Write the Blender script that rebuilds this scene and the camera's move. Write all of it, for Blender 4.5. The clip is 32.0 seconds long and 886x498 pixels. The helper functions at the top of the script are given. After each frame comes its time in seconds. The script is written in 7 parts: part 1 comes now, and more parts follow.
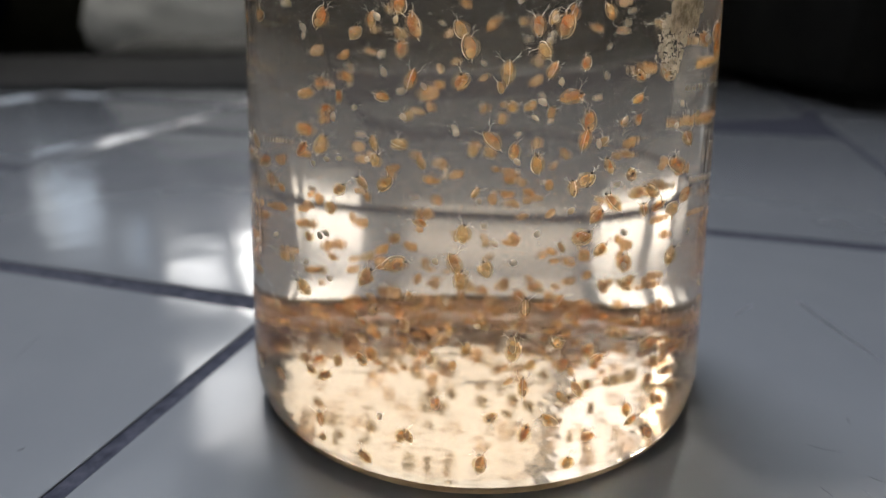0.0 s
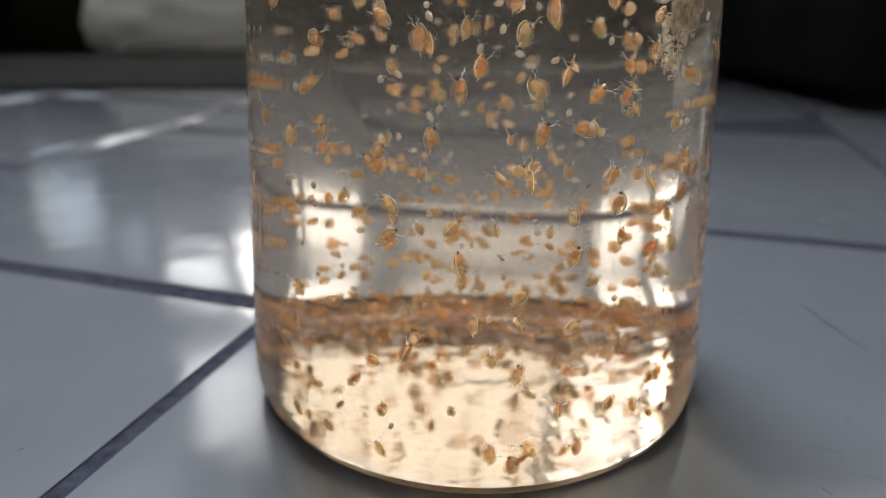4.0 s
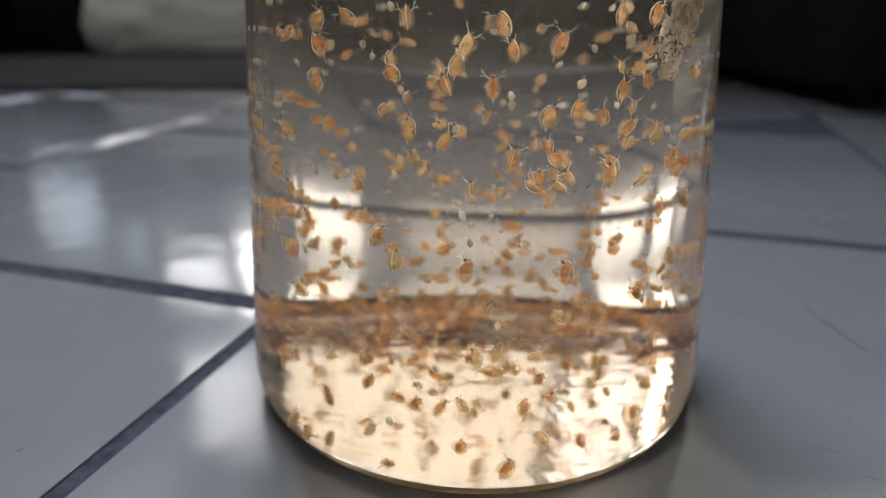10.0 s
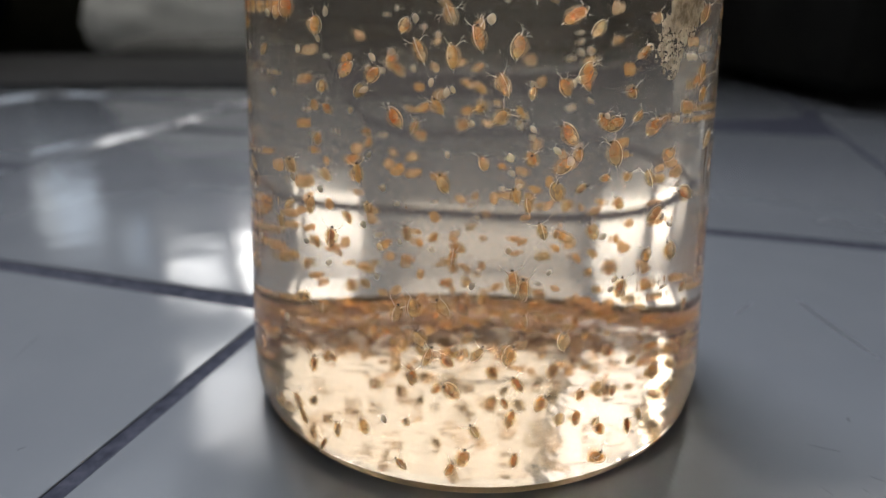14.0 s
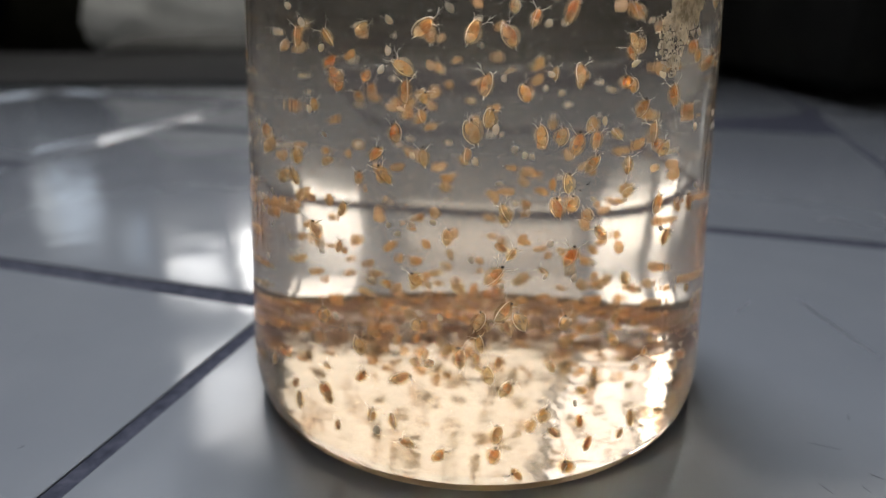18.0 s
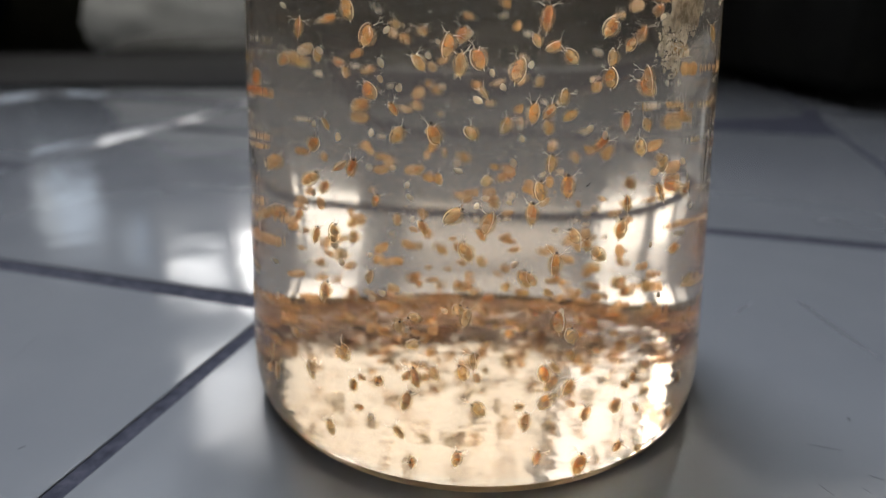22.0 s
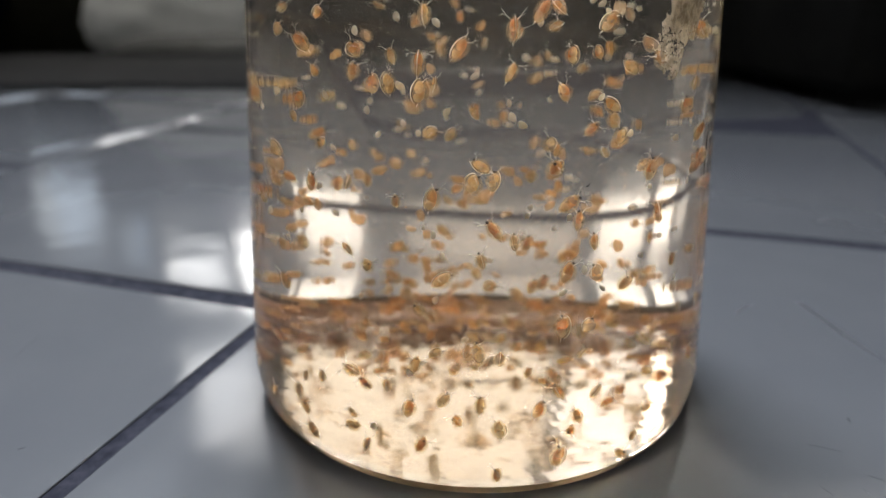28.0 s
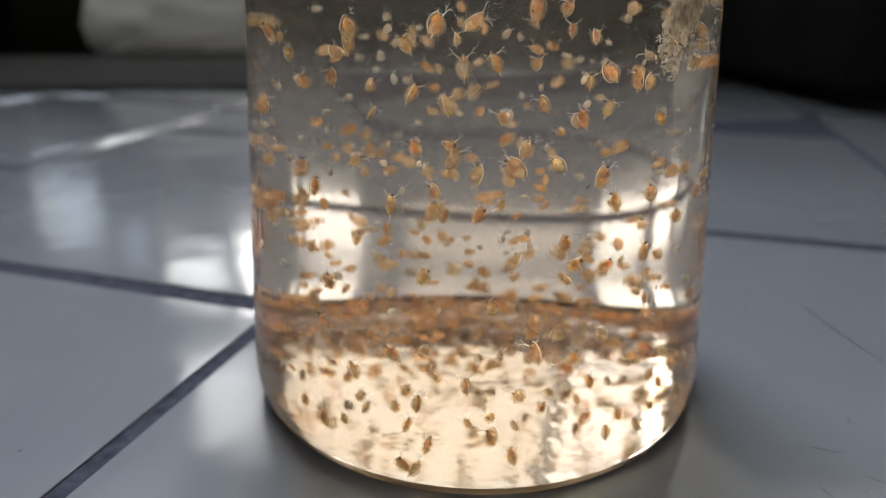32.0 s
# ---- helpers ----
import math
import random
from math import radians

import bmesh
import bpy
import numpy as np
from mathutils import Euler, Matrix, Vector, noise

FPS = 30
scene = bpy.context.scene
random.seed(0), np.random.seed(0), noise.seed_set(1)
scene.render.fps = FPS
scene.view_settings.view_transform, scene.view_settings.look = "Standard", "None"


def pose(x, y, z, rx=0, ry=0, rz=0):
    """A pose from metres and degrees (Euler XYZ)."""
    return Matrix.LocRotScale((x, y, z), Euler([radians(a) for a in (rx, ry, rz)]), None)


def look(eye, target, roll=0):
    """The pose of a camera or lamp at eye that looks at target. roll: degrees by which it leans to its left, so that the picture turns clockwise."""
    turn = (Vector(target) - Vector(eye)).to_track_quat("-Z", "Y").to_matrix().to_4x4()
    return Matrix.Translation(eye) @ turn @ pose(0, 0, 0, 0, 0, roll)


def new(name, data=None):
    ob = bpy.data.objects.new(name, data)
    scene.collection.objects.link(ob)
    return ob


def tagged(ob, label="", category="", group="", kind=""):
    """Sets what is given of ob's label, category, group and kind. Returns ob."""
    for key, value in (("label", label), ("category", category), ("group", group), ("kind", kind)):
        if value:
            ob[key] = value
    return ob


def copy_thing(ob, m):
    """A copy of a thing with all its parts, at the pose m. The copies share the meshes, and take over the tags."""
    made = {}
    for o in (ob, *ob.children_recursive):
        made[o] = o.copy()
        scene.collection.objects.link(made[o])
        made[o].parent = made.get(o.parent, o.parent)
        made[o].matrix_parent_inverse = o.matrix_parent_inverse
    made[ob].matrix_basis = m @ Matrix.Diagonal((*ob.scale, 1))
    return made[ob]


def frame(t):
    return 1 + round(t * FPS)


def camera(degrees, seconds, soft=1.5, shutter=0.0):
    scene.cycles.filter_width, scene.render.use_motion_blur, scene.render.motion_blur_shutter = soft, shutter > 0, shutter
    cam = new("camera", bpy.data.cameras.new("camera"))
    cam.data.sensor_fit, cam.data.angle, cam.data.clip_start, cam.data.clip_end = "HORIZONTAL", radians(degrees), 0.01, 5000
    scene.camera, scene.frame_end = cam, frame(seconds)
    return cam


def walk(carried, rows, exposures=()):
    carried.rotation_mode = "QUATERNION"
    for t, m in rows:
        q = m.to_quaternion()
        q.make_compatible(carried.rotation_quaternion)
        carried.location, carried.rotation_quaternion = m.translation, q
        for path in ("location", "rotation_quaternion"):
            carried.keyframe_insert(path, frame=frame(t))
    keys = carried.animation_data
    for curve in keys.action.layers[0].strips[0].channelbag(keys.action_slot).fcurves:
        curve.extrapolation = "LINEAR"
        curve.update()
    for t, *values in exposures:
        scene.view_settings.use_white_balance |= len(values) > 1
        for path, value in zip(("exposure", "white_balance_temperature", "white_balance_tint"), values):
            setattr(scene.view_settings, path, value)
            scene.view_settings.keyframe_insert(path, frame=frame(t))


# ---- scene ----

# ---------------------------------------------------------------- camera
cam = camera(70.0, 32.0, soft=1.0)
cam.data.dof.use_dof = True
cam.data.dof.focus_distance = 0.098
cam.data.dof.aperture_fstop = 12.0
# the phone sways a little about its level axis: seconds and tilt in degrees
TILTS = [(0, 68.64), (1, 68.57), (2, 68.64), (3, 68.70), (3.5, 68.62), (5.5, 68.64), (6, 68.69), (6.5, 68.71), (7, 68.61), (
         7.5, 68.57), (8, 68.67), (8.5, 68.74), (9, 68.81), (9.5, 68.74), (10, 68.65), (11, 68.62), (12, 68.62), (13, 68.64), (14, 68.57), (
         14.5, 68.64), (16.5, 68.50), (17, 68.35), (17.5, 68.39), (18, 68.39), (18.5, 68.48), (19, 68.50), (20, 68.50), (21, 68.36), (
         22, 68.50), (23, 68.51), (24, 68.42), (25, 68.41), (25.5, 68.50), (27.5, 68.50), (28, 68.56), (29, 68.63), (30, 68.57), (
         31, 68.63), (32, 68.69)]
walk(cam, [(t, pose(0.0, 0.0, 0.0785, tilt, 0, 0)) for t, tilt in TILTS], exposures=[(0.0, 0.3), (32.0, 0.3)])

# ---------------------------------------------------------------- light
world = bpy.data.worlds.new("world")
scene.world = world
world.use_nodes = True
wn = world.node_tree
sky = wn.nodes.new("ShaderNodeTexSky")
sky.sky_type = "NISHITA"
sky.sun_disc = False
sky.sun_elevation = radians(50)
sky.sun_rotation = radians(200)
wn.links.new(sky.outputs[0], wn.nodes["Background"].inputs[0])
wn.nodes["Background"].inputs[1].default_value = 0.09


def window_light(name, x, z, w, h, y, watts, colour):
    """Daylight that enters through one light of the window, facing into the room."""
    lamp = bpy.data.lights.new(name, "AREA")
    lamp.shape, lamp.size, lamp.size_y = "RECTANGLE", w, h
    lamp.energy, lamp.color = watts, colour
    ob = new(name, lamp)
    ob.matrix_world = look((x, y, z), (x, y - 1, z))
    return ob


WALL_Y = 1.75
# each: centre x, centre z, width, height, watts, colour
WINDOWS = [(-0.325, 1.335, 0.43, 0.87, 1.4, (1.0, 0.97, 0.92)),
           (-0.52, 0.68, 0.20, 0.24, 2.3, (1.0, 0.98, 0.95)),
           (0.455, 0.64, 0.31, 0.34, 3.0, (1.0, 0.99, 0.97)),
           (0.82, 1.415, 1.82, 1.03, 4.7, (1.0, 0.975, 0.92)),
           (-0.745, 0.69, 0.20, 0.16, 0.46, (1.0, 0.98, 0.95)),
           (0.67, 0.66, 0.07, 0.34, 0.50, (1.0, 0.97, 0.93)),
           (-0.25, 0.67, 0.23, 0.24, 1.9, (1.0, 0.98, 0.94)),
           (0.06, 0.68, 0.30, 0.18, 0.45, (1.0, 0.90, 0.76)),
           (-1.09, 0.505, 0.22, 0.24, 0.13, (0.90, 0.96, 1.0)),
           (-0.915, 0.60, 0.12, 0.16, 0.028, (0.80, 0.90, 1.0)),
           (-0.70, 1.14, 0.26, 0.42, 1.5, (1.0, 0.98, 0.95)),
           # unseen high opening, added as the main light on floor and animals
           (-0.48, 2.31, 1.70, 0.68, 405.0, (0.87, 0.935, 1.0))]
for wx, wz, ww, wh, wt, wc in WINDOWS:
    light = window_light("window_daylight", wx, wz, ww - 0.01, wh - 0.01, WALL_Y + 0.03, wt, wc)
    if wz > 2:
        light.data.spread = radians(131)      # narrowed so the floor near this wall falls dark; no reveal is built

# ---------------------------------------------------------------- materials


def material(name):
    m = bpy.data.materials.new(name)
    m.use_nodes = True
    nt = m.node_tree
    return m, nt, nt.nodes["Principled BSDF"]


def noise_ramp(nt, scale, stops, detail=4.0, coord="Object", rough=0.55):
    """A colour ramp driven by noise in the given coordinates; stops: (place, colour)."""
    tc = nt.nodes.new("ShaderNodeTexCoord")
    nz = nt.nodes.new("ShaderNodeTexNoise")
    nz.inputs["Scale"].default_value = scale
    nz.inputs["Detail"].default_value = detail
    nz.inputs["Roughness"].default_value = rough
    rp = nt.nodes.new("ShaderNodeValToRGB")
    while len(rp.color_ramp.elements) < len(stops):
        rp.color_ramp.elements.new(0.5)
    for el, (at, c) in zip(rp.color_ramp.elements, stops):
        el.position = at
        el.color = (*c, 1) if len(c) == 3 else c
    nt.links.new(tc.outputs[coord], nz.inputs["Vector"])
    nt.links.new(nz.outputs["Fac"], rp.inputs["Fac"])
    return rp.outputs["Color"], nz.outputs["Fac"]


def bump(nt, height, strength, distance):
    b = nt.nodes.new("ShaderNodeBump")
    b.inputs["Strength"].default_value = strength
    b.inputs["Distance"].default_value = distance
    nt.links.new(height, b.inputs["Height"])
    return b.outputs["Normal"]


def plain(name, stops, scale, rough, metal=0.0, relief=0.0, depth=0.001, spec=0.5):
    m, nt, p = material(name)
    col, fac = noise_ramp(nt, scale, stops)
    nt.links.new(col, p.inputs["Base Color"])
    p.inputs["Roughness"].default_value = rough
    p.inputs["Metallic"].default_value = metal
    p.inputs["Specular IOR Level"].default_value = spec
    if relief:
        nt.links.new(bump(nt, fac, relief, depth), p.inputs["Normal"])
    return m


def tile_material():
    m, nt, p = material("white_glazed_tile")
    col, fac = noise_ramp(nt, 9.0, [(0.3, (0.089, 0.094, 0.108)), (0.7, (0.114, 0.119, 0.132))], coord="Object")
    info = nt.nodes.new("ShaderNodeObjectInfo")
    hsv = nt.nodes.new("ShaderNodeHueSaturation")
    mr = nt.nodes.new("ShaderNodeMapRange")
    mr.inputs["To Min"].default_value, mr.inputs["To Max"].default_value = 0.94, 1.05
    nt.links.new(info.outputs["Random"], mr.inputs["Value"])
    nt.links.new(mr.outputs[0], hsv.inputs["Value"])
    nt.links.new(col, hsv.inputs["Color"])
    nt.links.new(hsv.outputs[0], p.inputs["Base Color"])
    dirt, _ = noise_ramp(nt, 55.0, [(0.35, (0.10, 0.10, 0.10)), (0.80, (0.17, 0.17, 0.17))], detail=6)
    nt.links.new(dirt, p.inputs["Roughness"])
    _, waves = noise_ramp(nt, 22.0, [(0, (0, 0, 0)), (1, (1, 1, 1))], detail=2)
    nt.links.new(bump(nt, waves, 0.13, 0.004), p.inputs["Normal"])
    p.inputs["IOR"].default_value = 1.52
    return m


def glass_material(name, rough=0.0, wave=0.0, film=0.0, drawn=0.0, tint=(0.985, 0.885, 0.755), film_tone=(0.84, 0.77, 0.68)):
    m, nt, p = material(name)
    p.inputs["Base Color"].default_value = (*tint, 1)
    p.inputs["Roughness"].default_value = rough
    if wave:
        _, fac = noise_ramp(nt, 70.0, [(0, (0, 0, 0)), (1, (1, 1, 1))], detail=3)
        nt.links.new(bump(nt, fac, wave, 0.003), p.inputs["Normal"])
    if drawn:
        # fine upright ripples left by the drawing of the glass
        tc, mp = nt.nodes.new("ShaderNodeTexCoord"), nt.nodes.new("ShaderNodeMapping")
        mp.inputs["Scale"].default_value = (1.0, 1.0, 0.05)
        nz = nt.nodes.new("ShaderNodeTexNoise")
        nz.inputs["Scale"].default_value, nz.inputs["Detail"].default_value = 330.0, 2.0
        nt.links.new(tc.outputs["Object"], mp.inputs["Vector"])
        nt.links.new(mp.outputs["Vector"], nz.inputs["Vector"])
        nt.links.new(bump(nt, nz.outputs[0], 1.0, drawn), p.inputs["Normal"])
    p.inputs["IOR"].default_value = 1.34
    p.inputs["Transmission Weight"].default_value = 1.0
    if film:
        # uneven scattering film: paints haze on the walls and shade on the heel
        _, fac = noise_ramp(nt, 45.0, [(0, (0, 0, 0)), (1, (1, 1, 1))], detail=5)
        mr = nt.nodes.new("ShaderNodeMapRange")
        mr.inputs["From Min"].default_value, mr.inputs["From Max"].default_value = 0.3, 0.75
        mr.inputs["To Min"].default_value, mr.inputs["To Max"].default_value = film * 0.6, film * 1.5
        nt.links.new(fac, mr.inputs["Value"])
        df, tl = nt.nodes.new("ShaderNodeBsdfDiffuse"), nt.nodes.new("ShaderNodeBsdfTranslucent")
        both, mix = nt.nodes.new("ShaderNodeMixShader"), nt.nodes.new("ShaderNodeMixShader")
        df.inputs["Color"].default_value = tl.inputs["Color"].default_value = (*film_tone, 1)
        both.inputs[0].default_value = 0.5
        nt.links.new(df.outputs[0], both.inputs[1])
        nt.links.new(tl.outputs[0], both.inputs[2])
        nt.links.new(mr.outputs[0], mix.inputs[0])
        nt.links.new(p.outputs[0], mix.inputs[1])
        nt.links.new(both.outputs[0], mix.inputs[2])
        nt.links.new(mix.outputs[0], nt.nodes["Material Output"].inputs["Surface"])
    return m


def clear_side_material():
    """Where water wets the glass: the two are matched, so light goes straight on."""
    m, nt, p = material("water_against_glass")
    tr = nt.nodes.new("ShaderNodeBsdfTransparent")
    tr.inputs["Color"].default_value = (1.0, 0.975, 0.945, 1)      # a faint tea colour
    nt.links.new(tr.outputs[0], nt.nodes["Material Output"].inputs["Surface"])
    return m


def translucent(name, stops, scale, through_part, clear=0.0, forward=0.12, tint=(1, 1, 1)):
    """Animal tissue: light is scattered from both sides, with some clear share."""
    m, nt, p = material(name)
    out = nt.nodes["Material Output"]
    col, _ = noise_ramp(nt, scale, stops, detail=3)
    info = nt.nodes.new("ShaderNodeObjectInfo")
    mr = nt.nodes.new("ShaderNodeMapRange")
    mr.inputs["To Min"].default_value, mr.inputs["To Max"].default_value = 0.90, 1.10
    hsv = nt.nodes.new("ShaderNodeHueSaturation")
    shift = nt.nodes.new("ShaderNodeMath")
    shift.operation = "MULTIPLY_ADD"
    nt.links.new(info.outputs["Random"], shift.inputs[0])
    shift.inputs[1].default_value, shift.inputs[2].default_value = 37.0, 0.3
    wrap = nt.nodes.new("ShaderNodeMath")
    wrap.operation = "FRACT"
    nt.links.new(shift.outputs[0], wrap.inputs[0])
    sat = nt.nodes.new("ShaderNodeMapRange")
    sat.inputs["To Min"].default_value, sat.inputs["To Max"].default_value = 0.50, 1.12
    nt.links.new(wrap.outputs[0], sat.inputs["Value"])
    nt.links.new(sat.outputs[0], hsv.inputs["Saturation"])
    nt.links.new(info.outputs["Random"], mr.inputs["Value"])
    nt.links.new(mr.outputs[0], hsv.inputs["Value"])
    nt.links.new(col, hsv.inputs["Color"])
    df = nt.nodes.new("ShaderNodeBsdfDiffuse")
    tl = nt.nodes.new("ShaderNodeBsdfTranslucent")
    mx = nt.nodes.new("ShaderNodeMixShader")
    mx.inputs[0].default_value = through_part
    nt.links.new(hsv.outputs[0], df.inputs["Color"])
    nt.links.new(hsv.outputs[0], tl.inputs["Color"])
    nt.links.new(df.outputs[0], mx.inputs[1])
    nt.links.new(tl.outputs[0], mx.inputs[2])
    last = mx.outputs[0]
    if forward:
        rf = nt.nodes.new("ShaderNodeBsdfRefraction")
        rf.inputs["Roughness"].default_value = 0.85
        rf.inputs["IOR"].default_value = 1.45
        nt.links.new(hsv.outputs[0], rf.inputs["Color"])
        m3 = nt.nodes.new("ShaderNodeMixShader")
        m3.inputs[0].default_value = forward
        nt.links.new(last, m3.inputs[1])
        nt.links.new(rf.outputs[0], m3.inputs[2])
        last = m3.outputs[0]
    if clear:
        tr = nt.nodes.new("ShaderNodeBsdfTransparent")
        tr.inputs["Color"].default_value = (*tint, 1)
        m2 = nt.nodes.new("ShaderNodeMixShader")
        m2.inputs[0].default_value = clear
        nt.links.new(last, m2.inputs[1])
        nt.links.new(tr.outputs[0], m2.inputs[2])
        last = m2.outputs[0]
    nt.links.new(last, out.inputs["Surface"])
    return m


TILE = tile_material()
GROUT = plain("dark_grout", [(0.3, (0.012, 0.013, 0.021)), (0.7, (0.036, 0.037, 0.052))], 400, 0.95, relief=0.5, depth=0.0006, spec=0.1)
# the pale film here stands in for the veil of the cloudy water
GLASS = glass_material("clear_glass", film=0.038, drawn=0.00006, tint=(0.98, 0.91, 0.81))
BASE_GLASS = glass_material("uneven_glass_base", 0.11, 0.13, tint=(0.985, 0.935, 0.855))
# near-black heel: the dark under the jar's edge is put into the glass
HEEL_GLASS = glass_material("shaded_glass_heel", 0.3, 0.2, film=0.62, tint=(0.03, 0.018, 0.008), film_tone=(0.07, 0.048, 0.028))
WET = clear_side_material()
WATER_TOP, _nt, _p = material("water_surface")
_p.inputs["Transmission Weight"].default_value = 1.0
_p.inputs["Roughness"].default_value = 0.0
_p.inputs["IOR"].default_value = 1.333
WALL = plain("brown_wall_paint", [(0.3, (0.052, 0.046, 0.038)), (0.7, (0.066, 0.059, 0.049))], 3, 0.8, relief=0.15)
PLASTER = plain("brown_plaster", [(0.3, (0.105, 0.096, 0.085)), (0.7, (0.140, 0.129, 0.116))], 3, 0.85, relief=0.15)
CEIL = plain("ceiling_paint", [(0.3, (0.062, 0.052, 0.042)), (0.7, (0.080, 0.068, 0.056))], 2, 0.85)
FRAME = plain("window_frame_paint", [(0.3, (0.45, 0.44, 0.42)), (0.7, (0.55, 0.54, 0.52))], 12, 0.5)
BLIND = plain("frosted_cream_pane", [(0.3, (0.50, 0.42, 0.30)), (0.7, (0.58, 0.50, 0.37))], 6, 0.7)
BLACK = plain("black_lacquer", [(0.3, (0.010, 0.010, 0.010)), (0.7, (0.018, 0.018, 0.017))], 15, 0.9, spec=0.05)
CHALK = plain("pale_scratch", [(0.3, (0.70, 0.71, 0.73)), (0.7, (0.80, 0.81, 0.83))], 300, 0.7)
NAVY = plain("navy_cloth", [(0.3, (0.003, 0.004, 0.012)), (0.7, (0.006, 0.008, 0.020))], 60, 0.95, relief=0.3, spec=0.1)
OLIVE = plain("dark_olive_cloth", [(0.3, (0.009, 0.009, 0.006)), (0.7, (0.016, 0.015, 0.010))], 60, 0.95, relief=0.3, spec=0.1)
CLOTH = plain("off_white_cloth", [(0.3, (0.68, 0.69, 0.68)), (0.7, (0.78, 0.79, 0.78))], 25, 0.9, relief=0.3)
GREY_CLOTH = plain("grey_cloth", [(0.3, (0.16, 0.16, 0.155)), (0.7, (0.23, 0.23, 0.225))], 25, 0.9, relief=0.3)
MAT = plain("dark_grey_weave", [(0.3, (0.012, 0.012, 0.013)), (0.7, (0.024, 0.024, 0.025))], 120, 0.9, relief=0.5, spec=0.2)
ORANGE = translucent("orange_tissue", [(0.42, (0.96, 0.63, 0.31)), (0.58, (0.99, 0.88, 0.63))], 1500, 0.66, clear=0.42, tint=(0.98, 0.68, 0.34))
AMBER = translucent("amber_tissue", [(0.42, (0.98, 0.80, 0.54)), (0.58, (0.99, 0.96, 0.85))], 1500, 0.66, clear=0.38, tint=(0.99, 0.80, 0.46))
RUST = translucent("rust_tissue", [(0.35, (0.84, 0.41, 0.15)), (0.65, (0.93, 0.58, 0.26))], 900, 0.6, clear=0.35, tint=(0.85, 0.40, 0.14))
SHELL = translucent("clear_shell", [(0.35, (0.97, 0.90, 0.78)), (0.65, (0.99, 0.96, 0.90))], 700, 0.7, clear=0.77, forward=0.0, tint=(0.99, 0.93, 0.80))
FAR_TISSUE = translucent("dull_orange_tissue", [(0.42, (0.93, 0.63, 0.37)), (0.58, (0.98, 0.83, 0.61))], 1500, 0.66, clear=0.48, tint=(0.96, 0.72, 0.45))
PALE = translucent("pale_tissue", [(0.35, (0.95, 0.92, 0.85)), (0.65, (0.99, 0.98, 0.95))], 900, 0.6)
EYEMAT = plain("black_eye", [(0.3, (0.01, 0.008, 0.008)), (0.7, (0.02, 0.015, 0.012))], 900, 0.3)
SILT = translucent("brown_silt", [(0.3, (0.60, 0.35, 0.19)), (0.7, (0.80, 0.53, 0.33))], 500, 0.5, forward=0.0)
CRUST = translucent("pale_scale_crust", [(0.35, (0.40, 0.34, 0.26)), (0.65, (0.85, 0.78, 0.66))], 700, 0.55, forward=0.0)

# ---------------------------------------------------------------- building helpers


def mesh_of(name, bm, mats, smooth=True):
    me = bpy.data.meshes.new(name)
    bm.normal_update()
    bm.to_mesh(me)
    bm.free()
    for m in (mats if isinstance(mats, (list, tuple)) else [mats]):
        me.materials.append(m)
    if smooth:
        me.shade_smooth()
    return me


def part(name, bm, mat, parent, label="", smooth=True):
    ob = new(name, mesh_of(name, bm, mat, smooth))
    if parent:
        ob.parent = parent
    if label:
        tagged(ob, label)
    return ob


def box_bm(x0, y0, z0, x1, y1, z1, bevel=0.0, segs=2):
    bm = bmesh.new()
    bmesh.ops.create_cube(bm, size=1.0, matrix=Matrix.Translation(((x0 + x1) / 2, (y0 + y1) / 2, (z0 + z1) / 2))
                          @ Matrix.Diagonal((x1 - x0, y1 - y0, z1 - z0, 1)))
    if bevel:
        bmesh.ops.bevel(bm, geom=bm.edges[:], offset=bevel, segments=segs, affect="EDGES", profile=0.5)
    return bm


def lathe_bm(profile, n, closed_bottom=False, closed_top=False, mats=None):
    """A surface of revolution about z from (radius, height) rows; mats gives each band a slot."""
    bm = bmesh.new()
    rings = []
    for r, z in profile:
        rings.append([bm.verts.new((r * math.cos(2 * math.pi * i / n), r * math.sin(2 * math.pi * i / n), z)) for i in range(n)])
    for k in range(len(rings) - 1):
        for i in range(n):
            f = bm.faces.new((rings[k][i], rings[k][(i + 1) % n], rings[k + 1][(i + 1) % n], rings[k + 1][i]))
            f.material_index = mats[k] if mats else 0
    if closed_bottom:
        bm.faces.new(rings[0][::-1])
    if closed_top:
        bm.faces.new(rings[-1])
    bmesh.ops.recalc_face_normals(bm, faces=bm.faces[:])
    return bm


def facing(bm, outward):
    """Turns an open sheet so that most of its area faces along outward(face centre)."""
    bm.normal_update()
    if sum(f.calc_area() * f.normal.dot(outward(f.calc_center_median())) for f in bm.faces) < 0:
        bmesh.ops.reverse_faces(bm, faces=bm.faces[:])
    return bm


# ---------------------------------------------------------------- room
ROOM = (-1.9, 1.9, -1.6, WALL_Y)          # x0, x1, y0, y1
floor = part("floor", box_bm(ROOM[0] - 0.1, ROOM[2] - 0.1, -0.10, ROOM[1] + 0.1, ROOM[3] + 0.1, -0.0005), GROUT, None, smooth=False)
tagged(floor, "dark grey recessed grout bed under white tiles", "floor", kind="structure")


def wall(name, *dims, mat=WALL, label="plain brown painted interior wall"):
    ob = part(name, box_bm(*dims), mat, None, smooth=False)
    return tagged(ob, label, "wall", kind="structure")


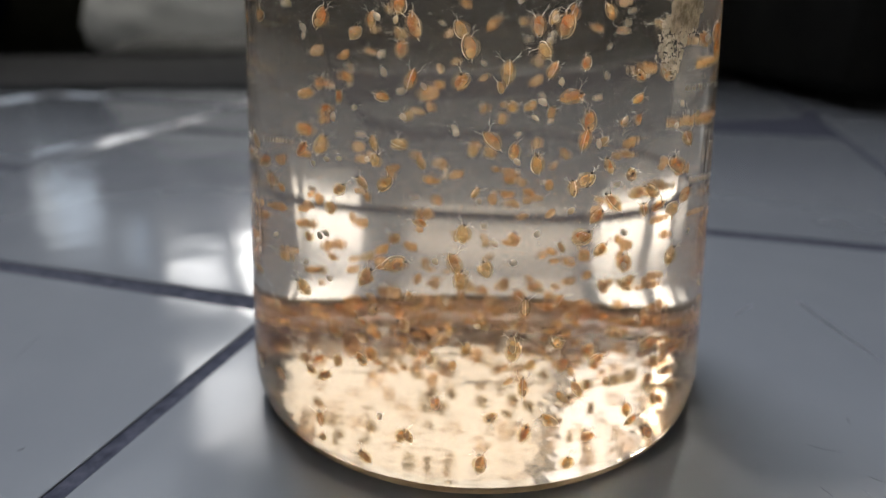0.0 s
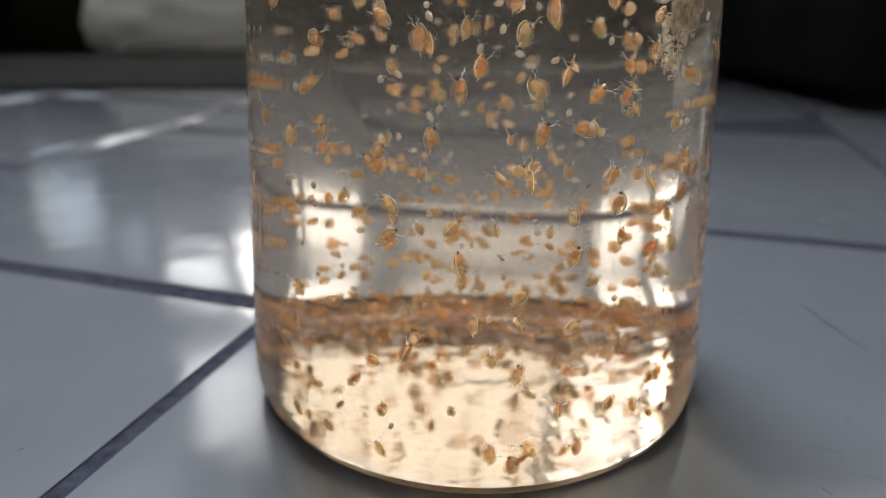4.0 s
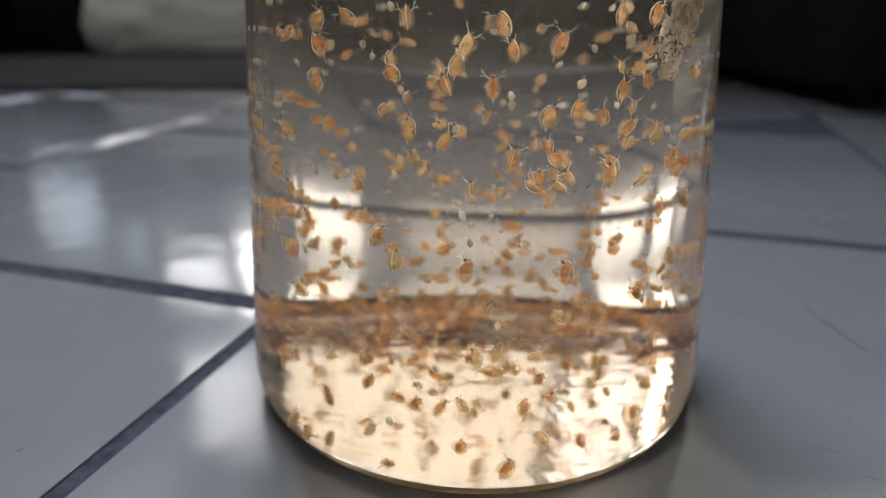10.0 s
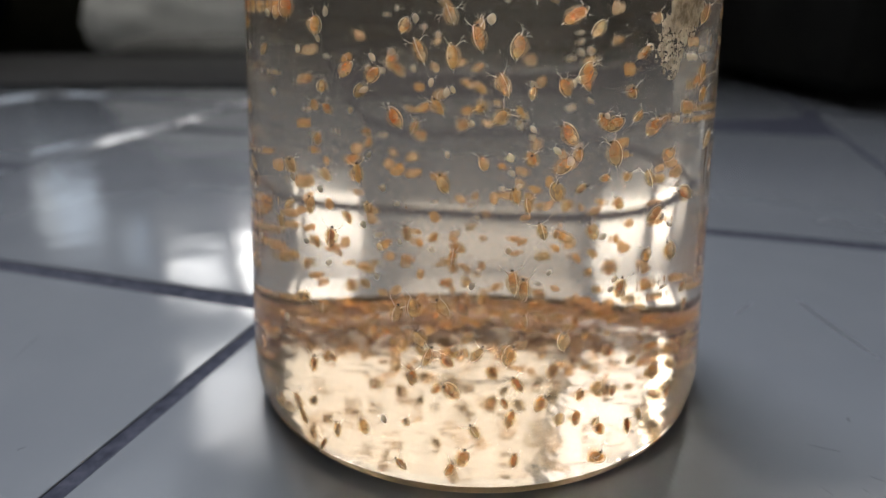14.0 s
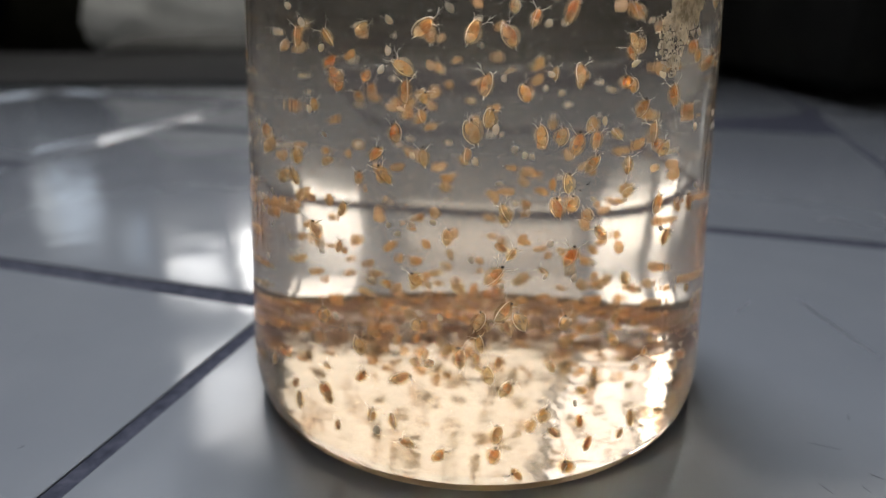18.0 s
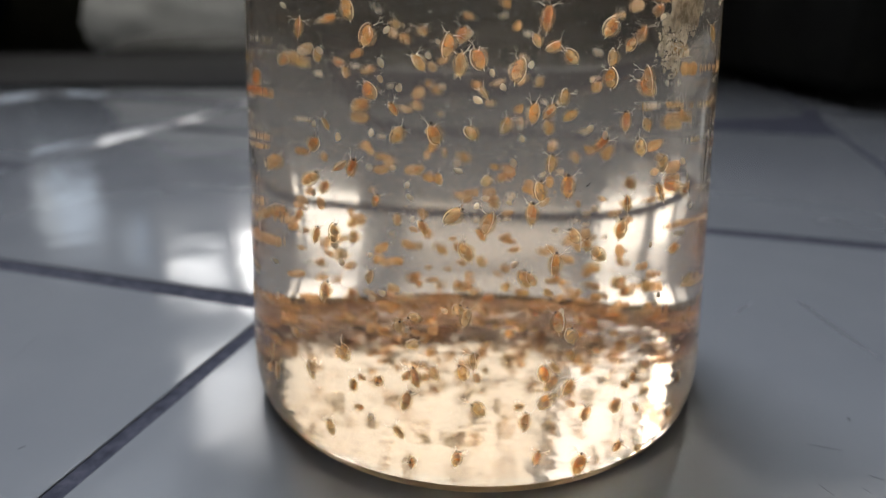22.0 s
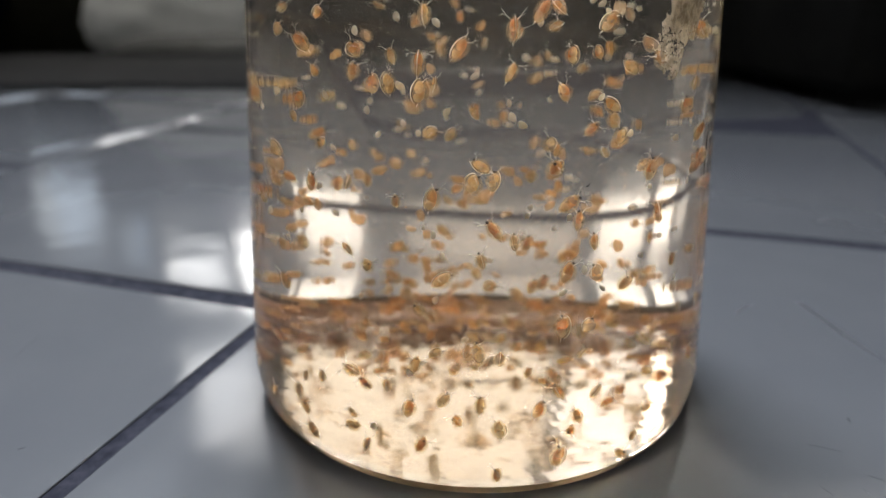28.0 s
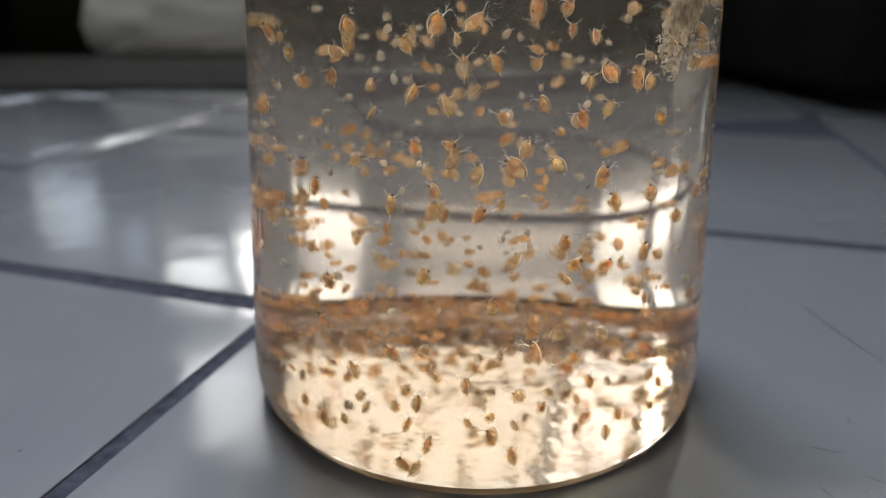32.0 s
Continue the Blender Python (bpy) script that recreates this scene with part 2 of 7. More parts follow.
T = 0.12
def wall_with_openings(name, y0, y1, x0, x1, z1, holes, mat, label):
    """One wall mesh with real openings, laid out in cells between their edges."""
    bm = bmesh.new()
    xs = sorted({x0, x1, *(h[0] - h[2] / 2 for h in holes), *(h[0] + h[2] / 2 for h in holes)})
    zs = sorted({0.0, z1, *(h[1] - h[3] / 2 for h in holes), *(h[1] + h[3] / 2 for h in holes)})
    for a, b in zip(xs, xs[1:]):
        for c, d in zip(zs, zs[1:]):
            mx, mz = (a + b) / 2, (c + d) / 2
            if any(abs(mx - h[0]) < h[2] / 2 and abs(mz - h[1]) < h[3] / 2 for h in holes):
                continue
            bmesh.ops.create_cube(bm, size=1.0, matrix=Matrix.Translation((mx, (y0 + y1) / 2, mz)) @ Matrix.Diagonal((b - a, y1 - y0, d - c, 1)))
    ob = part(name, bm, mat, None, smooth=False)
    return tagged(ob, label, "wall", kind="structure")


wall("wall_west", ROOM[0] - T, ROOM[2], 0.0, ROOM[0], ROOM[3], 2.7)
wall("wall_east", ROOM[1], ROOM[2], 0.0, ROOM[1] + T, ROOM[3], 2.7)
wall("wall_south", ROOM[0], ROOM[2] - T, 0.0, ROOM[1], ROOM[2], 2.7)


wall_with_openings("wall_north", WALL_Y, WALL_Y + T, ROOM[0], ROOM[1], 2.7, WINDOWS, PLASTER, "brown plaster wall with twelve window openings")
ceiling = part("ceiling", box_bm(ROOM[0] - T, ROOM[2] - T, 2.7, ROOM[1] + T, ROOM[3] + T, 2.8), CEIL, None, smooth=False)
tagged(ceiling, "plain dark brown wooden ceiling", "ceiling", kind="structure")


def window_unit(name, x, z, w, h):
    """A painted frame with one mullion and one transom set in the opening."""
    top = tagged(new(name), "painted window frame in the plaster wall, daylight behind", "window", kind="structure")
    top.location = (x, WALL_Y, z)
    y0, y1 = -0.004, 0.026
    b = 0.012
    part("frame_rail", box_bm(-w / 2, y0, h / 2 - b, w / 2, y1, h / 2, 0.004), FRAME, top)
    part("window_sill", box_bm(-w / 2 - 0.03, -0.05, -h / 2 - 0.03, w / 2 + 0.03, 0.0, -h / 2, 0.004), FRAME, top)
    part("frame_rail", box_bm(-w / 2, y0, -h / 2, w / 2, y1, -h / 2 + b, 0.004), FRAME, top)
    part("frame_stile", box_bm(-w / 2, y0, -h / 2 + b, -w / 2 + b, y1, h / 2 - b, 0.004), FRAME, top)
    if name == "window_4":
        part("pane", box_bm(-w / 2 + b, 0.05, -h / 2 + b, w / 2 - b, 0.056, h / 2 - b), BLIND, top, "cream frosted pane")
    if name in ("window_2", "window_3", "window_7"):
        bars = round(w / 0.05)
        for k in range(1, bars):
            x0 = -w / 2 + w * k / bars
            part("grille_bar", box_bm(x0 - 0.0045, 0.004, -h / 2 + b, x0 + 0.0045, 0.018, h / 2 - b, 0.003), BLACK, top, "black iron bar")
    part("frame_stile", box_bm(w / 2 - b, y0, -h / 2 + b, w / 2, y1, h / 2 - b, 0.004), FRAME, top)
    return top


for k, w in enumerate(WINDOWS):
    window_unit("window_%d" % (k + 1), *w[:4])

# ---------------------------------------------------------------- things behind the jar
def dark_box(at, w, d, h, label):
    """A black storage box with a lid, standing on the tiles."""
    top = tagged(new("storage_box"), label, "box", group="black boxes at the back")
    top.matrix_world = at
    part("box_body", box_bm(-w, -d, 0.012, w, d, h - 0.03, 0.012, 3), BLACK, top)
    part("lid", box_bm(-w - 0.01, -d - 0.01, h - 0.029, w + 0.01, d + 0.01, h, 0.008, 3), BLACK, top)
    for sx in (-1, 1):
        for sy in (-1, 1):
            part("foot", box_bm(sx * (w - 0.04) - 0.02, sy * (d - 0.04) - 0.02, 0.0, sx * (w - 0.04) + 0.02, sy * (d - 0.04) + 0.02, 0.0125, 0.002), BLACK, top)


dark_box(pose(0.67, 0.68, 0.0, 0, 0, 5), 0.38, 0.16, 0.37, "long black storage box standing on the tiled floor")
dark_box(pose(0.15, 0.89, 0.0, 0, 0, -4), 0.31, 0.10, 0.20, "low wide black storage box standing behind the jar")


def lump_bm(rx, ry, rz, seed, rough=0.12, flat=True):
    """A slumped soft lump: a rounded body with folds, its base on z = 0."""
    bm = bmesh.new()
    bmesh.ops.create_icosphere(bm, subdivisions=5, radius=1.0)
    for v in bm.verts:
        n = noise.noise(v.co * 1.6 + Vector((seed, 0, 0))) * rough + noise.noise(v.co * 4.5 + Vector((0, seed, 0))) * rough * 0.4
        v.co = v.co * (1 + n)
        if flat:
            v.co.z = max(v.co.z, -0.55)
        v.co = Vector((v.co.x * rx, v.co.y * ry, (v.co.z + 0.55) * rz))
    return bm


sack = part("white_cloth", lump_bm(0.27, 0.16, 0.12, 3.1), CLOTH, None)
sack.matrix_world = pose(-0.38, 1.20, 0.0, 0, 0, 8)
tagged(sack, "crumpled off-white cloth bundle lying on the floor", "cloth")
heap = part("dark_cloth", lump_bm(0.16, 0.16, 0.16, 7.7), OLIVE, None)
heap.matrix_world = pose(-0.66, 1.22, 0.0)
tagged(heap, "dark olive cloth heap lying on the floor", "cloth")
heap2 = part("dark_cloth", lump_bm(0.20, 0.16, 0.2, 11.3), NAVY, None)
heap2.matrix_world = pose(-0.88, 1.02, 0.0)
tagged(heap2, "dark navy cloth heap lying on the floor", "cloth")
fold = part("grey_cloth", lump_bm(0.15, 0.05, 0.020, 5.3, 0.10), GREY_CLOTH, None)
fold.matrix_world = pose(-0.36, 1.03, 0.0, 0, 0, 6)
tagged(fold, "flat folded grey cloth lying before a bundle", "cloth")
rug = part("floor_mat", box_bm(-0.44, -0.19, 0.0, 0.44, 0.17, 0.006, 0.0025), MAT, None)
rug.matrix_world = pose(-0.52, 0.79, 0.0, 0, 0, 3)
tagged(rug, "thin dark grey woven mat lying on the tiles", "mat")

# ---------------------------------------------------------------- jar and water
JAR = (0.0071, 0.1329)
jar = tagged(new("glass_jar"), "clear glass jar full of water standing on white tiles", "jar")
jar.location = (*JAR, 0.0)
TAPER = (0.0497 - 0.0440) / 0.075


RAISE = 0.0035                  # the jar's contents stand this much above its foot
HEEL, HEEL_HIGH = 0.0022, 0.0085   # the rounded heel: how far it draws in, and from what height


def jar_radius(z):
    return 0.0499 - TAPER * (z - RAISE)


FOOT = jar_radius(HEEL_HIGH) - HEEL


def jar_body():
    n = 192
    prof = []
    for k in range(13):
        a = math.pi / 2 * k / 12
        prof.append((FOOT + HEEL * math.sin(a), 0.0002 + (HEEL_HIGH - 0.0002) * (1 - math.cos(a))))
    z = 0.016
    while z < 0.144:
        prof.append((jar_radius(z), z))
        z += 0.006
    prof.append((jar_radius(0.144), 0.144))
    # slot 1, the lowest bands, carries the painted contact shade
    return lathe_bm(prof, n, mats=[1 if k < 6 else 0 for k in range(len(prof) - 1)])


def jar_base():
    return lathe_bm([(r * FOOT, 0.0002) for r in (0.0, 0.4, 0.8, 0.94, 0.97, 1.0)], 192)


def jar_rim():
    top = jar_radius(0.150)
    return lathe_bm([(jar_radius(0.144), 0.144), (top, 0.150), (top - 0.0004, 0.1508), (top - 0.0012, 0.1511), (top - 0.0020, 0.1507),
                     (top - 0.0022, 0.150), (jar_radius(0.132) - 0.0022, 0.132)], 192)


part("jar_base", facing(jar_base(), lambda c: Vector((0, 0, -1))), BASE_GLASS, jar, "slightly uneven clear glass bottom")
part("jar_rim", jar_rim(), GLASS, jar)
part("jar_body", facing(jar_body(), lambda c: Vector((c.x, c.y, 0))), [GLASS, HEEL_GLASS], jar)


def crust():
    """A dried crust of scale on the inside of the wall, ragged towards its lower end."""
    bm = bmesh.new()
    na, nz = 96, 150
    grid = {}
    for i in range(na + 1):
        for j in range(nz + 1):
            a, z = radians(-58 + 17 * i / na), 0.0640 + 0.026 * j / nz    # heights before the rise
            q = Vector((a * 60, z * 500, 2.0))
            edge = -57.5 + 3.0 * noise.noise(q * 0.9) + 1.2 * noise.noise(q * 3.1) + max(0.0, (0.0675 - z) / 0.0035) * 4.0 + max(0.0, (z - 0.0700) / 0.0035) * 2.4
            far = -43 + 2.0 * noise.noise(q * 0.7 + Vector((9, 0, 0))) - max(0.0, (0.0735 - z) / 0.006) * 6.0
            deg = math.degrees(a)
            hole = abs(noise.noise(q * 1.9)) < 0.07 and z < 0.0715
            if edge < deg < far and not hole:
                grid[i, j] = (a, z, 0.00015 + 0.0005 * max(0.0, noise.noise(q * 2.0) + 0.4))
    top, low = {}, {}
    for key, (a, z, h) in grid.items():
        z += RAISE
        r0 = jar_radius(z) - 0.0004
        low[key] = bm.verts.new((r0 * math.cos(a), r0 * math.sin(a), z))
        top[key] = bm.verts.new(((r0 - h) * math.cos(a), (r0 - h) * math.sin(a), z))
    for (i, j) in grid:
        ring = [(i, j), (i + 1, j), (i + 1, j + 1), (i, j + 1)]
        if all(k in grid for k in ring):
            bm.faces.new([top[k] for k in ring])
            bm.faces.new([low[k] for k in reversed(ring)])
    for v in [v for v in bm.verts if not v.link_faces]:
        bm.verts.remove(v)
    return bm


part("scale_crust", crust(), CRUST, jar, "pale dried scale crust")
for deg, z, size in ((-74.9, 0.0494, 0.00012), (-72.4, 0.0499, 0.00017), (-73.8, 0.0491, 0.00010), (-72.0, 0.0502, 0.00011)):
    bm = bmesh.new()
    bmesh.ops.create_icosphere(bm, subdivisions=2, radius=size)
    z += RAISE
    rr = jar_radius(z)
    bmesh.ops.transform(bm, matrix=pose(rr * math.cos(radians(deg)), rr * math.sin(radians(deg)), z, 20, 0, deg) @ Matrix.Diagonal((0.5, 1.6, 0.8, 1)), verts=bm.verts[:])
    part("speck", bm, EYEMAT, jar, "tiny dark speck")


def water_body():
    n = 128
    prof = [(0.0, 0.0022), (0.038, 0.0022), (FOOT - 0.002, 0.0026)]
    mats = [0, 0]
    for z in (0.012, 0.03, 0.06, 0.09, 0.12, 0.1335):
        prof.append((jar_radius(z) - 0.0022, z))
        mats.append(0)
    prof += [(jar_radius(0.1325) - 0.0032, 0.1326), (jar_radius(0.132) - 0.006, 0.132), (0.0, 0.132)]
    mats += [1, 1, 1]
    return lathe_bm(prof, n, mats=mats)


water = part("water", water_body(), [WET, WATER_TOP], None)
water.location = (*JAR, 0.0)
tagged(water, "clear slightly cloudy water filling the jar", "water")

def sediment():
    """Brown matter settled along the far side of the bottom: small four-sided flakes in one mesh."""
    gen = np.random.default_rng(21)
    n = 24000
    x, y = gen.uniform(-0.044, 0.044, n), gen.uniform(0.005, 0.044, n)
    front = 0.0265 - 9.0 * x * x + 0.0010 * np.sin(x * 330) + 0.0008 * np.sin(x * 811 + 1) + gen.normal(0, 0.0022, n)
    keep = (np.hypot(x, y) < 0.0440) & (y > front)
    x, y = x[keep], y[keep]
    n = len(x)
    depth = np.clip((y - 0.012) / 0.02, 0, 1)
    z = 0.0026 + gen.random(n) * (0.0004 + 0.0012 * (1 - depth))
    at = np.stack([x, y, z], 1)
    corners = gen.normal(0, 1, (n, 4, 3))
    corners /= np.linalg.norm(corners, axis=2, keepdims=True)
    corners[:, :, 2] *= 0.45
    verts = (at[:, None, :] + corners * gen.uniform(0.0003, 0.0007, n)[:, None, None]).reshape(-1, 3)
    faces = [(4 * k + a, 4 * k + b, 4 * k + c) for k in range(n) for a, b, c in ((0, 1, 2), (0, 3, 1), (0, 2, 3), (1, 3, 2))]
    me = bpy.data.meshes.new("sediment")
    me.from_pydata(verts.tolist(), [], faces)
    me.materials.append(SILT)
    ob = new("sediment", me)
    ob.location = (*JAR, 0.0)
    return tagged(ob, "fine brown sediment settled on the jar bottom", "sediment", kind="stuff")


sediment()


def motes(seed, n, low, high, mat, label):
    """Fine matter that clouds the water between two heights: tiny four-sided grains, all in one mesh."""
    gen = np.random.default_rng(seed)
    z = gen.uniform(low, high, n)
    rad = np.sqrt(gen.random(n)) * (0.0499 - TAPER * z - 0.0030)
    ang = gen.uniform(0, 2 * np.pi, n)
    at = np.stack([rad * np.cos(ang), rad * np.sin(ang), z], 1)
    size = gen.uniform(0.00004, 0.000075, n) * np.where(gen.random(n) < 0.004, 3.2, 1.0)
    corners = gen.normal(0, 1, (n, 4, 3))
    corners /= np.linalg.norm(corners, axis=2, keepdims=True)
    verts = (at[:, None, :] + corners * size[:, None, None]).reshape(-1, 3)
    base = np.arange(n)[:, None, None] * 4
    faces = (base + np.array([[0, 1, 2], [0, 2, 3], [0, 3, 1], [1, 3, 2]])[None]).reshape(-1, 3)
    me = bpy.data.meshes.new("motes")
    me.vertices.add(len(verts))
    me.vertices.foreach_set("co", verts.ravel())
    me.loops.add(len(faces) * 3)
    me.loops.foreach_set("vertex_index", faces.ravel())
    me.polygons.add(len(faces))
    me.polygons.foreach_set("loop_start", np.arange(len(faces)) * 3)
    me.update(calc_edges=True)
    me.materials.append(mat)
    ob = new("motes", me)
    ob.location = (*JAR, 0.0)
    return tagged(ob, label, "specks", kind="stuff")


motes(8, 24000, 0.003, 0.110, PALE, "fine pale specks clouding the water")
motes(9, 80000, 0.003, 0.050, FAR_TISSUE, "fine tan specks clouding the lower water")

# ---------------------------------------------------------------- water fleas


def girth(z):
    """Half width of the animal along its axis, -1 at the tail and 1 at the head."""
    return 1 - 0.16 * max(0.0, -z) ** 2 - 0.30 * max(0.0, z) ** 1.6


def egg_bm(length, width, depth, segs=14, rings=9, low=-1.0, high=1.0):
    """A plump egg along z with a narrower head at the top; low and high cut a length out of it."""
    bm = bmesh.new()
    bmesh.ops.create_uvsphere(bm, u_segments=segs, v_segments=rings, radius=1.0)
    for v in bm.verts:
        z = v.co.z
        at = low + (high - low) * (z + 1) / 2
        r = math.sqrt(max(0.0, 1 - at * at)) / max(0.05, math.sqrt(max(0.0, 1 - z * z))) if abs(z) < 0.999 else 0.0
        k = girth(at) * min(r, 1.0)
        v.co = Vector((v.co.x * k * width / 2 + 0.10 * (1 - at * at) * width, v.co.y * k * depth / 2, at * length / 2))
    return bm


def rod_bm(points, radii, n=5):
    """A tapered bent rod through the points."""
    bm = bmesh.new()
    rings = []
    pts = [Vector(p) for p in points]
    for i, (p, r) in enumerate(zip(pts, radii)):
        d = (pts[min(i + 1, len(pts) - 1)] - pts[max(i - 1, 0)]).normalized()
        a = d.orthogonal().normalized()
        b = d.cross(a)
        rings.append([bm.verts.new(p + r * (a * math.cos(2 * math.pi * k / n) + b * math.sin(2 * math.pi * k / n))) for k in range(n)])
    for r0, r1 in zip(rings, rings[1:]):
        for k in range(n):
            bm.faces.new((r0[k], r0[(k + 1) % n], r1[(k + 1) % n], r1[k]))
    bm.faces.new(rings[0][::-1])
    bm.faces.new(rings[-1])
    return bm


def antenna_bm(side, L):
    """A forked swimming antenna with a few bristles."""
    bm = rod_bm([(0.10 * L, side * 0.13 * L, 0.34 * L), (0.17 * L, side * 0.25 * L, 0.44 * L)], [0.020 * L, 0.013 * L])
    fans = [((0.17, 0.25, 0.44), (0.24, 0.38, 0.50), (0.24, 0.50, 0.50)), ((0.17, 0.25, 0.44), (0.15, 0.35, 0.57), (0.09, 0.42, 0.68)),
            ((0.24, 0.38, 0.50), (0.31, 0.44, 0.46), (0.36, 0.49, 0.42)), ((0.15, 0.35, 0.57), (0.20, 0.42, 0.64), (0.24, 0.47, 0.72))]
    for fan in fans:
        other = rod_bm([(x * L, side * y * L, z * L) for x, y, z in fan], [0.009 * L, 0.006 * L, 0.003 * L], 4)
        me = bpy.data.meshes.new("tmp")
        other.to_mesh(me)
        other.free()
        bm.from_mesh(me)
        bpy.data.meshes.remove(me)
    return bm


def rim_bm(L):
    """The pale edge of the carapace along the back, a thin tapered arc."""
    m = 16
    pts, radii = [], []
    for i in range(m + 1):
        a = radians(80 + 175 * i / m)
        z = math.sin(a)
        pts.append((math.cos(a) * girth(z) * 0.345 * L + 0.066 * L * (1 - z * z), 0, z * 0.485 * L))
        radii.append(L * (0.006 + 0.017 * math.sin(math.pi * i / m)))
    return rod_bm(pts, radii, 6)


def water_flea(name, tissue, gut, L, label):
    """One water flea: pale shell edge, coloured body, gut, eye, tail spine and two antennae."""
    top = tagged(new(name), label, "water flea", group="water fleas in the jar")
    part("shell", rim_bm(L), PALE, top)
    part("body", egg_bm(0.95 * L, 0.72 * L, 0.58 * L), SHELL if tissue is not PALE else PALE, top)
    part("organs", egg_bm(0.84 * L, 0.44 * L, 0.38 * L, low=-0.25, high=0.92), tissue, top)
    part("brood_pouch", egg_bm(0.84 * L, 0.46 * L, 0.38 * L, low=-0.96, high=-0.12), AMBER, top)
    part("gut", rod_bm([(0.10 * L, 0.0, 0.30 * L), (0.15 * L, 0, 0.12 * L), (0.13 * L, 0, -0.10 * L), (0.05 * L, 0, -0.28 * L)],
                       [0.05 * L, 0.11 * L, 0.12 * L, 0.05 * L], 8), gut, top)
    bm = bmesh.new()
    bmesh.ops.create_icosphere(bm, subdivisions=2, radius=0.060 * L)
    bmesh.ops.translate(bm, vec=(0.17 * L, 0.0, 0.43 * L), verts=bm.verts[:])
    part("eye", bm, EYEMAT, top)
    part("tail_spine", rod_bm([(0.04 * L, 0, -0.44 * L), (0.02 * L, 0, -0.52 * L), (0.0 * L, 0, -0.60 * L)], [0.030 * L, 0.014 * L, 0.005 * L]), PALE, top)
    for side in (-1, 1):
        part("antenna", antenna_bm(side, L), PALE, top)
    return top


def swarm(seed, n, zone):
    """A crowd of far, small animals that drift together; zone: y and z ranges in metres."""
    r = random.Random(seed)
    bm = bmesh.new()
    for i in range(n):
        y = r.uniform(*zone[:2])
        z = r.uniform(*zone[2:])
        lim = jar_radius(z) - 0.0075
        x = r.uniform(-1, 1) * math.sqrt(max(0.0, lim * lim - min(abs(y), lim * 0.98) ** 2))
        L = r.uniform(0.0021, 0.0033)
        egg = egg_bm(0.93 * L, 0.62 * L, 0.46 * L, segs=8, rings=6)
        bmesh.ops.transform(egg, matrix=pose(x, min(y, lim * 0.98), z, r.gauss(0, 35), r.gauss(0, 35), r.uniform(0, 360)), verts=egg.verts[:])
        me = bpy.data.meshes.new("tmp")
        egg.to_mesh(me)
        egg.free()
        bm.from_mesh(me)
        bpy.data.meshes.remove(me)
    ob = part("water_flea_swarm", bm, FAR_TISSUE, None)
    ob.location = (*JAR, 0.0)
    return tagged(ob, "drifting swarm of small amber water fleas", "water flea", kind="stuff")


SWARMS = [swarm(31 + k, 22, (0.014, 0.040, 0.0030, 0.0060)) for k in range(5)] + [swarm(41 + k, 24, (0.002, 0.038, 0.010, 0.048)) for k in range(5)] + [swarm(51 + k, 9, (0.004, 0.036, 0.048, 0.088)) for k in range(4)]
MODELS = [
    water_flea("water_flea", ORANGE, RUST, 0.0036, "orange adult water flea swimming with rust-coloured gut"),
    water_flea("water_flea", AMBER, ORANGE, 0.0034, "pale amber water flea swimming with clear shell"),
    water_flea("water_flea", AMBER, RUST, 0.0027, "half-grown amber water flea swimming in the jar"),
    water_flea("young_water_flea", PALE, AMBER, 0.0015, "tiny whitish young water flea swimming"),
]
used = [0, 0, 0, 0]
growth = random.Random(5)


def spawn(kind):
    """The next animal of a kind: the model itself first, then copies of it."""
    used[kind] += 1
    flea = MODELS[kind] if used[kind] == 1 else copy_thing(MODELS[kind], pose(0, 0, 0))
    size = growth.uniform(0.84, 1.20)
    flea.scale = (size * growth.uniform(0.88, 1.08), size * growth.uniform(0.85, 1.05), size)
    return flea


# those that keep near the front wall, and those that roam the whole jar
swimmers = [spawn(kind) for kind, count in enumerate((44, 28, 34, 5)) for _ in range(count)]
roamers = [spawn((0, 2, 1, 2, 0, 2)[i % 6]) for i in range(188)] + [spawn(3) for i in range(160)]


def inside(p, margin=0.003):
    """Push a place back inside the water."""
    z = min(max(p.z, 0.0035), 0.098)
    lim = jar_radius(z) - 0.0022 - margin
    x, y = p.x - JAR[0], p.y - JAR[1]
    r = math.hypot(x, y)
    if r > lim:
        x, y = x * lim / r, y * lim / r
    return Vector((x + JAR[0], y + JAR[1], z))


def wander(r, deep):
    """Rows of a hop-and-sink swim from start to end of the clip."""
    while True:
        ang, rad = r.uniform(0, 2 * math.pi), math.sqrt(r.random()) * 0.046
        if not deep or math.sin(ang) * rad > -0.018:
            break
    low = deep and r.random() < 0.42
    z = r.uniform(0.003, 0.016) if low else r.uniform(0.004, 0.095)
    if not deep:
        z = r.uniform(0.025, 0.095)
    p = inside(Vector((JAR[0] + rad * math.cos(ang), JAR[1] + rad * math.sin(ang), z)))
    home = p.copy()
    yaw, tilt, roll = r.uniform(0, 360), r.gauss(0, 25), r.gauss(0, 25)
    rows, t = [], 0.0
    while True:
        rows.append((t, pose(*p, roll, tilt, yaw)))
        if t >= 32.0:
            return rows
        t = min(32.0, t + r.uniform(0.55, 1.15))
        p = inside(p + Vector((r.gauss(0, 0.004), r.gauss(0, 0.004), r.gauss(0, 0.004))) + (home - p) * 0.12)
        yaw += r.uniform(-60, 60)
        tilt = max(-70, min(70, tilt * 0.6 + r.gauss(0, 22)))
        roll = max(-70, min(70, roll * 0.6 + r.gauss(0, 22)))


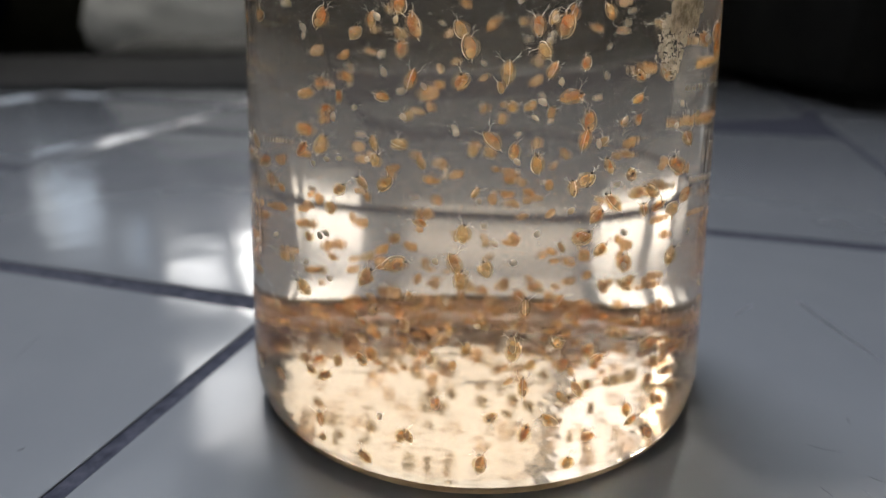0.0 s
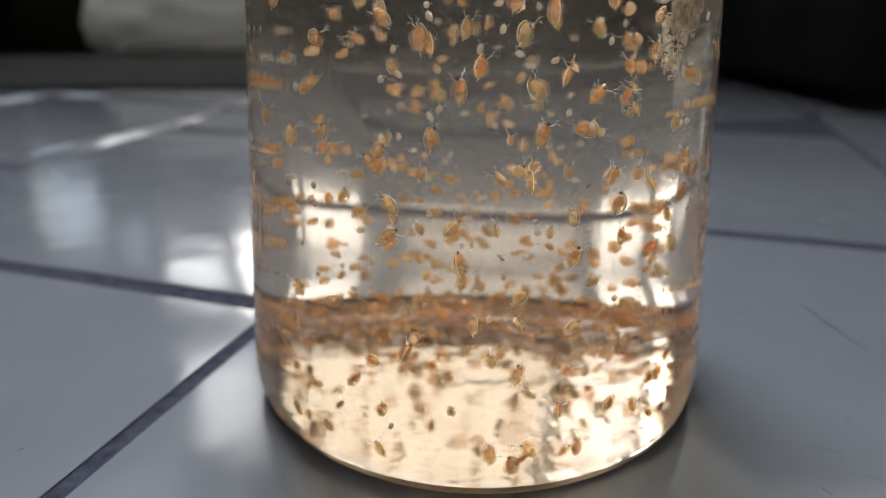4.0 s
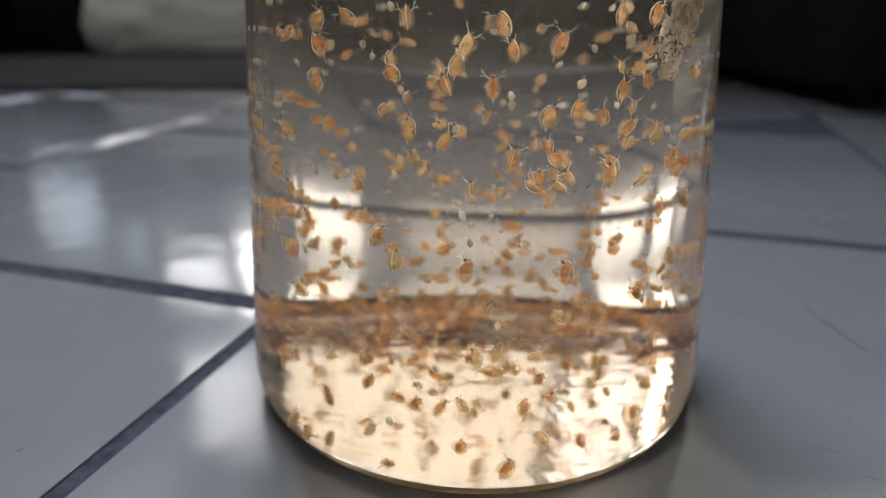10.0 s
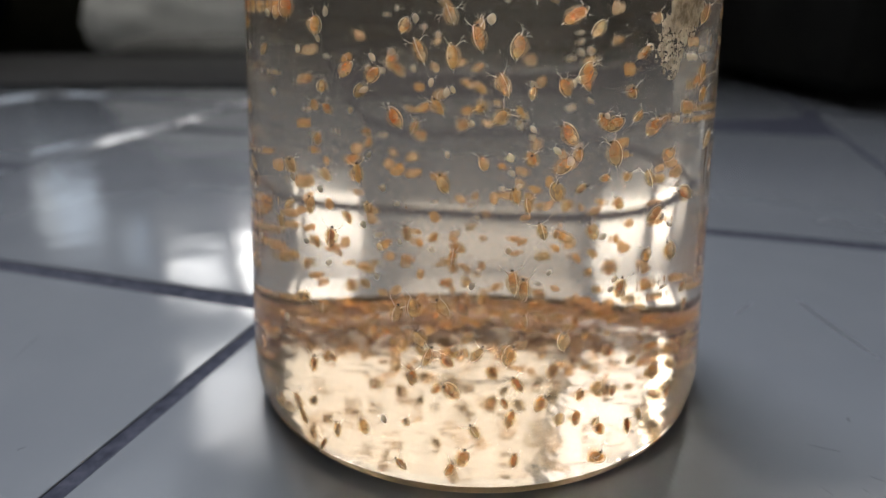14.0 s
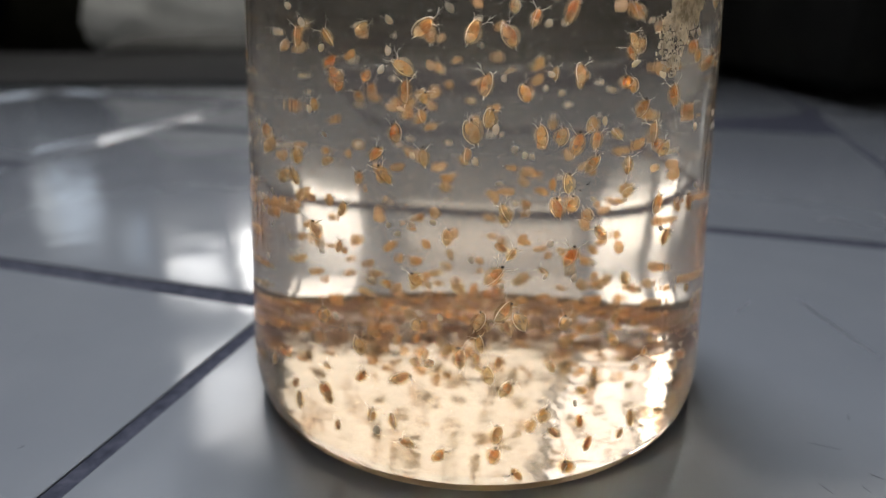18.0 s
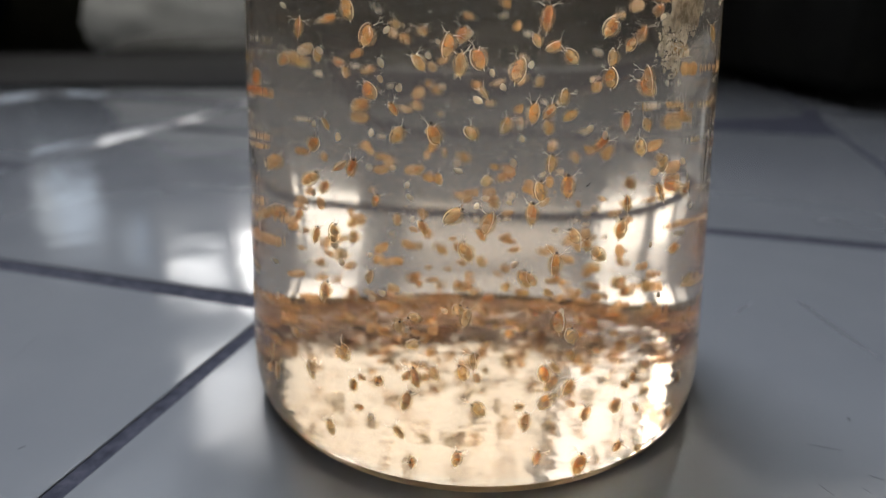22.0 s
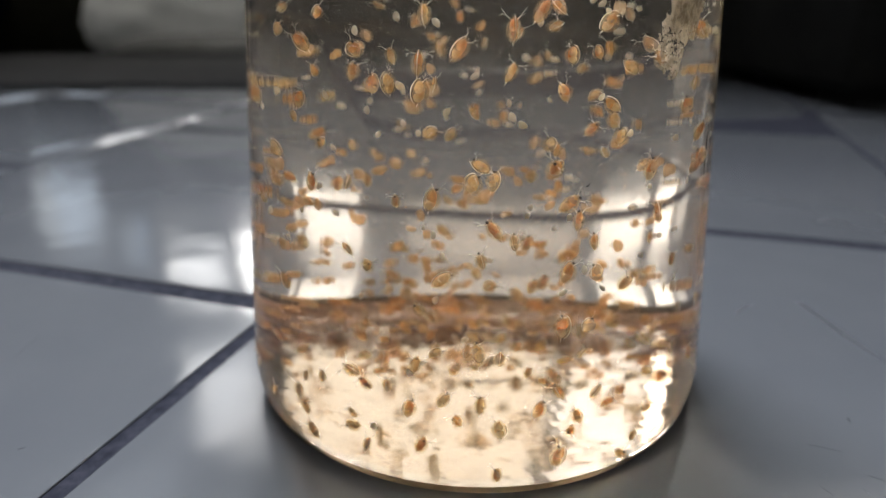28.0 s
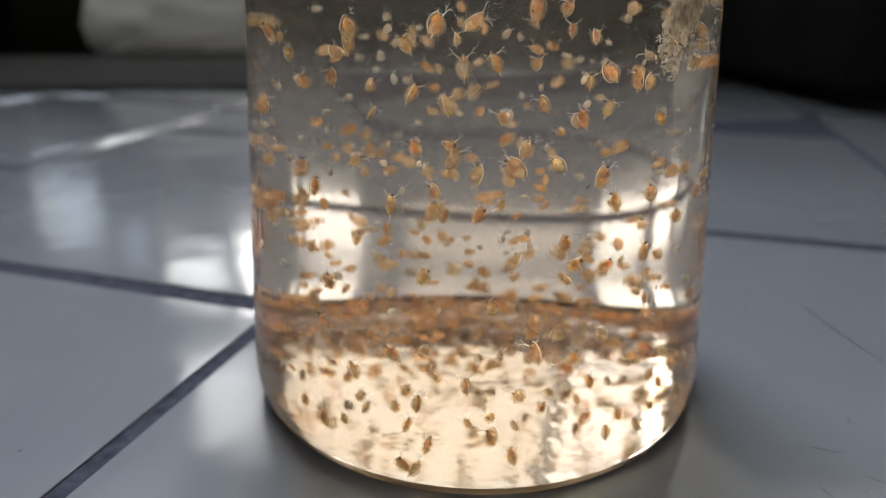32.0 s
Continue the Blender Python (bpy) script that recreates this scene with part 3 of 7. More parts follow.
def swim(seed, stops):
    """Rows through the given stops (seconds and millimetres), with small hops in between and a turning body."""
    r = random.Random(seed)
    yaw, tilt, roll = r.uniform(0, 360), r.gauss(0, 30), r.gauss(0, 30)
    rows = []
    for k, (t, x, y, z) in enumerate(stops):
        p = Vector((x, y, z)) / 1000 + Vector((0, 0, RAISE))
        rows.append((t, pose(*p, roll, tilt, yaw)))
        if k + 1 < len(stops):
            t2, *q = stops[k + 1]
            q = Vector(q) / 1000 + Vector((0, 0, RAISE))
            n = max(1, round((t2 - t) / 0.5) - 1)
            for j in range(1, n + 1):
                f = j / (n + 1)
                yaw += r.uniform(-32, 32)
                tilt = max(-80, min(80, tilt * 0.75 + r.gauss(0, 18)))
                roll = max(-80, min(80, roll * 0.75 + r.gauss(0, 18)))
                hop = Vector((r.gauss(0, 0.0008), r.gauss(0, 0.0008), r.gauss(0.0006, 0.001)))
                rows.append((t + (t2 - t) * f, pose(*inside(p.lerp(q, f) + hop, 0.001), roll, tilt, yaw)))
    return rows


# ---------------------------------------------------------------- floor tiles
TILE_SIZE, JOINT, CROSS_JOINT = 0.2093, 0.0041, 0.0074
TURN = -17.2


NEW_EDGE = ((0.0, -0.0060), (0.0, -0.00022), (0.0003, -0.00006), (0.0014, -0.00004), (0.004, -0.00002), (0.009, -0.000010), (0.015, -0.000004), (0.022, 0.0))
PILLOWED_EDGE = ((0.0, -0.0060), (0.0, -0.0023), (0.004, -0.0016), (0.008, -0.00095), (0.012, -0.00035), (0.016, -0.00006), (0.022, 0.0))


def tile_mesh(edge):
    """A glazed tile, its rim rolled down towards the joints."""
    bm = bmesh.new()
    hx, hy = (TILE_SIZE - JOINT) / 2, (TILE_SIZE - CROSS_JOINT) / 2
    rings = []
    for inset, z in edge:
        x1, y1 = hx - inset, hy - inset
        rings.append([bm.verts.new((x, y, z)) for x, y in ((-x1, -y1), (x1, -y1), (x1, y1), (-x1, y1))])
    for a, b in zip(rings, rings[1:]):
        for k in range(4):
            bm.faces.new((a[k], a[(k + 1) % 4], b[(k + 1) % 4], b[k]))
    bm.faces.new(rings[-1])
    return mesh_of("tile", bm, TILE, smooth=False)


def lay_tiles():
    me, pillowed = tile_mesh(NEW_EDGE), tile_mesh(PILLOWED_EDGE)
    base = pose(0, 0, 0, 0, 0, TURN)
    tilts = random.Random(17)
    u0, v_left, v_right = -0.0887, 0.1365, 0.2374
    spots = []
    for i in range(-13, 14):
        v0 = (v_right if i % 2 == 0 else v_left) + TILE_SIZE / 2
        for j in range(-13, 13):
            u, v = u0 + TILE_SIZE * (i + 0.5) + (0.75 * JOINT if i < -1 else 0.0), v0 + TILE_SIZE * j
            place = base @ pose(u, v, 0)
            x, y = place.translation.x, place.translation.y
            if abs(x) < 1.85 and -1.25 < y < WALL_Y - 0.02:
                spots.append((i, place, math.hypot(x - JAR[0], y - JAR[1])))
    spots.sort(key=lambda s: s[2])
    for i, place, away in spots:
        far = away > 0.24
        proud = far and i < -1               # these stand a little above their neighbours
        ob = new("tile", pillowed if proud else me)
        ob.parent = floor
        sway = 0.10 if far else 0.05
        ob.matrix_local = place @ pose(0, 0, 0.0019 if proud else -0.0002 * far, tilts.gauss(0, sway), tilts.gauss(0, sway), 0)


lay_tiles()


# both ends in millimetres, width, dark or pale
SCRATCHES = [(94.9, 153.0, 98.2, 122.9, 0.35, 0),
             (66.2, 93.9, 71.3, 91.9, 0.20, 1),
             (62.5, 83.5, 63.6, 81.0, 0.22, 1),
             (69.3, 82.8, 70.0, 81.2, 0.20, 1),
             (78.1, 101.9, 77.8, 100.0, 0.25, 1),
             (-45.5, 86.5, -46.4, 90.5, 0.25, 1),
             (-96.7, 122.9, -97.5, 144.2, 0.18, 1),
             (21.4, 83.5, 24.5, 80.7, 0.25, 1),
             (74.7, 144.8, 82.0, 151.3, 0.20, 0),
             (-41.7, 87.6, -40.3, 88.2, 0.30, 1),
             (72.2, 85.8, 74.1, 84.3, 0.18, 1),
             (-76.3, 92.3, -75.4, 93.3, 0.30, 1)]


def scratch(x0, y0, x1, y1, width, mat, label):
    """A fine scratch in the glaze between two places, in millimetres."""
    a, b = Vector((1.0467 * x0, 1.0467 * y0, 0.06)) / 1000, Vector((1.0467 * x1, 1.0467 * y1, 0.06)) / 1000
    side = (b - a).cross(Vector((0, 0, 1))).normalized() * width / 3600
    bend = side * 1.5
    pts = [a, a.lerp(b, 0.35) + bend, a.lerp(b, 0.7) + bend, b]
    bm = bmesh.new()
    rows = [[bm.verts.new(p + side * k * w) for k in (-1, 1)] for p, w in zip(pts, (0.3, 1.0, 0.8, 0.2))]
    for r0, r1 in zip(rows, rows[1:]):
        bm.faces.new((r0[0], r0[1], r1[1], r1[0]))
    bmesh.ops.solidify(bm, geom=bm.faces[:], thickness=0.00003)
    part("scratch", bm, mat, floor, label)


for x0, y0, x1, y1, w, m in SCRATCHES:
    scratch(x0, y0, x1, y1, w, GROUT if m else CHALK, "dark scratch in the glaze" if m else "pale scratch in the glaze")


def drift(seed):
    """A slow drift of a swarm to and fro, a few millimetres and degrees."""
    r = random.Random(seed)
    rows, t = [], 0.0
    while True:
        rows.append((t, pose(JAR[0] + r.gauss(0, 0.0010), JAR[1] + r.gauss(0, 0.0010), abs(r.gauss(0, 0.0006)), 0, 0, r.gauss(0, 5))))
        if t >= 32.0:
            return rows
        t = min(32.0, t + r.uniform(0.9, 1.5))


def strokes(seed, side, size):
    """Rows of an antenna that beats about its root, in the animal's own space."""
    r = random.Random(seed)
    root = Matrix.Translation((0.12 * size, side * 0.15 * size, 0.35 * size))
    rows, t, up = [], 0.0, True
    while True:
        rows.append((t, root @ pose(0, 0, 0, side * (18 if up else -24), (-14 if up else 20), 0) @ root.inverted()))
        if t >= 32.0:
            return rows
        up = not up
        t = min(32.0, t + (r.uniform(0.12, 0.2) if up else r.uniform(0.2, 0.7)))


def motions():
    r = random.Random(11)
    for k, flea in enumerate(roamers):
        walk(flea, wander(r, k < 188))
    for k, flea in enumerate(swimmers[:88:2]):
        size = 0.0037 if k < 22 else 0.0034 if k < 36 else 0.0027
        for side, antenna in zip((-1, 1), [c for c in flea.children if c.name.startswith("antenna")]):
            walk(antenna, strokes(90 + k, side, size))
    for k, crowd in enumerate(SWARMS):
        walk(crowd, drift(60 + k))
    walk(swimmers[0], swim(0, [(0, -11.9, 97.7, 32.6), (1, -16.6, 99.8, 29.2), (3, -16.2, 99.2, 25.9), (6, -20.5, 102.0, 24.8), (9, -26.4, 105.7, 10.1), (10, -27.4, 97.8, 3.3), (11, -26.4, 96.8, 3.3), (12, -25.9, 102.5, 4.0), (17, -26.4, 99.3, 4.3), (19, -26.0, 102.1, 3.9), (20, -27.4, 102.0, 3.7), (21, -26.7, 105.5, 5.4), (22, -29.8, 109.5, 6.9), (23, -27.2, 103.0, 3.8), (24, -26.9, 106.1, 8.3), (25, -24.9, 103.7, 5.5), (29, -25.5, 104.3, 5.6), (30, -20.6, 100.8, 12.7), (31, -23.2, 103.1, 14.6), (32, -19.6, 101.1, 22.5)]))
    walk(swimmers[1], swim(1, [(0, 2.2, 101.1, 34.2), (7, 1.9, 93.0, 36.9), (9, 1.2, 92.5, 30.4), (10, 3.8, 92.7, 35.5), (13, 10.2, 92.4, 33.0), (17, 12.3, 92.7, 34.6), (18, 8.0, 92.5, 34.3), (19, 3.7, 93.5, 44.2), (20, 3.7, 93.3, 42.6), (21, 6.0, 93.1, 41.1), (22, 7.0, 93.2, 43.1), (23, 9.9, 94.0, 51.2), (24, 10.9, 94.0, 50.3), (25, 13.0, 94.1, 49.2), (28, 16.7, 94.8, 51.4), (31, 11.9, 94.2, 52.3), (32, 10.9, 94.1, 51.8)]))
    walk(swimmers[2], swim(2, [(0, 18.7, 108.8, 73.0), (8, 15.3, 100.8, 70.4), (9, 12.3, 100.1, 66.9), (10, 10.3, 100.1, 68.1), (11, 10.7, 100.0, 67.2), (12, 14.1, 100.6, 70.7), (13, 13.7, 100.8, 74.1), (17, 15.5, 101.1, 73.6), (18, 13.1, 100.6, 72.2), (19, 13.8, 100.8, 73.9), (20, 15.4, 100.7, 68.6), (21, 16.2, 100.8, 68.5), (22, 15.8, 100.7, 68.4), (23, 16.1, 100.9, 69.8), (24, 19.6, 101.8, 72.2), (25, 17.9, 101.5, 72.7), (28, 16.3, 101.2, 73.9), (29, 18.9, 101.7, 72.0), (30, 17.3, 101.1, 69.3), (31, 20.0, 101.6, 68.3), (32, 21.7, 102.3, 70.0)]))
    walk(swimmers[3], swim(3, [(0, -20.4, 105.4, 0.2), (1, -21.4, 97.1, 3.8), (3, -26.5, 98.4, 3.8), (6, -27.4, 97.9, 3.3), (7, -21.6, 98.5, 9.7), (8, -25.2, 97.9, 4.2), (9, -22.1, 98.9, 9.9), (10, -19.4, 97.0, 10.2), (11, -19.3, 97.1, 12.7), (12, -18.2, 96.5, 13.6), (13, -21.4, 98.7, 12.6), (17, -21.6, 98.5, 9.6), (18, -20.0, 97.3, 9.9), (19, -24.4, 100.9, 10.2), (20, -23.9, 100.7, 12.2), (21, -23.2, 99.9, 10.5), (22, -22.5, 99.5, 12.9), (23, -20.2, 97.7, 11.8), (24, -22.0, 99.1, 13.0), (25, -24.8, 95.9, 3.5), (28, -23.1, 94.1, 3.3), (29, -19.6, 92.5, 3.7), (30, -25.5, 96.1, 3.3), (31, -23.3, 92.9, 2.7), (32, -20.2, 97.0, 5.1)]))
    walk(swimmers[4], swim(4, [(0, -4.2, 97.1, 64.3), (1, -2.0, 96.6, 64.4), (2, -2.7, 97.0, 67.5), (3, -0.2, 96.5, 67.6), (6, -3.3, 96.9, 65.0), (7, -6.2, 97.7, 65.6), (8, -3.9, 97.1, 65.0), (10, -6.7, 97.9, 65.0), (11, -9.0, 98.6, 63.7), (12, -7.5, 97.6, 58.6), (13, -5.8, 97.1, 59.4), (14, -6.5, 97.3, 58.6), (17, -5.5, 96.9, 58.1), (18, -6.5, 97.1, 56.0), (19, -10.0, 98.5, 58.2), (20, -6.7, 97.3, 57.9), (21, -4.5, 96.5, 56.7), (22, -13.3, 99.3, 50.4), (23, -17.9, 101.7, 46.7), (25, -20.3, 103.4, 46.3), (28, -20.3, 103.5, 46.9), (29, -24.7, 107.1, 43.2), (32, -19.8, 103.1, 46.5)]))
    walk(swimmers[5], swim(5, [(0, 34.3, 108.3, 41.9), (28, 34.1, 102.2, 42.2), (30, 25.9, 97.7, 44.9), (31, 25.1, 97.2, 43.4), (32, 26.4, 97.9, 45.4)]))
    walk(swimmers[6], swim(6, [(0, 24.1, 106.8, 40.8), (1, 28.1, 102.5, 43.8), (6, 22.8, 100.9, 50.1), (7, 25.1, 102.0, 52.9), (8, 23.0, 101.4, 55.8), (9, 22.0, 101.3, 57.8), (10, 23.7, 101.9, 58.1), (11, 22.7, 101.4, 56.6), (12, 29.2, 104.3, 56.3), (13, 30.4, 105.1, 57.1), (14, 25.7, 102.6, 56.7), (17, 26.6, 103.2, 58.9), (18, 29.9, 104.9, 58.5), (19, 29.1, 104.5, 58.9), (20, 22.9, 101.9, 62.3), (22, 24.5, 102.7, 63.6), (23, 24.0, 102.6, 65.0), (24, 24.7, 102.8, 64.6), (25, 25.5, 103.2, 64.3), (28, 25.0, 102.6, 59.8), (29, 22.4, 101.6, 60.0), (30, 23.7, 102.3, 62.6), (32, 28.7, 104.7, 63.4)]))
    walk(swimmers[7], swim(7, [(0, 15.5, 95.2, 65.8), (1, 15.2, 95.0, 63.8), (6, 18.2, 95.7, 64.7), (7, 15.9, 95.3, 65.6), (9, 18.7, 95.4, 59.5), (10, 19.3, 95.6, 60.1), (11, 18.5, 95.4, 60.4), (12, 15.8, 95.5, 68.9), (13, 16.5, 95.5, 66.7), (14, 17.3, 95.3, 63.2), (17, 14.5, 94.7, 61.6), (18, 11.6, 94.4, 62.2), (19, 13.0, 94.4, 60.4), (20, 13.5, 94.5, 60.2), (23, 15.6, 94.8, 60.7), (24, 13.3, 94.8, 65.0), (25, 14.5, 95.4, 69.9), (28, 15.6, 95.7, 71.6), (29, 18.3, 95.8, 66.4), (30, 19.2, 96.0, 65.1), (31, 17.7, 95.4, 62.5), (32, 14.5, 94.7, 61.1)]))
    walk(swimmers[8], swim(8, [(0, 12.9, 90.1, 15.7), (1, 0.8, 90.1, 13.4), (2, -1.4, 91.0, 19.2), (3, -4.1, 91.7, 20.8), (6, -5.5, 91.7, 17.2), (7, -4.6, 91.7, 20.0), (8, -4.8, 91.7, 19.6), (9, -2.9, 90.4, 9.6), (10, -0.3, 90.1, 12.0), (11, -5.8, 91.4, 12.6), (12, -7.0, 91.9, 14.2), (13, -5.3, 91.8, 18.9), (14, -2.3, 91.3, 20.8), (17, -2.8, 91.0, 16.9), (18, -6.6, 91.9, 16.1), (19, -2.8, 91.0, 16.2), (20, -9.3, 92.6, 13.5), (21, -15.3, 94.8, 8.4), (22, -5.8, 91.3, 12.1), (23, -4.0, 90.6, 9.0), (24, -1.9, 90.1, 8.8), (25, -6.8, 91.0, 5.8), (28, -5.4, 91.1, 11.0), (29, -1.9, 90.9, 17.9), (30, -5.8, 91.2, 11.0), (31, -1.5, 89.9, 7.7), (32, -2.4, 89.8, 4.7)]))
    walk(swimmers[9], swim(9, [(0, 12.0, 101.3, 17.6), (1, 9.1, 96.9, 17.6), (2, 12.7, 97.0, 16.6), (3, 11.9, 96.7, 14.7), (6, 13.7, 96.8, 14.0), (7, 17.7, 97.9, 17.6), (8, 14.1, 97.2, 17.1), (9, 15.1, 97.2, 15.2), (10, 8.3, 96.7, 15.9), (11, 7.6, 96.3, 12.2), (12, 9.4, 96.2, 10.8), (13, 9.1, 97.0, 18.8), (14, 2.0, 96.6, 11.9), (17, 2.4, 96.6, 12.7), (18, 3.3, 97.1, 17.6), (19, 2.2, 97.3, 18.5), (20, 2.0, 97.2, 17.7), (21, -0.7, 97.7, 18.3), (22, -3.9, 97.9, 13.6), (23, 1.4, 96.2, 7.1), (24, 0.0, 96.3, 6.4), (25, -3.2, 84.3, 3.0), (28, -3.3, 90.9, 4.1), (29, -12.3, 87.6, 3.2), (30, -8.2, 88.4, 4.4), (32, -6.8, 85.4, 3.1)]))
    walk(swimmers[10], swim(10, [(0, 17.3, 97.5, 71.7), (2, 17.8, 97.7, 71.9), (3, 15.1, 97.1, 72.3), (7, 18.3, 97.8, 72.9), (8, 19.1, 97.7, 68.6), (10, 16.5, 97.1, 69.1), (11, 19.7, 98.1, 71.4), (12, 19.9, 97.9, 68.0), (13, 17.6, 97.5, 71.3), (14, 18.4, 97.9, 72.9), (17, 18.1, 97.7, 71.0), (18, 17.8, 97.7, 73.2), (19, 17.7, 97.7, 73.5), (21, 19.7, 98.1, 72.0), (22, 14.5, 97.1, 72.5), (23, 13.3, 97.0, 74.0), (24, 6.5, 96.6, 72.9), (25, 8.0, 96.5, 72.3), (28, 13.7, 97.0, 73.5), (31, 14.6, 96.9, 70.4), (32, 12.9, 97.0, 74.0)]))
    walk(swimmers[11], swim(11, [(0, 21.3, 95.9, 40.0), (1, 21.9, 95.8, 37.2), (2, 21.3, 95.9, 39.7), (3, 21.4, 95.7, 37.3), (6, 21.8, 95.9, 38.2), (8, 20.1, 95.0, 34.3), (10, 19.2, 94.8, 34.4), (11, 20.2, 94.7, 30.6), (12, 21.6, 94.9, 27.7), (13, 12.8, 93.3, 30.1), (18, 9.5, 92.9, 28.0), (20, 10.9, 92.6, 24.0), (21, 9.3, 92.1, 20.3), (22, 18.4, 93.9, 25.9), (24, 16.4, 93.5, 26.5), (28, 19.2, 94.0, 25.0), (29, 14.7, 93.1, 25.3), (30, 13.9, 93.3, 28.9), (32, 14.9, 92.7, 21.2)]))
    walk(swimmers[12], swim(12, [(0, -5.5, 98.9, 74.3), (3, -6.3, 99.2, 74.5), (6, -9.2, 99.6, 67.6), (7, -10.2, 100.2, 69.7), (8, -11.6, 101.0, 71.8), (9, -11.7, 101.0, 70.8), (10, -13.0, 101.8, 72.7), (11, -11.8, 101.0, 70.7), (12, -13.0, 101.8, 72.0), (13, -8.6, 99.6, 70.3), (14, -9.6, 99.5, 64.6), (17, -11.4, 100.0, 60.6), (18, -9.5, 98.5, 52.5), (20, -12.9, 100.2, 54.5), (22, -19.4, 104.0, 53.0), (23, -19.3, 104.1, 54.1), (24, -18.4, 103.7, 56.8), (25, -16.3, 102.8, 62.8), (28, -21.4, 106.4, 60.0), (31, -16.7, 103.2, 64.4), (32, -15.5, 110.2, 63.3)]))
    walk(swimmers[13], swim(13, [(0, 26.3, 102.4, 44.1), (7, 27.7, 97.8, 43.6), (8, 22.8, 95.7, 43.3), (9, 24.4, 97.1, 52.0), (10, 25.1, 97.2, 49.7), (11, 26.4, 97.8, 50.1), (12, 27.6, 98.4, 50.2), (13, 24.3, 96.7, 48.2), (14, 25.7, 97.7, 53.0), (17, 30.1, 100.1, 54.0), (19, 31.8, 101.4, 57.1), (21, 30.8, 101.4, 63.5), (23, 29.8, 100.8, 63.7), (25, 32.8, 102.7, 63.4), (28, 32.4, 102.8, 66.5), (31, 32.1, 103.0, 71.9), (32, 33.8, 108.9, 68.5)]))
    walk(swimmers[14], swim(14, [(0, 21.8, 92.7, 14.1), (1, 27.8, 94.4, 6.9), (2, 25.2, 93.3, 7.8), (3, 25.5, 93.7, 10.6), (6, 29.5, 95.7, 12.1), (7, 30.8, 96.1, 9.0), (8, 39.2, 96.0, 3.5), (9, 40.9, 97.4, 3.4), (13, 41.1, 101.8, 3.7), (14, 31.7, 96.2, 4.1), (17, 33.5, 95.7, 3.8), (18, 32.2, 96.6, 4.8), (19, 27.4, 89.6, 4.0), (20, 30.7, 91.1, 4.0), (21, 29.6, 90.3, 3.9), (22, 29.9, 89.3, 3.3), (23, 28.0, 89.7, 3.9), (25, 28.0, 92.7, 3.8), (28, 30.3, 88.4, 2.7), (30, 30.1, 91.6, 4.3), (31, 33.6, 93.1, 4.1), (32, 33.4, 96.9, 4.0)]))
    walk(swimmers[15], swim(15, [(0, 25.0, 95.7, 18.4), (2, 17.4, 93.4, 18.6), (3, 19.1, 93.6, 16.5), (7, 22.9, 94.4, 13.0), (8, 22.2, 94.5, 16.9), (9, 27.0, 96.5, 17.7), (12, 22.2, 94.0, 11.0), (13, 27.0, 95.8, 11.0), (14, 22.5, 94.2, 12.1), (17, 21.3, 93.4, 7.9), (18, 22.8, 93.7, 6.6), (19, 25.7, 95.0, 8.3), (20, 27.3, 95.5, 6.7), (21, 25.2, 95.4, 14.6), (22, 30.6, 97.7, 11.7), (23, 30.8, 98.2, 14.9), (24, 33.1, 99.4, 13.3), (25, 33.1, 99.5, 13.9), (28, 29.6, 97.1, 11.1), (29, 29.8, 97.6, 15.0), (30, 24.3, 95.0, 13.7), (31, 24.9, 95.8, 19.7), (32, 24.0, 94.9, 14.5)]))
    walk(swimmers[16], swim(16, [(0, -0.8, 94.1, 10.7), (1, -0.4, 93.9, 8.9), (2, 1.9, 93.5, 8.5), (3, -8.5, 95.9, 8.4), (6, -8.3, 95.8, 8.4), (8, -11.6, 97.3, 10.3), (9, -5.9, 86.3, 3.7), (10, -9.1, 85.7, 2.9), (11, -14.9, 90.4, 4.0), (12, -7.3, 85.0, 2.8), (13, -3.3, 86.1, 3.9), (14, 1.0, 83.7, 3.1), (18, -0.7, 86.2, 4.2), (19, -0.4, 82.8, 2.5), (20, -1.1, 88.7, 3.8), (21, 0.0, 92.3, 4.5), (22, 2.2, 85.6, 4.1), (23, 6.5, 88.4, 3.9), (24, 3.5, 93.3, 8.1), (25, 1.4, 93.6, 9.0), (28, 2.8, 93.3, 7.6), (29, 1.9, 92.0, 4.5), (30, 2.6, 91.8, 4.4), (31, 5.7, 93.0, 6.1), (32, 8.1, 93.2, 8.8)]))
    walk(swimmers[17], swim(17, [(0, 8.3, 94.4, 8.0), (1, 9.3, 94.4, 7.1), (2, 11.5, 91.2, 4.4), (3, 10.9, 88.3, 3.9), (6, 12.0, 92.2, 4.5), (7, 8.3, 92.2, 4.6), (8, 12.2, 94.5, 6.7), (9, 16.9, 95.8, 13.0), (10, 15.9, 95.8, 14.9), (11, 18.3, 96.2, 14.0), (12, 13.7, 95.3, 12.9), (13, 12.8, 95.1, 11.7), (14, 12.3, 95.2, 13.9), (17, 10.5, 94.9, 12.3), (18, 10.5, 95.0, 12.6), (19, 8.3, 94.9, 12.3), (20, 12.6, 95.1, 12.5), (21, 14.4, 95.4, 12.8), (22, 16.5, 96.0, 15.3), (23, 13.7, 95.4, 13.7), (24, 9.3, 95.1, 14.3), (25, 15.7, 92.9, 4.5), (28, 15.9, 95.2, 8.8), (30, 11.9, 94.9, 10.8), (31, 13.6, 91.7, 4.4), (32, 11.4, 87.8, 3.8)]))
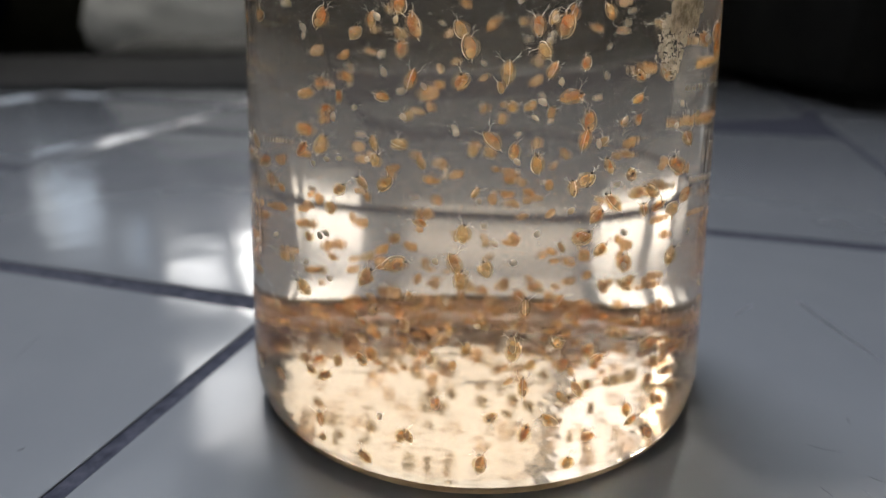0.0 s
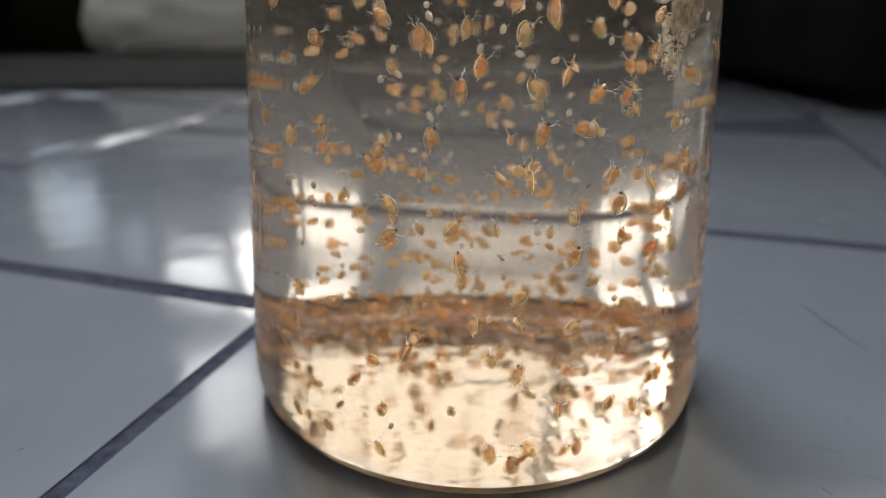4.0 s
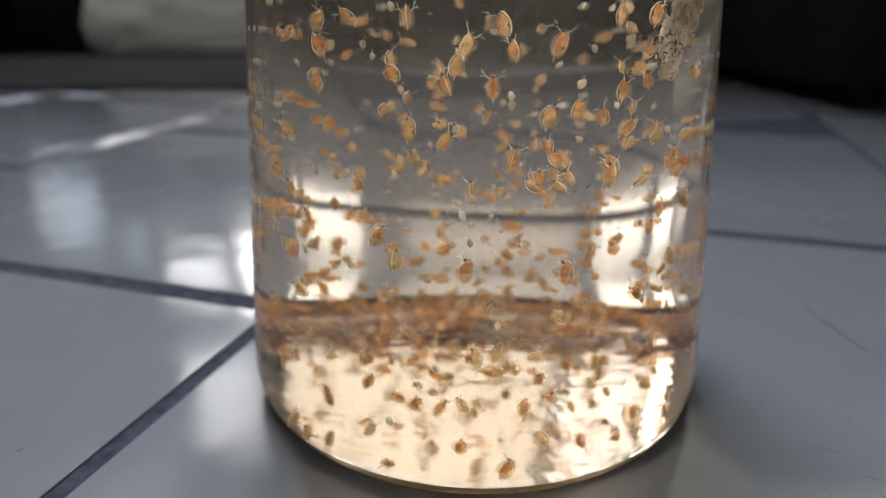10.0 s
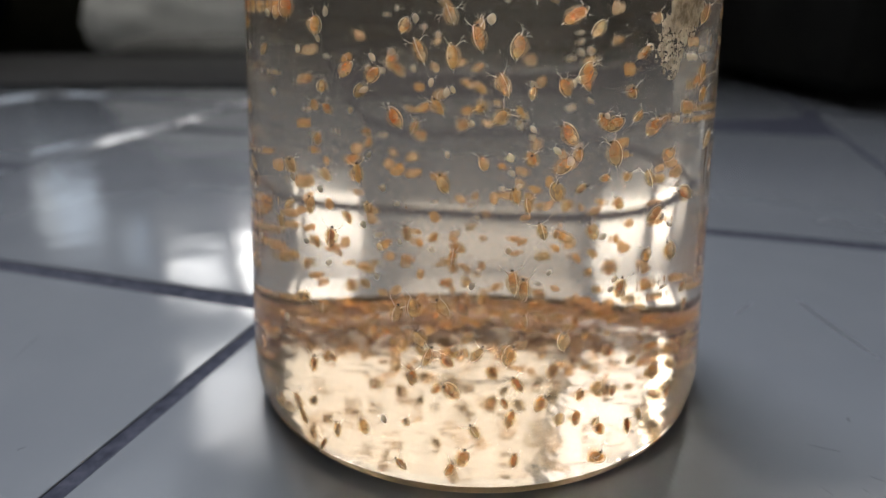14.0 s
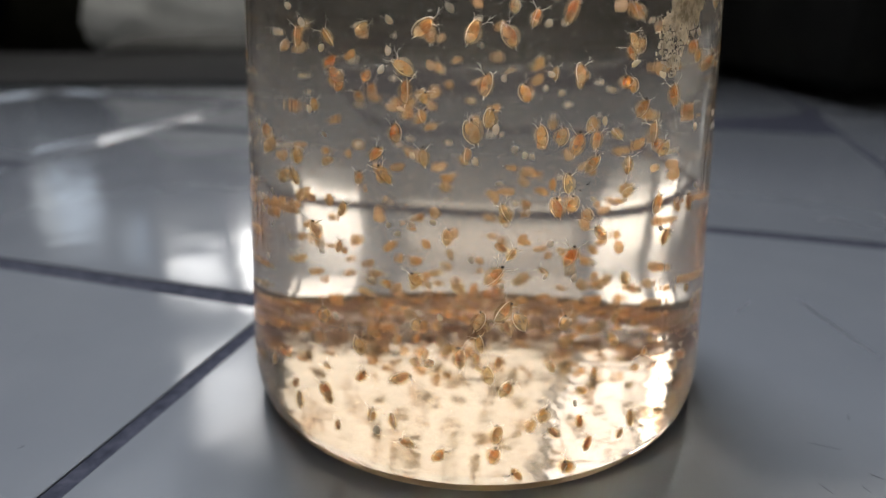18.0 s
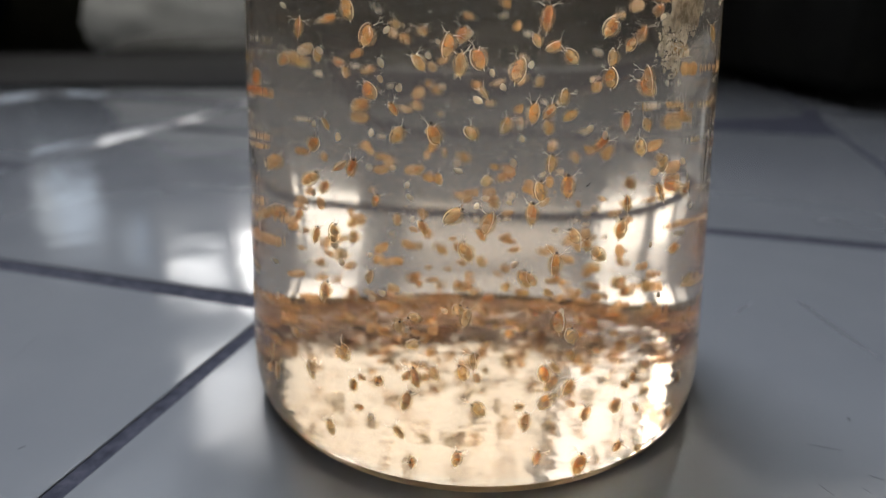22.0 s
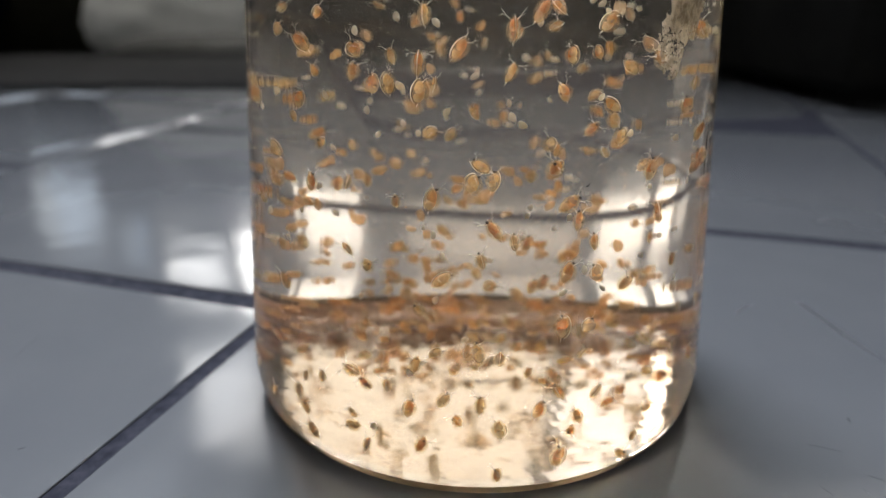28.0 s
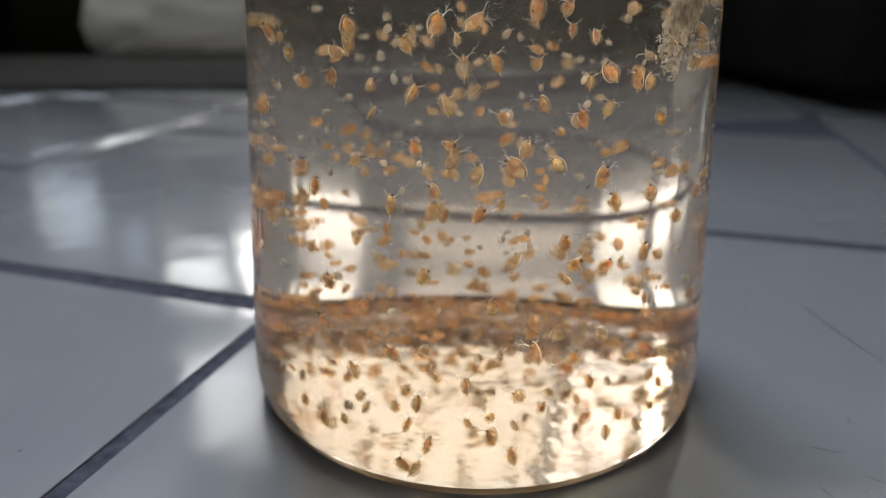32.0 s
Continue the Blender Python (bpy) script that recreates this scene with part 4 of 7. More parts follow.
    walk(swimmers[18], swim(18, [(0, 33.2, 110.0, 64.0), (1, 30.8, 102.9, 64.5), (2, 30.4, 103.0, 68.2), (8, 31.2, 103.2, 64.5), (13, 30.3, 102.6, 64.7), (14, 27.8, 100.9, 61.7), (17, 26.9, 100.7, 64.1), (18, 26.8, 100.6, 63.1), (19, 23.0, 98.5, 57.3), (20, 23.4, 98.7, 58.5), (21, 25.1, 99.2, 56.0), (22, 27.1, 100.2, 57.4), (23, 24.3, 99.3, 60.5), (24, 22.5, 98.5, 59.7), (25, 19.8, 97.6, 58.5), (29, 22.1, 98.0, 55.9), (32, 21.0, 104.5, 57.5)]))
    walk(swimmers[19], swim(19, [(0, -21.4, 106.1, 52.2), (1, -18.7, 104.0, 52.0), (2, -18.7, 104.4, 55.5), (7, -15.4, 101.6, 49.6), (8, -13.2, 101.1, 57.1), (9, -16.1, 103.2, 62.0), (11, -18.4, 104.7, 60.6), (12, -22.9, 108.7, 62.2), (13, -19.4, 105.3, 59.9), (14, -13.6, 102.0, 65.1), (17, -16.4, 103.7, 65.4), (20, -13.5, 101.6, 60.8), (22, -10.1, 100.1, 62.1), (24, -5.8, 98.7, 63.9), (25, -7.6, 99.2, 63.3), (28, -9.6, 100.0, 63.2), (29, -9.2, 99.9, 64.4), (30, -6.8, 98.9, 61.9), (31, -3.8, 97.7, 57.8), (32, -3.6, 97.3, 54.2)]))
    walk(swimmers[20], swim(20, [(0, 39.1, 115.7, 41.9), (23, 39.4, 110.5, 41.6), (24, 34.5, 106.2, 46.1), (25, 29.7, 103.3, 49.7), (29, 31.0, 103.8, 45.9), (30, 29.9, 103.3, 48.3), (31, 28.5, 102.7, 49.5), (32, 38.0, 108.7, 39.8)]))
    walk(swimmers[21], swim(21, [(0, 7.8, 104.4, 54.0), (2, 11.2, 98.3, 54.6), (6, 14.7, 98.8, 56.1), (8, 13.1, 98.4, 54.4), (9, 8.9, 97.9, 51.5), (10, 10.5, 98.1, 52.5), (11, 10.5, 98.6, 58.4), (12, 9.0, 98.7, 61.0), (13, 5.5, 98.7, 60.5), (14, 9.0, 98.9, 63.2), (18, 6.6, 98.9, 62.9), (19, 9.5, 99.1, 65.3), (20, 11.8, 99.3, 66.7), (21, 10.3, 99.0, 64.6), (22, 11.0, 99.1, 65.1), (23, 10.3, 99.0, 64.6), (24, 9.9, 99.2, 67.4), (25, 9.8, 99.4, 69.1), (28, 10.1, 99.5, 70.9), (29, 6.3, 99.6, 72.6), (31, 5.6, 99.4, 68.9), (32, 3.3, 99.3, 65.8)]))
    walk(swimmers[22], swim(22, [(0, 11.1, 105.0, 52.2), (3, 7.6, 99.2, 49.0), (7, 5.8, 99.4, 51.0), (8, 7.6, 99.1, 48.6), (9, 9.6, 99.0, 46.8), (10, 4.5, 99.1, 47.5), (11, 5.6, 98.5, 41.2), (12, 5.2, 98.7, 42.8), (13, 4.4, 98.7, 42.2), (14, 1.9, 98.3, 36.0), (17, 7.0, 98.1, 37.2), (18, 1.0, 98.7, 38.9), (19, 0.3, 98.9, 40.1), (21, -1.4, 99.0, 37.6), (22, -2.6, 99.5, 40.6), (23, -2.4, 99.7, 42.9), (24, -4.3, 100.6, 47.4), (25, -4.7, 100.3, 44.0), (28, -6.6, 101.0, 44.7), (30, -3.6, 100.0, 42.9), (31, -3.9, 99.7, 39.5), (32, -0.7, 99.7, 46.8)]))
    walk(swimmers[23], swim(23, [(0, -7.1, 99.5, 34.6), (2, -8.5, 100.3, 37.8), (3, -8.1, 100.0, 37.1), (8, -10.4, 101.2, 39.5), (9, -10.7, 101.4, 40.5), (11, -9.4, 100.6, 37.7), (12, -20.1, 106.0, 31.9), (14, -17.2, 104.5, 37.1), (17, -16.7, 104.3, 38.0), (18, -19.8, 106.4, 37.3), (20, -21.3, 108.1, 41.9), (21, -23.0, 108.4, 31.4), (22, -18.7, 104.4, 26.9), (23, -15.6, 102.8, 29.8), (24, -24.6, 110.0, 29.8), (25, -23.8, 109.3, 31.7), (28, -26.0, 111.0, 26.0), (29, -19.2, 105.1, 29.4), (32, -18.1, 104.2, 29.3)]))
    walk(swimmers[24], swim(24, [(0, 13.5, 90.8, 6.8), (1, 12.8, 90.6, 5.6), (2, 11.4, 82.6, 2.6), (3, 9.1, 82.6, 2.6), (6, 12.5, 84.4, 3.5), (7, 6.9, 85.4, 4.2), (8, 8.7, 84.6, 3.7), (9, 12.3, 88.6, 3.9), (10, 10.5, 83.9, 3.3), (11, 12.7, 85.3, 3.9), (12, 15.3, 84.3, 3.2), (13, 16.4, 83.2, 2.5), (14, 25.9, 86.9, 3.0), (17, 22.5, 85.9, 3.1), (18, 20.8, 84.5, 2.6), (19, 15.0, 83.9, 3.0), (20, 20.3, 85.0, 3.0), (21, 22.5, 87.7, 4.0), (22, 22.8, 85.2, 2.7), (23, 22.1, 85.3, 2.9), (24, 18.8, 84.1, 2.7), (25, 20.3, 85.2, 3.1), (28, 19.3, 86.5, 3.9), (29, 16.6, 84.0, 2.9), (31, 8.0, 85.8, 4.4), (32, 8.2, 90.4, 6.4)]))
    walk(swimmers[25], swim(25, [(0, 17.7, 93.1, 8.0), (1, 15.6, 90.2, 4.1), (2, 16.9, 92.7, 4.6), (3, 19.7, 93.9, 11.4), (6, 18.9, 93.3, 6.6), (7, 18.3, 90.3, 4.0), (8, 17.3, 92.9, 6.8), (9, 18.4, 93.3, 8.0), (10, 13.2, 92.7, 10.7), (11, 13.7, 92.6, 9.8), (12, 13.4, 92.1, 4.9), (13, 14.7, 92.5, 6.5), (14, 15.9, 93.1, 11.1), (17, 14.5, 93.0, 12.3), (18, 16.5, 92.9, 8.4), (19, 13.9, 92.4, 7.3), (20, 13.4, 91.6, 4.4), (21, 17.9, 93.2, 7.7), (22, 16.6, 93.2, 11.1), (23, 16.1, 93.4, 13.5), (24, 9.8, 93.1, 18.4), (28, 9.3, 93.2, 19.7), (29, 12.5, 93.3, 18.4), (30, 9.7, 93.5, 22.1), (31, 7.1, 93.0, 17.9), (32, 4.1, 92.8, 14.8)]))
    walk(swimmers[26], swim(26, [(0, 36.7, 100.6, 7.1), (8, 34.2, 93.3, 4.0), (9, 27.5, 88.7, 3.5), (10, 29.6, 93.2, 3.8), (11, 30.2, 90.2, 3.6), (12, 20.5, 85.4, 3.2), (13, 20.3, 91.1, 5.9), (14, 22.1, 91.9, 8.6), (17, 20.4, 91.0, 4.6), (18, 18.4, 90.6, 6.2), (19, 15.8, 89.2, 3.9), (20, 19.0, 89.9, 3.9), (21, 23.0, 92.4, 10.9), (22, 23.8, 92.5, 8.9), (23, 23.0, 92.3, 10.4), (24, 21.6, 91.7, 8.4), (25, 23.1, 92.2, 8.2), (28, 22.4, 92.0, 9.0), (29, 23.1, 92.2, 8.5), (30, 21.2, 91.6, 8.2), (31, 23.8, 92.8, 12.6), (32, 23.6, 92.4, 8.5)]))
    walk(swimmers[27], swim(27, [(0, 18.8, 100.8, 61.3), (3, 22.7, 101.8, 59.5), (6, 22.0, 101.9, 63.5), (7, 24.9, 103.1, 65.1), (8, 24.8, 102.9, 63.1), (9, 25.0, 102.5, 58.5), (10, 27.7, 103.6, 56.2), (11, 25.2, 102.8, 60.7), (12, 22.8, 101.9, 61.1), (13, 16.8, 100.2, 59.8), (14, 18.9, 100.3, 55.6), (18, 20.1, 100.5, 53.7), (19, 13.3, 99.2, 53.7), (20, 16.6, 99.4, 50.3), (21, 20.5, 99.8, 45.2), (22, 18.9, 99.6, 47.4), (23, 21.2, 100.0, 44.9), (24, 19.0, 99.5, 45.4), (25, 18.1, 99.3, 45.9), (28, 19.3, 99.5, 44.7), (30, 24.3, 101.2, 46.1), (31, 23.3, 100.9, 46.8), (32, 24.7, 108.5, 47.3)]))
    walk(swimmers[28], swim(28, [(0, 32.3, 99.8, 3.5), (1, 31.6, 95.8, 6.3), (2, 31.8, 96.2, 9.7), (3, 35.0, 98.6, 11.8), (8, 36.2, 98.9, 6.4), (9, 35.4, 94.4, 4.1), (10, 32.6, 96.5, 6.6), (11, 32.3, 96.6, 10.0), (12, 38.2, 101.0, 10.0), (13, 30.7, 96.2, 16.1), (14, 35.4, 99.1, 13.5), (17, 36.6, 100.0, 14.2), (19, 30.0, 96.0, 18.1), (20, 37.6, 100.5, 10.1), (21, 32.6, 97.1, 13.7), (22, 32.0, 96.7, 13.7), (23, 37.3, 100.5, 13.1), (24, 36.1, 99.5, 12.3), (25, 37.6, 99.9, 4.8), (28, 27.5, 94.0, 10.3), (29, 30.4, 95.1, 6.6), (30, 33.0, 96.9, 9.1), (31, 31.6, 96.0, 7.9), (32, 37.6, 100.5, 10.6)]))
    walk(swimmers[29], swim(29, [(0, 29.5, 109.1, 31.3), (3, 33.1, 104.6, 34.5), (12, 30.7, 102.3, 26.6), (17, 24.3, 100.0, 35.4), (18, 20.0, 98.6, 35.5), (19, 15.1, 97.7, 36.8), (20, 16.9, 97.9, 34.6), (21, 19.1, 98.3, 34.3), (22, 17.5, 98.0, 34.7), (23, 17.0, 98.2, 38.2), (24, 13.0, 97.4, 35.8), (25, 12.8, 97.7, 39.8), (28, 19.5, 98.3, 33.3), (29, 21.2, 98.4, 29.3), (30, 17.7, 97.3, 27.3), (32, 20.5, 98.7, 34.8)]))
    walk(swimmers[30], swim(30, [(0, 21.8, 102.0, 57.4), (2, 27.8, 104.3, 55.5), (3, 26.3, 103.9, 59.4), (6, 27.8, 104.6, 59.3), (7, 24.9, 103.3, 59.3), (8, 22.5, 102.4, 60.2), (9, 22.5, 102.4, 59.8), (10, 26.4, 104.1, 61.9), (11, 26.3, 104.3, 63.7), (12, 27.8, 105.0, 64.1), (13, 26.3, 103.8, 59.1), (14, 23.8, 102.7, 57.2), (18, 22.9, 102.0, 54.0), (19, 24.7, 102.7, 53.5), (20, 20.5, 101.7, 58.5), (21, 22.5, 101.9, 53.4), (23, 23.5, 102.1, 51.8), (24, 21.1, 101.2, 50.7), (25, 23.1, 101.8, 50.3), (28, 21.0, 100.3, 41.6), (29, 16.9, 99.1, 39.1), (31, 20.4, 100.4, 44.2), (32, 19.0, 99.5, 38.3)]))
    walk(swimmers[31], swim(31, [(0, 25.0, 106.0, 35.0), (3, 28.8, 97.8, 38.1), (8, 24.9, 96.1, 38.9), (11, 21.9, 94.8, 36.7), (12, 23.4, 95.6, 40.6), (13, 21.3, 95.7, 49.2), (14, 20.0, 95.6, 53.2), (17, 20.1, 95.4, 50.7), (18, 22.2, 96.2, 51.4), (19, 21.4, 95.3, 44.7), (20, 24.2, 96.1, 43.0), (21, 26.9, 97.4, 43.8), (22, 28.3, 98.1, 44.7), (23, 30.7, 99.5, 44.8), (24, 28.3, 98.1, 44.4), (25, 27.7, 97.4, 39.9), (28, 23.3, 95.5, 39.3), (29, 23.9, 95.8, 40.3), (30, 26.6, 96.8, 39.1), (31, 23.2, 95.6, 40.7), (32, 25.4, 95.9, 35.3)]))
    walk(swimmers[32], swim(32, [(0, -17.1, 108.3, 72.5), (2, -12.4, 105.3, 70.1), (3, -17.8, 108.5, 69.1), (7, -14.6, 106.6, 70.8), (8, -16.1, 107.2, 67.7), (9, -12.8, 105.1, 65.9), (10, -17.5, 108.2, 68.3), (11, -17.6, 108.3, 68.2), (12, -21.3, 111.6, 70.2), (13, -23.6, 114.1, 70.5), (17, -21.3, 111.6, 70.3), (18, -20.9, 111.1, 68.9), (19, -18.7, 109.4, 71.4), (20, -20.3, 110.8, 71.7), (23, -20.0, 110.2, 68.8), (24, -16.8, 108.2, 72.9), (25, -18.9, 109.6, 71.9), (28, -20.5, 110.6, 68.4), (30, -16.6, 107.7, 69.2), (31, -17.7, 108.5, 70.6), (32, -25.7, 116.8, 69.8)]))
    walk(swimmers[33], swim(33, [(0, 24.5, 94.2, 3.6), (6, 21.8, 85.5, 3.0), (7, 24.9, 85.8, 2.6), (8, 19.3, 95.2, 9.7), (9, 23.7, 96.5, 9.0), (10, 17.9, 95.0, 11.3), (11, 21.3, 95.6, 8.5), (12, 22.4, 95.7, 6.1), (13, 24.9, 96.6, 5.2), (14, 26.6, 95.3, 4.4), (17, 25.4, 96.7, 4.8), (18, 24.3, 89.0, 4.4), (19, 23.3, 87.0, 3.5), (20, 23.9, 85.4, 2.6), (21, 26.4, 92.6, 3.9), (22, 29.4, 98.8, 6.9), (23, 25.0, 97.2, 11.3), (24, 25.3, 97.7, 14.8), (25, 21.0, 96.1, 14.0), (28, 25.5, 97.4, 11.0), (29, 26.9, 97.4, 5.8), (30, 25.4, 96.7, 4.9), (31, 27.4, 90.2, 4.3), (32, 27.5, 94.6, 4.2)]))
    walk(swimmers[34], swim(34, [(0, -19.4, 103.2, 10.7), (1, -18.5, 102.3, 8.1), (2, -19.4, 102.8, 6.1), (3, -13.1, 99.6, 11.4), (6, -14.3, 100.4, 13.7), (7, -16.3, 101.4, 11.8), (8, -11.9, 99.1, 11.7), (10, -11.7, 99.0, 12.2), (11, -13.1, 99.7, 12.9), (12, -13.8, 100.1, 13.4), (13, -13.2, 100.2, 16.6), (14, -4.4, 96.7, 14.3), (17, -12.9, 99.5, 11.2), (18, -12.9, 99.6, 12.4), (19, -12.0, 99.5, 15.0), (20, -8.0, 98.4, 20.2), (21, -12.8, 99.9, 15.6), (22, -10.0, 98.4, 12.6), (23, -8.9, 98.7, 19.7), (24, -8.0, 98.6, 22.1), (25, -13.8, 100.2, 14.0), (28, -12.4, 99.3, 11.5), (29, -8.1, 97.9, 15.2), (30, -7.6, 97.7, 15.1), (32, -8.0, 98.2, 18.5)]))
    walk(swimmers[35], swim(35, [(0, 2.9, 93.9, 64.3), (1, 3.8, 93.8, 64.5), (2, 6.8, 93.7, 64.3), (3, 2.4, 93.7, 61.6), (6, 2.7, 93.6, 60.6), (7, 2.3, 93.9, 63.2), (8, -2.3, 94.5, 62.1), (9, -3.1, 94.8, 62.6), (10, 0.7, 94.1, 63.7), (12, -1.6, 94.6, 64.1), (13, -3.3, 95.2, 67.0), (17, -3.4, 94.9, 63.3), (18, -5.0, 95.2, 62.3), (20, -2.1, 94.4, 60.4), (21, -2.3, 94.3, 59.2), (22, -1.1, 93.9, 56.5), (24, -3.8, 94.0, 51.1), (25, -4.2, 94.3, 53.8), (28, -1.6, 93.2, 46.9), (29, 1.5, 92.8, 48.3), (30, -3.8, 94.0, 51.1), (31, 0.3, 93.5, 54.6), (32, 1.1, 93.4, 55.3)]))
    walk(swimmers[36], swim(36, [(0, -12.8, 99.7, 16.3), (1, -12.4, 99.2, 13.1), (2, -8.9, 97.5, 11.2), (3, -9.8, 98.1, 13.7), (6, -7.6, 97.5, 15.5), (7, -7.7, 97.2, 11.8), (8, -8.6, 97.5, 11.5), (9, -8.2, 97.2, 10.0), (10, -3.8, 95.9, 9.7), (11, -9.6, 97.6, 9.5), (12, -10.0, 97.4, 5.3), (13, -9.4, 86.6, 3.3), (14, -7.0, 85.2, 3.0), (17, -11.8, 88.3, 3.7), (18, -5.7, 90.3, 3.9), (19, -2.2, 85.1, 3.5), (20, -9.3, 87.0, 3.5), (21, -5.4, 86.7, 4.0), (22, -5.2, 85.1, 3.2), (23, -9.1, 86.3, 3.2), (24, -9.8, 87.6, 3.7), (25, -7.6, 86.7, 3.6), (28, -12.7, 89.6, 4.1), (29, -18.1, 90.2, 3.1), (30, -14.9, 88.5, 3.1), (31, -12.1, 98.4, 6.7), (32, -12.0, 106.0, 3.5)]))
    walk(swimmers[37], swim(37, [(0, 34.8, 111.3, 72.0), (1, 31.3, 107.0, 73.4), (8, 30.5, 106.2, 71.4), (9, 31.5, 106.9, 72.0), (12, 29.8, 105.6, 69.1), (13, 25.0, 103.0, 67.3), (14, 20.7, 101.2, 64.6), (17, 21.3, 101.4, 64.6), (18, 19.8, 100.9, 64.3), (19, 21.4, 102.0, 71.3), (20, 20.4, 101.6, 71.0), (21, 25.3, 103.5, 72.3), (22, 23.7, 102.7, 71.0), (23, 24.0, 103.0, 72.3), (28, 23.5, 102.7, 71.9), (29, 23.9, 102.6, 68.5), (30, 24.1, 102.5, 66.5), (31, 24.2, 102.4, 64.6), (32, 24.2, 102.4, 64.7)]))
    walk(swimmers[38], swim(38, [(0, 13.5, 98.8, 71.6), (1, 12.5, 98.9, 74.3), (6, 9.6, 98.7, 74.5), (8, 8.1, 98.6, 73.9), (9, 8.5, 98.6, 73.0), (11, 6.6, 98.4, 70.8), (12, 6.4, 98.6, 72.7), (13, 4.6, 98.3, 67.6), (17, 4.3, 98.6, 71.2), (19, 4.6, 98.3, 67.8), (20, 4.6, 98.4, 69.5), (21, 2.0, 98.7, 70.0), (22, 1.0, 98.7, 68.7), (23, 4.9, 98.3, 68.9), (24, 2.8, 98.6, 70.1), (28, -3.1, 99.3, 66.2), (29, -1.1, 99.0, 67.9), (30, -4.4, 99.9, 69.4), (31, -1.1, 99.0, 67.3), (32, -0.7, 99.2, 71.9)]))
    walk(swimmers[39], swim(39, [(0, 21.1, 101.1, 54.7), (2, 19.8, 100.8, 55.3), (3, 20.4, 100.9, 54.7), (6, 21.1, 101.1, 54.6), (7, 19.7, 100.5, 52.1), (8, 18.1, 100.3, 54.5), (9, 15.8, 100.0, 55.5), (10, 17.0, 99.9, 51.9), (11, 16.5, 100.0, 54.0), (13, 17.6, 99.9, 51.0), (14, 13.3, 99.3, 52.1), (17, 14.7, 99.2, 48.3), (18, 17.4, 99.2, 43.7), (19, 13.1, 98.6, 43.8), (20, 14.0, 98.7, 44.1), (21, 10.3, 98.1, 41.5), (22, 13.6, 98.6, 43.2), (23, 13.2, 98.5, 43.1), (25, 8.5, 98.3, 44.1), (28, 8.2, 98.0, 40.7), (29, 13.0, 97.9, 36.3), (30, 15.1, 98.1, 36.4), (31, 11.1, 98.0, 39.7), (32, 5.8, 98.3, 43.5)]))
    walk(swimmers[40], swim(40, [(0, 31.5, 101.8, 4.8), (6, 34.1, 96.6, 3.9), (7, 27.5, 91.7, 3.7), (8, 25.1, 93.5, 5.7), (9, 25.9, 92.5, 4.0), (10, 23.2, 92.0, 4.1), (11, 17.0, 91.2, 6.5), (12, 16.5, 91.1, 6.2), (13, 16.0, 86.8, 4.5), (14, 11.7, 85.4, 4.1), (18, 12.0, 82.7, 2.6), (19, 9.9, 85.5, 4.2), (20, 15.5, 85.4, 3.8), (21, 18.0, 90.3, 4.0), (22, 15.5, 85.9, 4.1), (23, 26.4, 92.8, 4.0), (24, 25.3, 89.2, 4.3), (25, 20.2, 91.6, 4.1), (28, 21.3, 92.3, 6.1), (29, 19.3, 86.6, 4.0), (30, 18.8, 91.8, 8.6), (31, 16.4, 91.4, 9.8), (32, 16.3, 91.6, 11.5)]))
    walk(swimmers[41], swim(41, [(0, 6.2, 84.8, 3.8), (1, -0.8, 84.0, 3.1), (2, 4.3, 84.8, 3.8), (3, 8.9, 84.1, 3.5), (6, 2.4, 93.8, 4.8), (7, 5.8, 94.4, 9.1), (8, 5.1, 94.2, 7.4), (9, 6.9, 90.2, 4.2), (10, 3.2, 90.1, 4.2), (11, 2.9, 84.2, 3.4), (12, 7.8, 83.9, 3.4), (13, 2.2, 85.9, 4.3), (14, 3.4, 85.7, 4.2), (18, 8.5, 85.7, 4.3), (19, 6.4, 83.7, 3.3), (21, 11.5, 90.8, 4.3), (22, 13.9, 94.5, 6.5), (23, 15.2, 94.8, 7.5), (24, 15.4, 95.0, 9.4), (25, 16.9, 95.2, 9.0), (28, 19.3, 96.0, 11.7), (29, 20.5, 96.7, 15.9), (30, 21.0, 96.8, 15.7), (31, 20.5, 96.8, 16.5), (32, 21.3, 97.2, 18.0)]))
    walk(swimmers[42], swim(42, [(0, -3.6, 98.5, 71.7), (1, -1.7, 98.1, 71.6), (2, -3.2, 98.5, 73.4), (3, -3.0, 98.4, 72.9), (7, -3.9, 98.3, 68.9), (8, -6.1, 98.9, 68.3), (9, -7.1, 99.7, 73.4), (10, -4.6, 98.8, 72.8), (11, 0.4, 97.7, 71.6), (13, -1.9, 98.0, 70.9), (14, 1.3, 97.6, 73.1), (17, -1.5, 97.9, 69.7), (18, -2.4, 98.2, 71.0), (19, -3.6, 98.4, 70.3), (20, -7.5, 99.8, 73.7), (21, -9.3, 100.4, 72.5), (22, -10.4, 100.7, 70.0), (23, -10.6, 100.8, 70.6), (24, -10.3, 100.4, 66.9), (25, -10.1, 100.4, 68.3), (28, -12.4, 101.4, 68.0), (29, -12.2, 101.6, 71.3), (30, -12.8, 101.9, 71.2), (32, -13.1, 102.0, 71.2)]))
